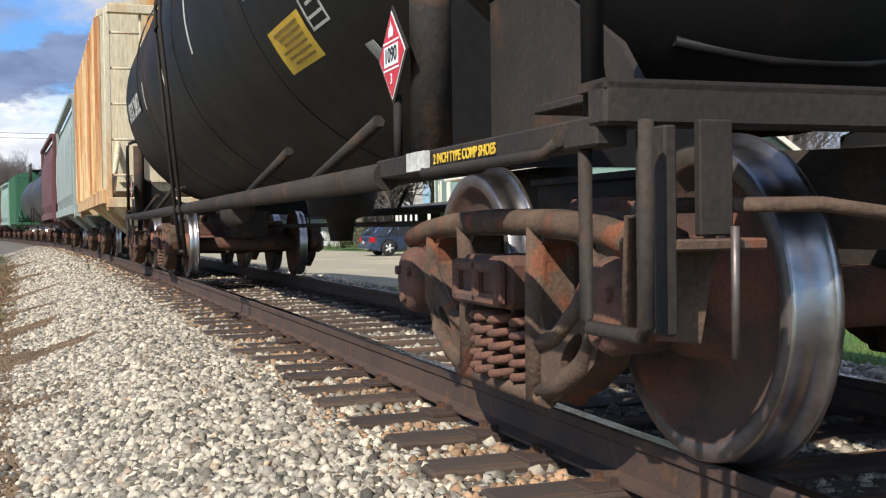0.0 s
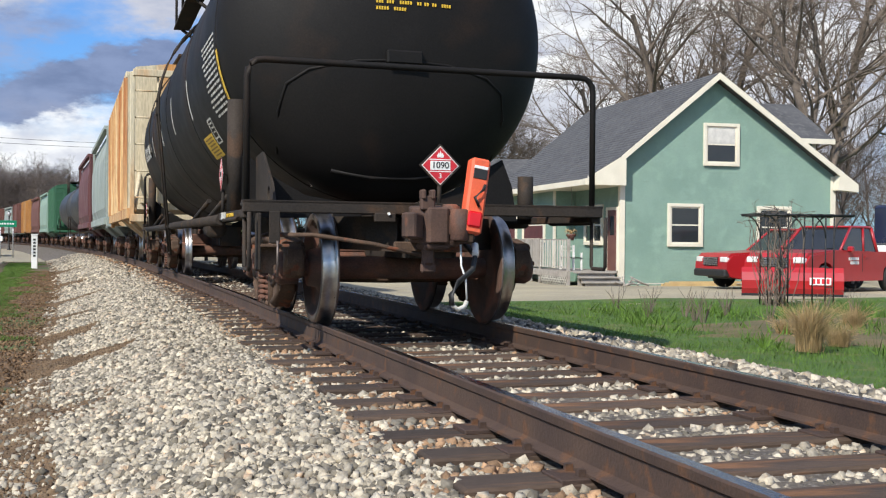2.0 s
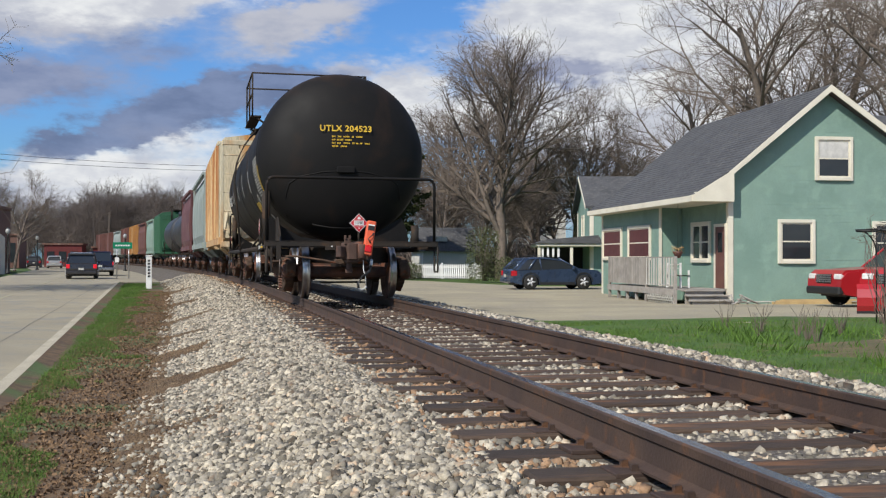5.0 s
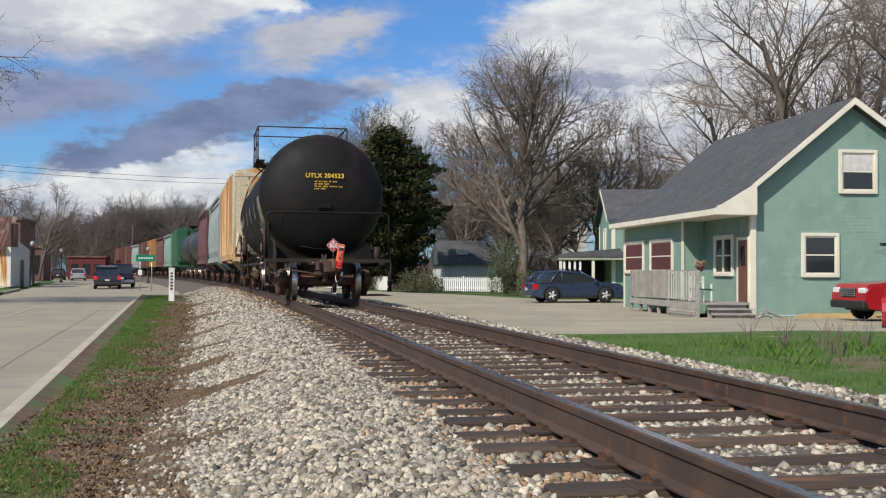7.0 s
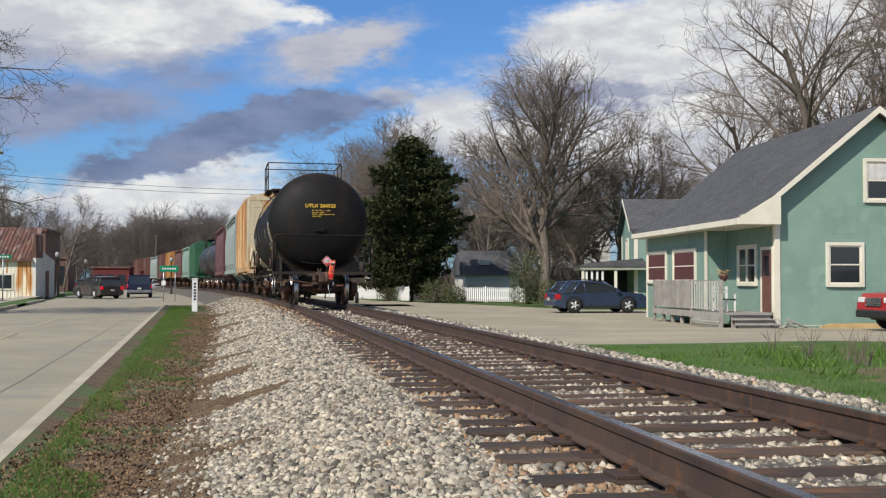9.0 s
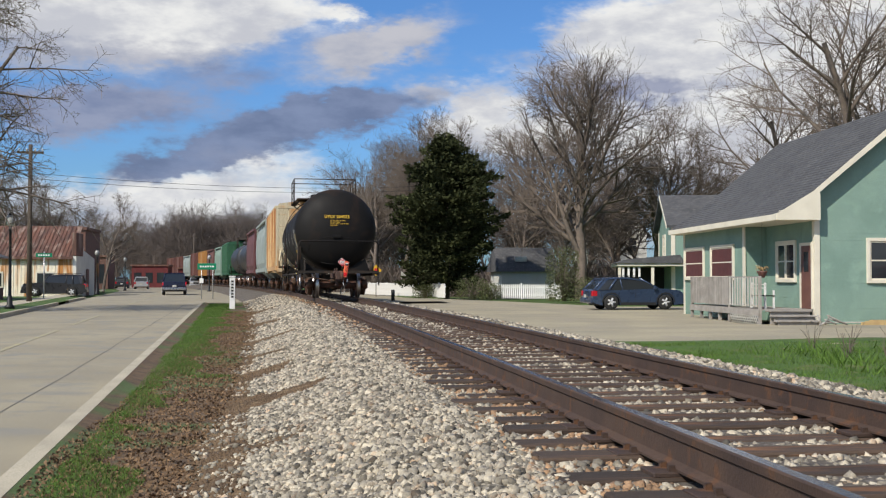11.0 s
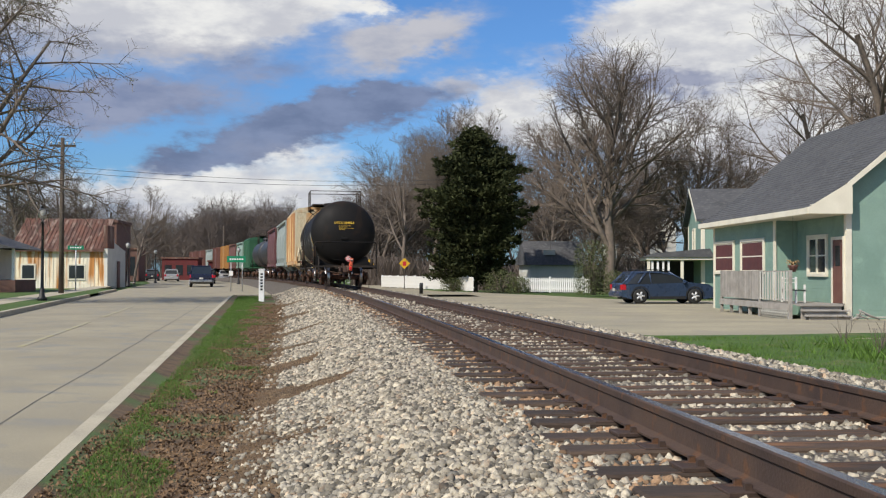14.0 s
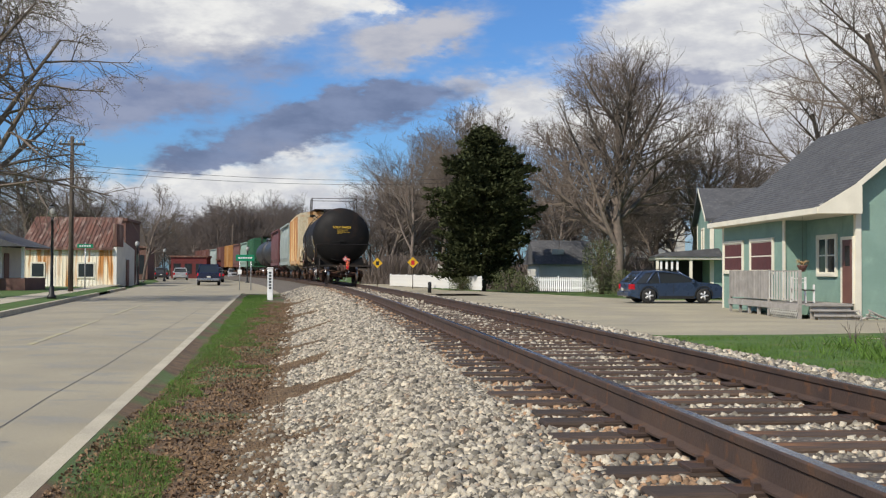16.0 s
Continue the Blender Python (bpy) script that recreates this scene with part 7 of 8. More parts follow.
def build_vehicles():
    motor_car("parked_car", "blue-grey estate car with roof rails parked on gravel", "car", heading(16.25, 51.4, -0.78, -88), M_PAINT_BLUE, 4.55, 1.82, 1.56, 0.96, 0.98, (-2.2, 1.15), (-1.6, 0.1), 2.7, 0.36)
    pickup("pickup", "red pickup truck parked in front of the house", heading(20.35, 29.3, -0.70, 88), M_PAINT_RED, 5.3)
    p2 = pickup("pickup", "red pickup truck with white door lettering behind a plough", heading(19.6, 26.3, -0.645, 112), M_PAINT_RED, 5.2)
    for k, (w, z) in enumerate(((0.55, 0.93), (0.45, 0.82))):
        for j in range(5):
            part("letter_bar", box(bmesh.new(), (0.962, 0.05 + j * w / 5, z - 0.04), (0.968, 0.05 + (j + 0.75) * w / 5, z + 0.04)), M_WHITE, p2)
            part("letter_bar", box(bmesh.new(), (-0.968, 0.05 + j * w / 5, z - 0.04), (-0.962, 0.05 + (j + 0.75) * w / 5, z + 0.04)), M_WHITE, p2)
    snow_plow(heading(16.25, 23.2, -0.62, 150))
    trailer(heading(26.75, 29.3, -0.70, 12))
    # cars far down the street, standing
    for x, y, a, pm, nm in ((-20.0, 150.0, 6, M_PAINT_SILVER, "pale silver car parked far down the street"), (-14.5, 168.0, 186, M_PAINT_SILVER, "pale silver car waiting far down the street"), (-12.6, 122.0, 8, M_PAINT_DARK, "dark car waiting in line on the street"), (-13.6, 131.0, 8, M_PAINT_RED, "red car waiting in line on the street"), (-24.0, 160.0, 6, M_PAINT_DARK, "dark car parked far down the street")):
        motor_car("parked_car", nm, "car", heading(x, y, -0.66, a), pm)
    MOVERS["suv"] = motor_car("sport_utility_car", "dark grey sport utility car driving on the street", "car", heading(lane_x(60), 60, -0.66, 4), M_PAINT_DARK, 4.6, 1.86, 1.7, 1.0, 1.05, (-2.15, 0.9), (-1.95, 0.3), 2.65, 0.36, True)
    MOVERS["truck"] = pickup("pickup", "dark blue pickup truck waiting on the street", heading(lane_x(100), 100, -0.66, 5), M_PAINT_NAVY, 5.6, True)


MOVERS = {}
build_vehicles()


# ---- the rest of the street ----
def build_shop():
    t = thing("shop", "low shop of rust-streaked pale sheet metal with a rusty roof", "shop")
    y = 90.0
    part("front_wall", box(bmesh.new(), (-24.3, y, -0.7), (-17.3, y + 0.2, 2.35)), M_SHOP, t)
    for k in range(24):
        x = -24.2 + k * 0.29
        part("sheet_rib", box(bmesh.new(), (x, y - 0.03, -0.7), (x + 0.06, y, 2.35)), M_SHOP, t)
    bm = bmesh.new()
    slab(bm, [(-17.3, y, -0.7), (-17.3, y, 3.7), (-17.3, y + 0.3, 4.2), (-17.3, y + 2.5, 4.2), (-17.3, y + 3.0, 3.0), (-17.3, y + 8, 2.4), (-17.3, y + 8, -0.7)], (0.25, 0, 0))
    part("side_wall", bm, M_ASPHALTWHITE, t, "white painted end wall")
    part("wall_cap", box(bmesh.new(), (-17.36, y - 0.06, 2.5), (-17.0, y + 2.6, 4.35), 0, 0.05), M_RUSTROOF, t, "rusty red parapet end")
    bm = bmesh.new()
    slab(bm, [(-24.5, y - 0.3, 2.3), (-24.5, y + 4.5, 4.95), (-24.5, y + 4.5, 5.05), (-24.5, y - 0.3, 2.42)], (7.1, 0, 0))
    part("roof", bm, M_RUSTROOF, t)
    for k in range(23):
        x = -24.4 + k * 0.31
        part("roof_rib", slab(bmesh.new(), [(x, y - 0.32, 2.43), (x, y + 4.5, 5.06), (x, y + 4.5, 5.10), (x, y - 0.32, 2.47)], (0.05, 0, 0)), M_RUSTROOF, t)
    part("eave_board", box(bmesh.new(), (-24.5, y - 0.36, 2.22), (-17.3, y - 0.31, 2.40)), M_RUSTROOF, t)
    for x, w in ((-20.0, 1.15), (-23.6, 0.9)):
        w0 = new("window")
        w0.parent = t
        part("casing", box(bmesh.new(), (x - 0.12, y - 0.07, -0.05), (x + w + 0.12, y - 0.031, 1.25)), M_CREAM, w0)
        part("pane", box(bmesh.new(), (x, y - 0.09, 0.1), (x + w, y - 0.072, 1.12)), M_GLASS, w0)
    part("door", box(bmesh.new(), (-17.0, y + 4, -0.7), (-16.98, y + 5.2, 1.5)), M_BROWNDOOR, t)
    b = thing("brick_building", "tall dark brick building behind the shop", "building")
    part("wall", box(bmesh.new(), (-26.0, 104.5, -0.7), (-19.0, 112.0, 5.2)), M_BRICK, b)
    part("parapet", box(bmesh.new(), (-26.15, 104.35, 5.2), (-18.85, 112.1, 5.45)), M_BRICK, b)
    for k in range(3):
        part("window", box(bmesh.new(), (-19.02, 105.3 + k * 2.3, 0.2), (-18.96, 106.5 + k * 2.3, 2.2)), M_GLASS, b)
    h = thing("house", "small dark house with a white porch wall and low roof", "house")
    part("wall", box(bmesh.new(), (-23.6, 64.0, -0.7), (-18.9, 70.0, 2.0)), M_ASPHALTWHITE, h)
    part("porch_wall", box(bmesh.new(), (-18.8, 64.5, -0.7), (-17.3, 69.0, 0.15)), M_BRICK, h, "dark porch side")
    bm = bmesh.new()
    slab(bm, [(-24.4, 63.2, 1.95), (-17.1, 63.2, 1.95), (-20.8, 63.2, 3.2)], (0, 7.2, 0))
    part("roof", bm, M_ROOF, h)
    part("window", box(bmesh.new(), (-20.4, 63.95, 0.3), (-19.4, 63.99, 1.4)), M_GLASS, h)
    for x in (-18.7, -17.45):
        part("porch_post", box(bmesh.new(), (x - 0.07, 64.55, 0.15), (x + 0.07, 64.7, 1.97)), M_WHITE, h)
    part("door", box(bmesh.new(), (-18.9, 66.0, -0.4), (-18.87, 67.0, 1.6)), M_BROWNDOOR, h)
    for i, (x, yy, w, hh, mm, nm, lb) in enumerate(((-25, 176, 5.5, 3.4, M_REDBARN, "store", "low red shop front far down the street"), (-18.5, 182, 5.0, 3.0, M_REDBARN, "store", "low red shop front far down the street"), (-12.5, 188, 3.5, 5.5, M_ASPHALTWHITE, "store", "pale flat-roofed building far down the street"), (-31, 160, 5.0, 4.5, M_BRICK, "store", "brown shop far down the street"))):
        g = thing(nm, lb, "building", pose(x, yy, -0.75))
        part("wall", box(bmesh.new(), (0, 0, 0), (w, 6, hh)), mm, g)
        part("roof", box(bmesh.new(), (-0.2, -0.2, hh), (w + 0.2, 6.2, hh + 0.25)), M_RUSTROOF, g)
        for k in range(3):
            part("window", box(bmesh.new(), (0.4 + k * w / 3.2, -0.04, 0.8), (0.4 + k * w / 3.2 + w / 5, -0.01, hh - 1.0)), M_GLASS, g)
    # kerb, pavement and lawn on that side
    rows = [[(left_edge_x(y) + 0.05, y, -0.56), (left_edge_x(y) - 1.2, y, -0.54), (left_edge_x(y) - 1.25, y, -0.54)] for y in range(-14, 80, 4)]
    strip("verge", rows, M_GRASS, "narrow grass strip along the far kerb", "verge")
    rows = [[(left_edge_x(y) - 1.25, y, -0.535), (left_edge_x(y) - 2.6, y, -0.53)] for y in range(-14, 130, 4)]
    strip("pavement", rows, M_CURB, "pale concrete pavement", "pavement")
    rows = [[(left_edge_x(y) - 2.6, y, -0.545), (left_edge_x(y) - 30, y, -0.5)] for y in range(-14, 82, 4)]
    strip("lawn", rows, M_GRASS, "green lawn before the shops", "lawn")
    bm = bmesh.new()
    for a, b in ((-14, 60), (66, 78)):
        slab(bm, [(left_edge_x(a) - 0.12, a, -0.74), (left_edge_x(a) + 0.06, a, -0.74), (left_edge_x(a) + 0.05, a, -0.55), (left_edge_x(a) - 0.12, a, -0.55)], (left_edge_x(b) - left_edge_x(a), b - a, 0))
    tagged(part("curb", bm, M_CURB), "pale concrete kerb on the far side of the street", "kerb", "", "structure")


def street_lamp(m):
    t = thing("street_lamp", "black iron street lamp with a white globe", "street lamp", m, "street lamps")
    part("post", lathe(bmesh.new(), [(0, 0.2), (0.12, 0.2), (0.18, 0.12), (0.5, 0.10), (0.55, 0.07), (3.2, 0.05), (3.25, 0.09), (3.3, 0.05), (3.42, 0.08)], "z", 14), M_BLACKIRON, t)
    part("globe", lathe(bmesh.new(), [(3.42, 0.10), (3.5, 0.17), (3.68, 0.2), (3.82, 0.15), (3.88, 0.05)], "z", 16), M_LAMPGLASS, t, "white glass globe")
    part("cap", lathe(bmesh.new(), [(3.86, 0.1), (3.9, 0.08), (4.0, 0.02)], "z", 12), M_BLACKIRON, t)
    return t


def wire_between(a, b, sag, r=0.012):
    pts = [Vector(a).lerp(Vector(b), k / 12) - Vector((0, 0, sag * 4 * (k / 12) * (1 - k / 12))) for k in range(13)]
    return part("wire", rod(bmesh.new(), pts, r, 5), M_INK)


def build_street():
    l = street_lamp(pose(-11.6, 47.3, -0.55))
    for x, y in ((-17.0, 99.0), (-19.5, 132.0), (-8.8, 118.0)):
        copy_thing(l, pose(x, y, -0.7))
    p = thing("utility_pole", "brown wooden utility pole with a crossarm", "utility pole", pose(-14.2, 62.0, -0.7))
    part("pole", rod(bmesh.new(), [(0, 0, 0), (0, 0, 8.7)], 0.15, 10, 0, True, 0.10), M_POLE, p)
    part("crossarm", box(bmesh.new(), (-0.7, -0.05, 8.2), (0.7, 0.05, 8.32)), M_POLE, p)
    for x in (-0.6, -0.2, 0.25, 0.62):
        part("insulator", lathe(bmesh.new(), [(8.32, 0.03), (8.42, 0.05), (8.48, 0.02)], "z", 8, (x, 0, 0)), M_WHITE, p)
    for x, y, h in ((-15.5, 176.0, 8.5), (11.4, 84.0, 8.4)):
        q = thing("utility_pole", "weathered brown wooden utility pole", "utility pole", pose(x, y, -0.7))
        part("pole", rod(bmesh.new(), [(0, 0, 0), (0, 0, h)], 0.14, 8, 0, True, 0.09), M_POLE, q)
        part("crossarm", box(bmesh.new(), (-0.6, -0.05, h - 0.5), (0.6, 0.05, h - 0.4)), M_POLE, q)
    for k, z in enumerate((6.45, 6.15)):
        w = wire_between((-14.2, 62.0, z), (11.4, 84.0, z + 1.5), 0.5)
        tagged(w, "black overhead wire across the street", "wire")
    # white post with dark letters
    w = thing("marker_post", "white wooden trackside post with dark letters", "post", pose(-2.65, 49.0, -0.66))
    part("post", box(bmesh.new(), (-0.12, -0.1, 0), (0.12, 0.1, 1.42), 0, 0.012), M_WHITE, w)
    part("cap", box(bmesh.new(), (-0.14, -0.12, 1.42), (0.14, 0.12, 1.47), 0, 0.012), M_WHITE, w)
    for k in range(6):
        part("letter_bar", box(bmesh.new(), (-0.05, -0.108, 0.52 + k * 0.135), (0.05, -0.101, 0.60 + k * 0.135)), M_INK, w)
    g = thing("road_sign", "green road sign on two posts beside the street", "sign", pose(-5.75, 75.0, -0.7))
    for x in (-0.35, 0.4):
        part("post", rod(bmesh.new(), [(x, 0, 0), (x, 0, 2.4)], 0.035, 6), M_PAINT_SILVER, g)
    part("panel", box(bmesh.new(), (-0.62, -0.06, 2.0), (0.62, -0.04, 2.42), 0, 0.01), M_SIGNGREEN, g)
    for k in range(6):
        part("letter_bar", box(bmesh.new(), (-0.45 + k * 0.16, -0.068, 2.16), (-0.34 + k * 0.16, -0.061, 2.26)), M_WHITE, g)
    part("small_plate", box(bmesh.new(), (-0.48, -0.06, 1.1), (-0.22, -0.04, 1.42)), M_WHITE, g)
    s = thing("street_sign", "green street name sign on a thin pole", "sign", pose(-15.6, 72.0, -0.7))
    part("post", rod(bmesh.new(), [(0, 0, 0), (0, 0, 3.1)], 0.04, 6), M_PAINT_SILVER, s)
    part("panel", box(bmesh.new(), (-0.5, -0.06, 2.75), (0.5, -0.04, 3.0)), M_SIGNGREEN, s)
    for k in range(5):
        part("letter_bar", box(bmesh.new(), (-0.36 + k * 0.15, -0.068, 2.83), (-0.26 + k * 0.15, -0.061, 2.92)), M_WHITE, s)
    # warning signs beyond the crossing
    for x, y, z in ((6.2, 83.0, 1.35), (3.9, 92.0, 1.35)):
        q = thing("warning_sign", "yellow diamond warning sign on a post", "sign", pose(x, y, -0.65), "yellow warning signs")
        part("post", rod(bmesh.new(), [(0, 0, 0), (0, 0, z + 0.65)], 0.035, 6), M_POLE, q)
        part("panel", slab(bmesh.new(), [(0, -0.06, z + 1.05), (0.42, -0.06, z + 0.63), (0, -0.06, z + 0.21), (-0.42, -0.06, z + 0.63)], (0, 0.02, 0)), M_SIGNYELLOW, q)
        part("symbol", box(bmesh.new(), (-0.13, -0.068, z + 0.45), (0.13, -0.061, z + 0.78)), M_REDPAINT if x > 5 else M_INK, q)
    for x, y in ((8.6, 86.0),):
        q = thing("traffic_sign", "small pale sign on a post", "sign", pose(x, y, -0.65))
        part("post", rod(bmesh.new(), [(0, 0, 0), (0, 0, 1.9)], 0.03, 6), M_POLE, q)
        part("panel", slab(bmesh.new(), [(-0.2, -0.05, 1.35), (0.2, -0.05, 1.6), (-0.2, -0.05, 1.95)], (0, 0.02, 0)), M_WHITEWORN, q)
    b = thing("bollard", "short dark post at the lane's edge", "post", pose(5.9, 65.4, -0.62))
    part("post", lathe(bmesh.new(), [(0, 0.11), (0.62, 0.11), (0.66, 0.07)], "z", 12), M_BLACKIRON, b)
    c = thing("crossing_signal", "grey railway crossing signal with crossed boards", "signal", pose(1.6, 80.0, -0.6))
    part("mast", rod(bmesh.new(), [(0, 0, 0), (0, 0, 3.0)], 0.06, 8), M_PAINT_SILVER, c)
    for s in (-1, 1):
        part("crossbuck", slab(bmesh.new(), [(-0.5, -0.08, 2.6 - s * 0.3), (-0.42, -0.08, 2.7 - s * 0.3), (0.5, -0.08, 2.75 + s * 0.3), (0.42, -0.08, 2.62 + s * 0.3)], (0, 0.02, 0)), M_WHITE, c)
    part("lamp_hood", lathe(bmesh.new(), [(-0.16, 0.16), (0.0, 0.16)], "y", 14, (-0.4, 0, 2.0)), M_INK, c)
    part("lamp_hood", lathe(bmesh.new(), [(-0.16, 0.16), (0.0, 0.16)], "y", 14, (0.4, 0, 2.0)), M_INK, c)


def picket_fence(a, b, label, closed=False):
    f = thing("picket_fence", label, "fence", None, "white fences")
    a, b = Vector(a), Vector(b)
    L = (b - a).length
    d = (b - a).normalized()
    ang = math.degrees(math.atan2(d.y, d.x))
    f.matrix_basis = Matrix.Translation(a) @ pose(0, 0, 0, 0, 0, ang)
    bm = bmesh.new()
    w = 0.15 if closed else 0.09
    slab(bm, [(-w / 2, 0, 0.05), (w / 2, 0, 0.05), (w / 2, 0, 0.92), (0, 0, 1.02), (-w / 2, 0, 0.92)], (0, 0.025, 0))
    me = mesh_of("picket", bm, M_WHITE)
    n = int(L / (0.17 if closed else 0.15))
    for k in range(n):
        share("picket", me, f, pose((k + 0.5) * L / n, 0, 0))
    for z in (0.25, 0.75):
        part("rail", box(bmesh.new(), (0, 0.026, z), (L, 0.07, z + 0.09)), M_WHITE, f)
    for k in range(int(L / 2.4) + 1):
        part("post", box(bmesh.new(), (min(k * 2.4, L - 0.1), 0.03, 0), (min(k * 2.4, L - 0.1) + 0.1, 0.13, 1.08)), M_WHITE, f)


def shrub(m, r, h, material, label, seed, leaf=0.07, n=1500):
    t = thing("shrub", label, "shrub", m)
    rng = random.Random(seed)
    bm = bmesh.new()
    for _ in range(22):
        a, l = rng.uniform(0, 6.28), rng.uniform(0.3, 0.9)
        rod(bm, [(rng.gauss(0, 0.1), rng.gauss(0, 0.1), 0), (math.cos(a) * r * l * 0.5, math.sin(a) * r * l * 0.5, h * 0.5), (math.cos(a) * r * l, math.sin(a) * r * l, h * rng.uniform(0.6, 1.0))], 0.02, 4, 0, True, 0.005)
    part("twig_tangle", bm, M_TWIG, t)
    V, F = [], []
    for _ in range(n):
        a, u = rng.uniform(0, 6.28), rng.random()
        q = r * math.sqrt(rng.random()) * (0.75 + 0.35 * noise.noise(Vector((math.cos(a) * 2, math.sin(a) * 2, seed))))
        z = h * u * (1 - 0.35 * (q / r) ** 2)
        c = Vector((math.cos(a) * q, math.sin(a) * q, z))
        o = Vector((rng.gauss(0, 1), rng.gauss(0, 1), rng.gauss(0, 1))).normalized() * leaf * rng.uniform(0.6, 1.5)
        s = o.cross(Vector((rng.gauss(0, 1), rng.gauss(0, 1), 1))).normalized() * leaf * 0.4
        b = len(V)
        V += [tuple(c - s), tuple(c + s), tuple(c + o)]
        F.append((b, b + 1, b + 2))
    raw("leaves", V, F, material, t)


def build_houses():
    h = thing("house", "green clapboard house with a shingle roof and carport", "house", pose(21.5, 60.5, -0.75, 0, 0, -13))
    bm = bmesh.new()
    slab(bm, [(0, 0, 0), (0, 7, 0), (0, 7, 4.6), (0, 3.5, 6.3), (0, 0, 4.6)], (7.5, 0, 0))
    wall = part("wall", bm, M_SIDING, h)
    bm = bmesh.new()
    slab(bm, [(-0.35, 3.5, 6.35), (-0.35, -0.4, 4.35), (-0.35, -0.4, 4.5), (-0.35, 3.5, 6.5)], (8.2, 0, 0))
    slab(bm, [(-0.35, 3.5, 6.35), (-0.35, 7.4, 4.35), (-0.35, 7.4, 4.5), (-0.35, 3.5, 6.5)], (8.2, 0, 0))
    part("roof", bm, M_ROOF, h)
    for y0, y1 in ((-0.02, 0.15), (6.85, 7.02)):
        part("corner_board", box(bmesh.new(), (-0.04, y0, 0), (0.0, y1, 4.5)), M_CREAM, h)
    part("corner_board", box(bmesh.new(), (0.0, -0.04, 0), (0.18, 0.0, 4.5)), M_CREAM, h)
    part("rake_board", slab(bmesh.new(), [(-0.37, 3.5, 6.5), (-0.37, -0.42, 4.5), (-0.37, -0.42, 4.3), (-0.37, 3.5, 6.28)], (0.03, 0, 0)), M_CREAM, h)
    sash_window(h, pose(-0.03, 4.2, 2.8, 0, 0, -90), 1.0, 1.2)
    part("carport_roof", box(bmesh.new(), (-3.2, -1.2, 2.15), (0.5, 4.5, 2.32), 0, 0.02), M_CREAM, h)
    part("carport_roof", slab(bmesh.new(), [(-3.3, -1.3, 2.32), (0.6, -1.3, 2.32), (0.3, -1.3, 2.8), (-2.6, -1.3, 2.55)], (0, 5.9, 0)), M_ROOF, h)
    for x in (-3.05, -1.2):
        part("carport_post", box(bmesh.new(), (x - 0.08, -1.1, 0), (x + 0.08, -0.95, 2.15)), M_CREAM, h)
    # black sheet closes the back; its colour stands in for shade inside the carport
    part("carport_wall", box(bmesh.new(), (-2.9, 4.2, 0), (0.0, 4.4, 2.15)), M_INK, h)
    for k in range(4):
        part("lattice_bar", box(bmesh.new(), (-2.9 + k * 0.3, -1.05, 1.55), (-2.78 + k * 0.3, -1.0, 2.1)), M_WHITE, h)
    g = thing("house", "tall old white house with a steep grey roof", "house", pose(30.5, 108.0, -0.7))
    bm = bmesh.new()
    slab(bm, [(0, 0, 0), (5.2, 0, 0), (5.2, 0, 6.0), (2.6, 0, 9.2), (0, 0, 6.0)], (0, 9, 0))
    part("wall", bm, M_ASPHALTWHITE, g)
    bm = bmesh.new()
    slab(bm, [(2.6, -0.3, 9.25), (-0.4, -0.3, 5.6), (-0.4, -0.3, 5.75), (2.6, -0.3, 9.42)], (0, 9.6, 0))
    slab(bm, [(2.6, -0.3, 9.25), (5.6, -0.3, 5.6), (5.6, -0.3, 5.75), (2.6, -0.3, 9.42)], (0, 9.6, 0))
    part("roof", bm, M_ROOF, g)
    for x in (0.9, 3.2):
        for z in (1.2, 4.0):
            sash_window(g, pose(x, -0.03, z), 0.95, 1.6)
    sash_window(g, pose(2.1, -0.03, 6.6), 0.9, 1.2)
    part("porch_roof", box(bmesh.new(), (-0.6, -2.0, 2.6), (5.6, 0, 2.8)), M_ROOF, g)
    for x in (-0.4, 1.4, 3.2, 5.2):
        part("porch_post", box(bmesh.new(), (x, -1.95, 0), (x + 0.14, -1.8, 2.6)), M_WHITE, g)
    s = thing("garage", "low white garage with a dark shingle roof", "garage", pose(16.2, 84.5, -0.7))
    part("wall", box(bmesh.new(), (0, 0, 0), (4.2, 5, 2.0)), M_ASPHALTWHITE, s)
    bm = bmesh.new()
    slab(bm, [(-0.3, -0.4, 1.95), (-0.3, 2.5, 3.9), (-0.3, 5.4, 1.95)], (4.9, 0, 0))
    part("roof", bm, M_ROOF, s)
    part("skylight", box(bmesh.new(), (1.2, 0.6, 2.75), (2.1, 1.2, 3.15)), M_PAINT_SILVER, s)
    picket_fence((5.2, 97.0, -0.66), (10.3, 74.5, -0.66), "white closed-board fence beside the lane", True)
    picket_fence((13.0, 72.6, -0.66), (17.2, 69.2, -0.66), "white picket fence in front of the garage")
    shrub(pose(11.8, 71.8, -0.66), 1.6, 1.5, M_SHRUB, "leafy olive-brown shrub by the fence", 3, 0.09)
    shrub(pose(12.8, 71.0, -0.66), 1.1, 1.1, M_SHRUB, "leafy olive-brown shrub by the fence", 4, 0.09)
    shrub(pose(16.6, 66.5, -0.70), 1.5, 3.5, M_SHRUB, "tall dark green shrub beside the lane", 5, 0.09, 3600)
    shrub(pose(17.8, 65.5, -0.66), 1.1, 1.5, M_SHRUB, "rounded dark green shrub beside the lane", 6, 0.09)
    shrub(pose(9.2, 76.8, -0.66), 1.2, 1.0, M_SHRUB, "low brown shrub beside the white fence", 7, 0.08)


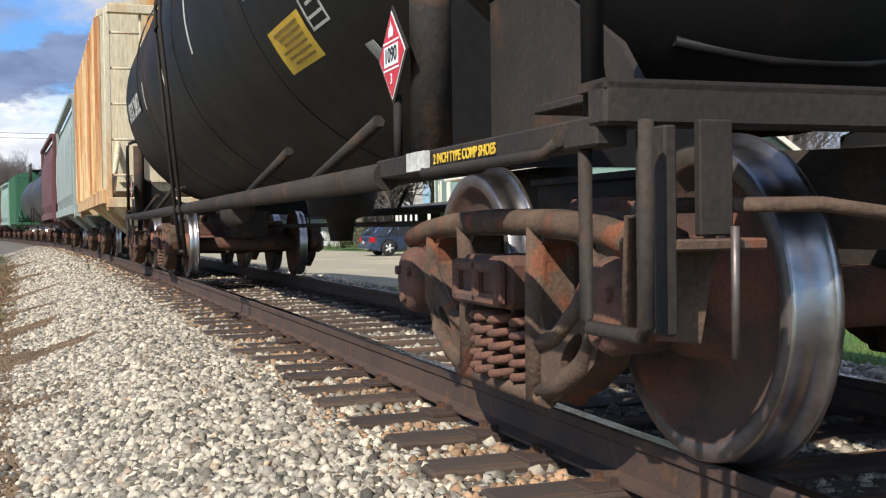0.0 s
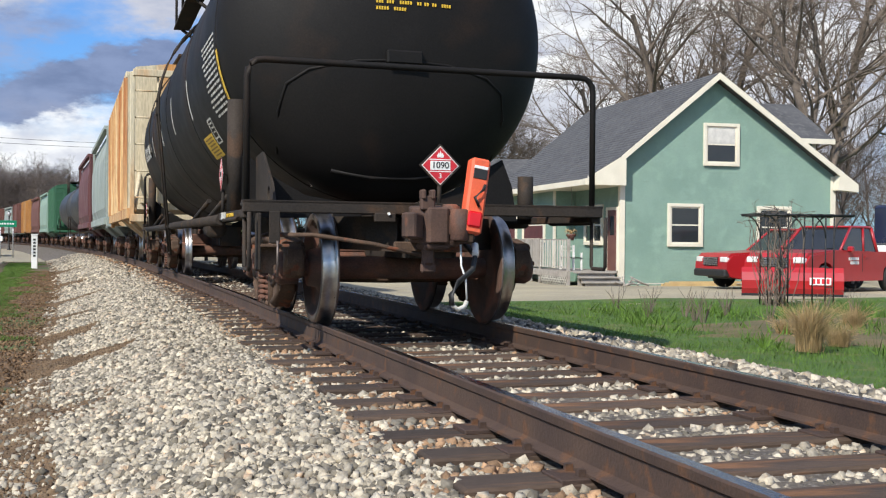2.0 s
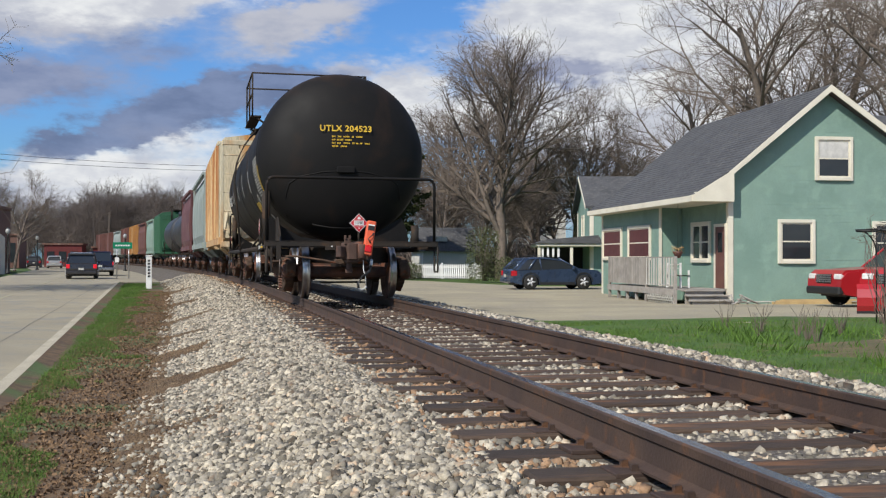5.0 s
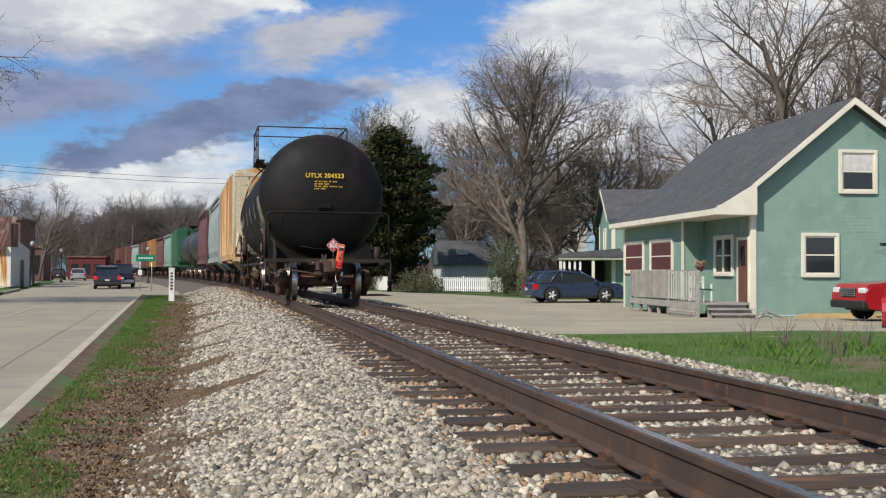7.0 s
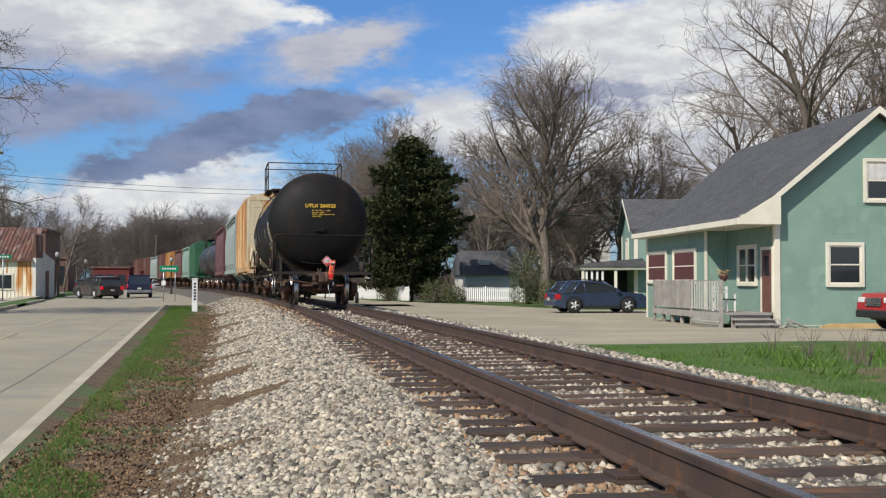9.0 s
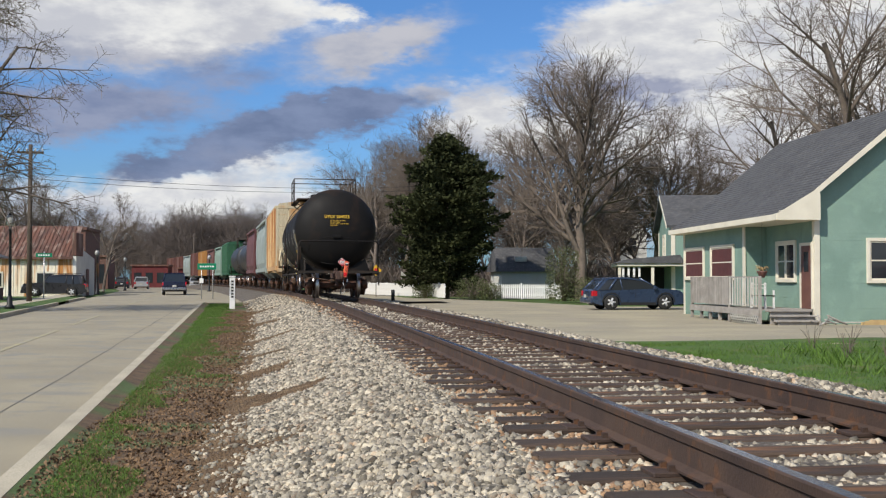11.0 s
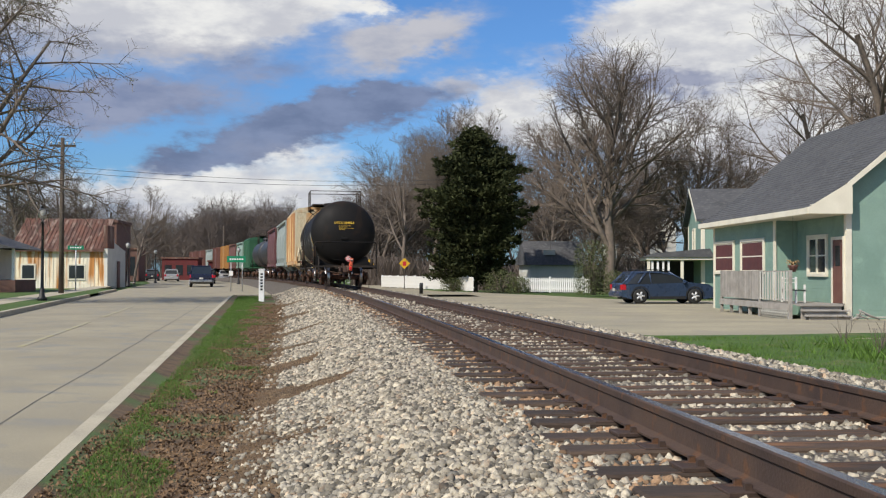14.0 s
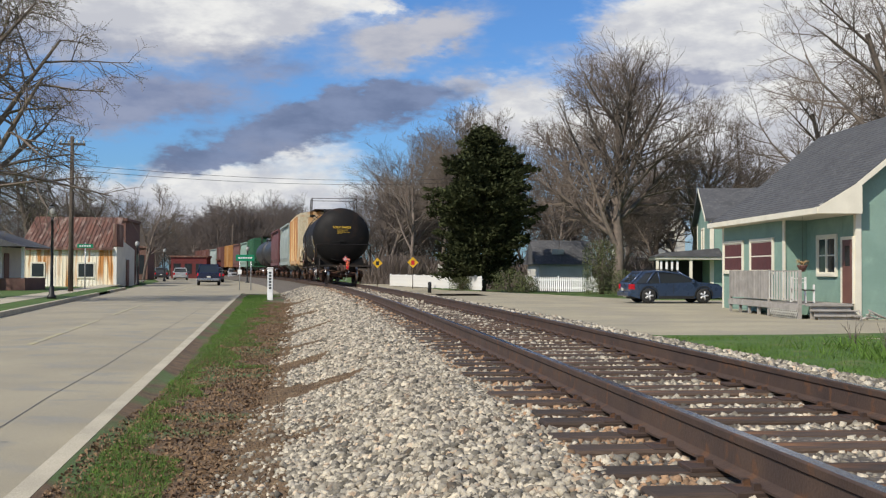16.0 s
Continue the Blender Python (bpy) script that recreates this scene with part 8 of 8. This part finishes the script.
def build_garden():
    a = thing("arbor", "black iron garden arbor with twisted bare vines", "arbor", pose(12.3, 18.9, -0.6))
    for x in (0.66, 0.84, 1.72, 1.92):
        for y in (0.0, 0.7):
            part("post", rod(bmesh.new(), [(x, y, 0), (x, y, 1.88)], 0.015, 6), M_BLACKIRON, a)
    for y in (0.0, 0.7):
        part("top_bar", rod(bmesh.new(), [(0.22, y, 1.86), (2.40, y, 1.86)], 0.03, 6), M_BLACKIRON, a)
        for x0, s in ((0.84, 1), (1.72, -1), (1.92, 1), (0.66, -1)):
            pts = [(x0 + s * 0.42 * (1 - math.cos(k * 0.26)), y, 1.4 + 0.48 * math.sin(k * 0.26)) for k in range(7)]
            part("arch", rod(bmesh.new(), pts, 0.016, 6), M_BLACKIRON, a)
    for k in range(9):
        part("crossbar", rod(bmesh.new(), [(0.26 + k * 0.262, -0.1, 1.88), (0.26 + k * 0.262, 0.8, 1.88)], 0.014, 6), M_BLACKIRON, a)
    for x0 in (0.66, 1.72):
        for z in (0.4, 0.8, 1.2):
            part("side_bar", rod(bmesh.new(), [(x0, 0, z), (x0 + 0.19, 0, z)], 0.01, 5), M_BLACKIRON, a)
    rng = random.Random(12)
    v = thing("vine", "tangle of bare brown vine stems on the arbor", "vine", pose(12.3, 18.9, -0.6))
    bm = bmesh.new()
    for k in range(46):
        p = Vector((rng.uniform(0.58, 0.92), rng.uniform(0, 0.6), 0))
        pts = [p]
        for j in range(9):
            p = p + Vector((rng.gauss(0, 0.06), rng.gauss(0, 0.06), rng.uniform(0.12, 0.27)))
            pts.append(p.copy())
        if pts[-1].z > 1.7:
            for j in range(3):
                p = p + Vector((rng.gauss(-0.02, 0.17), rng.gauss(0, 0.15), rng.gauss(0.0, 0.1)))
                pts.append(p.copy())
        rod(bm, pts, 0.011, 4, 0, True, 0.004)
    part("twig_tangle", bm, M_TWIG, v)
    bed = []
    for i in range(17):
        y = 9.9 + i * 0.45
        row = []
        for k in range(13):
            x = 7.0 + k * 0.75
            e = ((x - 11.9) / 4.2) ** 2 + ((y - 13.0) / 2.6) ** 2
            row.append((x, y, -0.545 + rough_z(x, y, 0.05, 1.2) if e < 1 else -0.72))
        bed.append(row)
    strip("flower_bed", bed, M_MULCH, "flower bed of bare mulch and dead stems", "flower bed")
    for i, (x, y, r, h, n) in enumerate(((7.95, 11.0, 0.36, 0.66, 1000), (8.75, 11.5, 0.35, 0.34, 350), (9.0, 13.0, 0.3, 0.3, 200), (10.6, 13.6, 0.4, 0.45, 300))):
        d = thing("dry_grass_clump", "clump of dead tan ornamental grass", "grass clump", pose(x, y, -0.58))
        bm = bmesh.new()
        for k in range(n):
            an, l = rng.uniform(0, 6.28), rng.uniform(0.3, 1.0)
            o = Vector((math.cos(an), math.sin(an), 0))
            b = o * r * rng.uniform(0, 0.28) + Vector((rng.gauss(0, 0.03), rng.gauss(0, 0.03), 0))
            lean = rng.uniform(-0.2, 1.2)
            rod(bm, [b, b + o * r * 0.3 * lean * l + Vector((0, 0, h * 0.6 * l)), b + o * r * lean * l + Vector((rng.gauss(0, 0.05), rng.gauss(0, 0.05), h * l * rng.uniform(0.7, 1.05)))], 0.0034, 3, 0, False, 0.0015)
        part("blade_tuft", bm, M_DRYGRASS, d)
    for i in range(16):
        x, y = rng.uniform(8.6, 14.0), rng.uniform(12.0, 18.6)
        s = thing("bare_shrub", "small bare shrub with thin brown stems", "shrub", pose(x, y, -0.58))
        bm = bmesh.new()
        for k in range(rng.randint(8, 18)):
            an = rng.uniform(0, 6.28)
            l = rng.uniform(0.15, 0.55)
            o = Vector((math.cos(an), math.sin(an), 0))
            rod(bm, [o * 0.03, o * l * 0.25 + Vector((0, 0, l * 0.6)), o * l * 0.4 + Vector((rng.gauss(0, 0.05), 0, l))], 0.006, 4, 0, False, 0.003)
        part("twig_tangle", bm, M_TWIG, s)
    # low green tufts round the bed
    r2 = np.random.default_rng(9)
    n = 9000
    x, y = r2.uniform(7.6, 16, n), r2.uniform(10.4, 18.4, n)
    g = np.array([noise.noise(Vector((p * 0.9, q * 0.9, 2.0))) for p, q in zip(x, y)])
    k = g > 0.05
    blades("bed_grass", x[k], y[k], np.full(k.sum(), -0.58), r2.uniform(0.06, 0.22, k.sum()), M_BLADE, "tufts of fresh green leaves in the flower bed", r2, 0.006)
    # timber and brush at the foot of the house wall
    w = thing("timber", "pale timber boards lying along the house wall", "timber", pose(17.6, 32.3, -0.755))
    for k in range(3):
        part("board", box(bmesh.new(), (k * 0.2, -0.12 + k * 0.11, 0.0), (2.6 + k * 0.25, -0.02 + k * 0.11, 0.09 + 0.03 * k)), M_LIGHTPLY, w)
    b = thing("brush_pile", "small heap of broken boards and sticks", "brush pile", pose(16.4, 32.0, -0.75))
    for k in range(9):
        x = rng.uniform(-0.5, 0.7)
        part("stick", rod(bmesh.new(), [(x, rng.uniform(-0.2, 0.2), 0.03), (x + rng.uniform(-0.6, 0.6), rng.uniform(-0.2, 0.2), rng.uniform(0.08, 0.35))], 0.025, 5), M_GREYWOOD, b)


def build_road_details():
    for i in range(10):
        y0 = -6 + i * 13.0
        tagged(part("road_line", slab(bmesh.new(), [((left_edge_x(y) + curb_x(y)) / 2 + dx, y, -0.648) for y, dx in ((y0, -0.06), (y0 + 9.5, -0.06), (y0 + 9.5, 0.06), (y0, 0.06))], (0, 0, 0.004)), M_LINE), "worn faded yellow centre line", "road line", "", "structure")
    rng = random.Random(77)
    # joint along the gutter and across the slabs
    for name, pts in [("road_joint", [(curb_x(y) - 0.95 + rng.gauss(0, 0.01), y) for y in range(-8, 62, 2)])] + [("road_joint", [(left_edge_x(y) + 0.1, y + 0.4), ((left_edge_x(y) + curb_x(y)) / 2, y + 0.2 + rng.gauss(0, 0.05)), (curb_x(y) - 0.7, y)]) for y in (9, 15, 21, 27, 33, 40, 48)]:
        b2 = bmesh.new()
        prev = None
        for x, y in pts:
            f = (x - left_edge_x(y)) / (curb_x(y) - left_edge_x(y))
            z = -0.70 + 0.05 * math.sin(math.pi * min(max(f, 0), 1)) + 0.003
            w = (0.006, 0.0) if len(pts) > 5 else (0.0, 0.009)
            ring = [b2.verts.new((x - w[0], y - w[1], z)), b2.verts.new((x + w[0], y + w[1], z))]
            if prev:
                b2.faces.new((prev[0], prev[1], ring[1], ring[0]))
            prev = ring
        tagged(part(name, b2, M_TAR), "dark joint in the concrete street", "joint", "", "structure")
    for k in range(9):
        y = 6.5 + k * 2.6 + rng.uniform(-0.4, 0.4)
        x = curb_x(y) - 0.36
        b2 = bmesh.new()
        n = 14
        vs = []
        for j in range(n):
            a = j * 6.283 / n
            q = 1 + 0.35 * noise.noise(Vector((math.cos(a), math.sin(a), k * 3.0)))
            vs.append(b2.verts.new((x + math.cos(a) * 0.17 * q, y + math.sin(a) * rng.uniform(0.28, 0.4) * q, -0.698)))
        b2.faces.new(vs)
        tagged(part("dirt_patch", b2, M_DIRT), "patch of dirt washed into the gutter", "dirt", "", "structure")


build_shop()
build_street()
build_houses()
build_garden()
build_road_details()


def motions():
    times = [0.0, 0.5, 1.0, 1.5, 2, 2.5, 3, 3.5, 4, 4.5, 5, 6, 7, 8, 9, 10, 11, 12, 13, 14, 15, 16]
    for (car, sets), off in TRAIN:
        walk(car, [(t, track_pose(rail_s(t) + off)) for t in times])
        if off < 20:
            for w in sets:
                c = w.matrix_basis.copy()
                walk(w, [(k * 0.2, c @ pose(0, 0, 0, -math.degrees((rail_s(k * 0.2) - rail_s(0)) / 0.457))) for k in range(81)])
    rows = [(t, heading(lane_x(y), y, -0.66, 4.5)) for t, y in ((0.0, 52.0), (1.0, 56.5), (2.0, 61.0), (3.0, 65.0), (4.0, 69.5), (5.0, 74.5), (6.0, 79.5))]
    rows += [(t, heading(x, y, -0.66, a)) for t, x, y, a in ((7.0, -9.1, 83.5, 6), (7.8, -9.7, 85.0, 12), (8.6, -11.05, 86.4, 24), (9.2, -12.4, 87.2, 40), (9.8, -13.9, 87.5, 66), (10.5, -16.2, 87.3, 90),
                                                             (11.3, -19.4, 86.9, 95), (12.2, -25.0, 86.5, 92), (16.0, -50.0, 86.0, 90))]
    walk(MOVERS["suv"], rows)
    rows = [(t, heading(x, y, -0.66, 6)) for t, x, y in ((0.0, -7.2, 78.0), (2.0, -7.75, 82.0), (4.5, -8.3, 86.5), (7.0, -8.75, 90.0), (9.0, -9.5, 93.0), (11.3, -10.0, 95.0), (13.5, -10.35, 96.6), (16.0, -10.65, 98.0))]
    walk(MOVERS["truck"], rows)


motions()
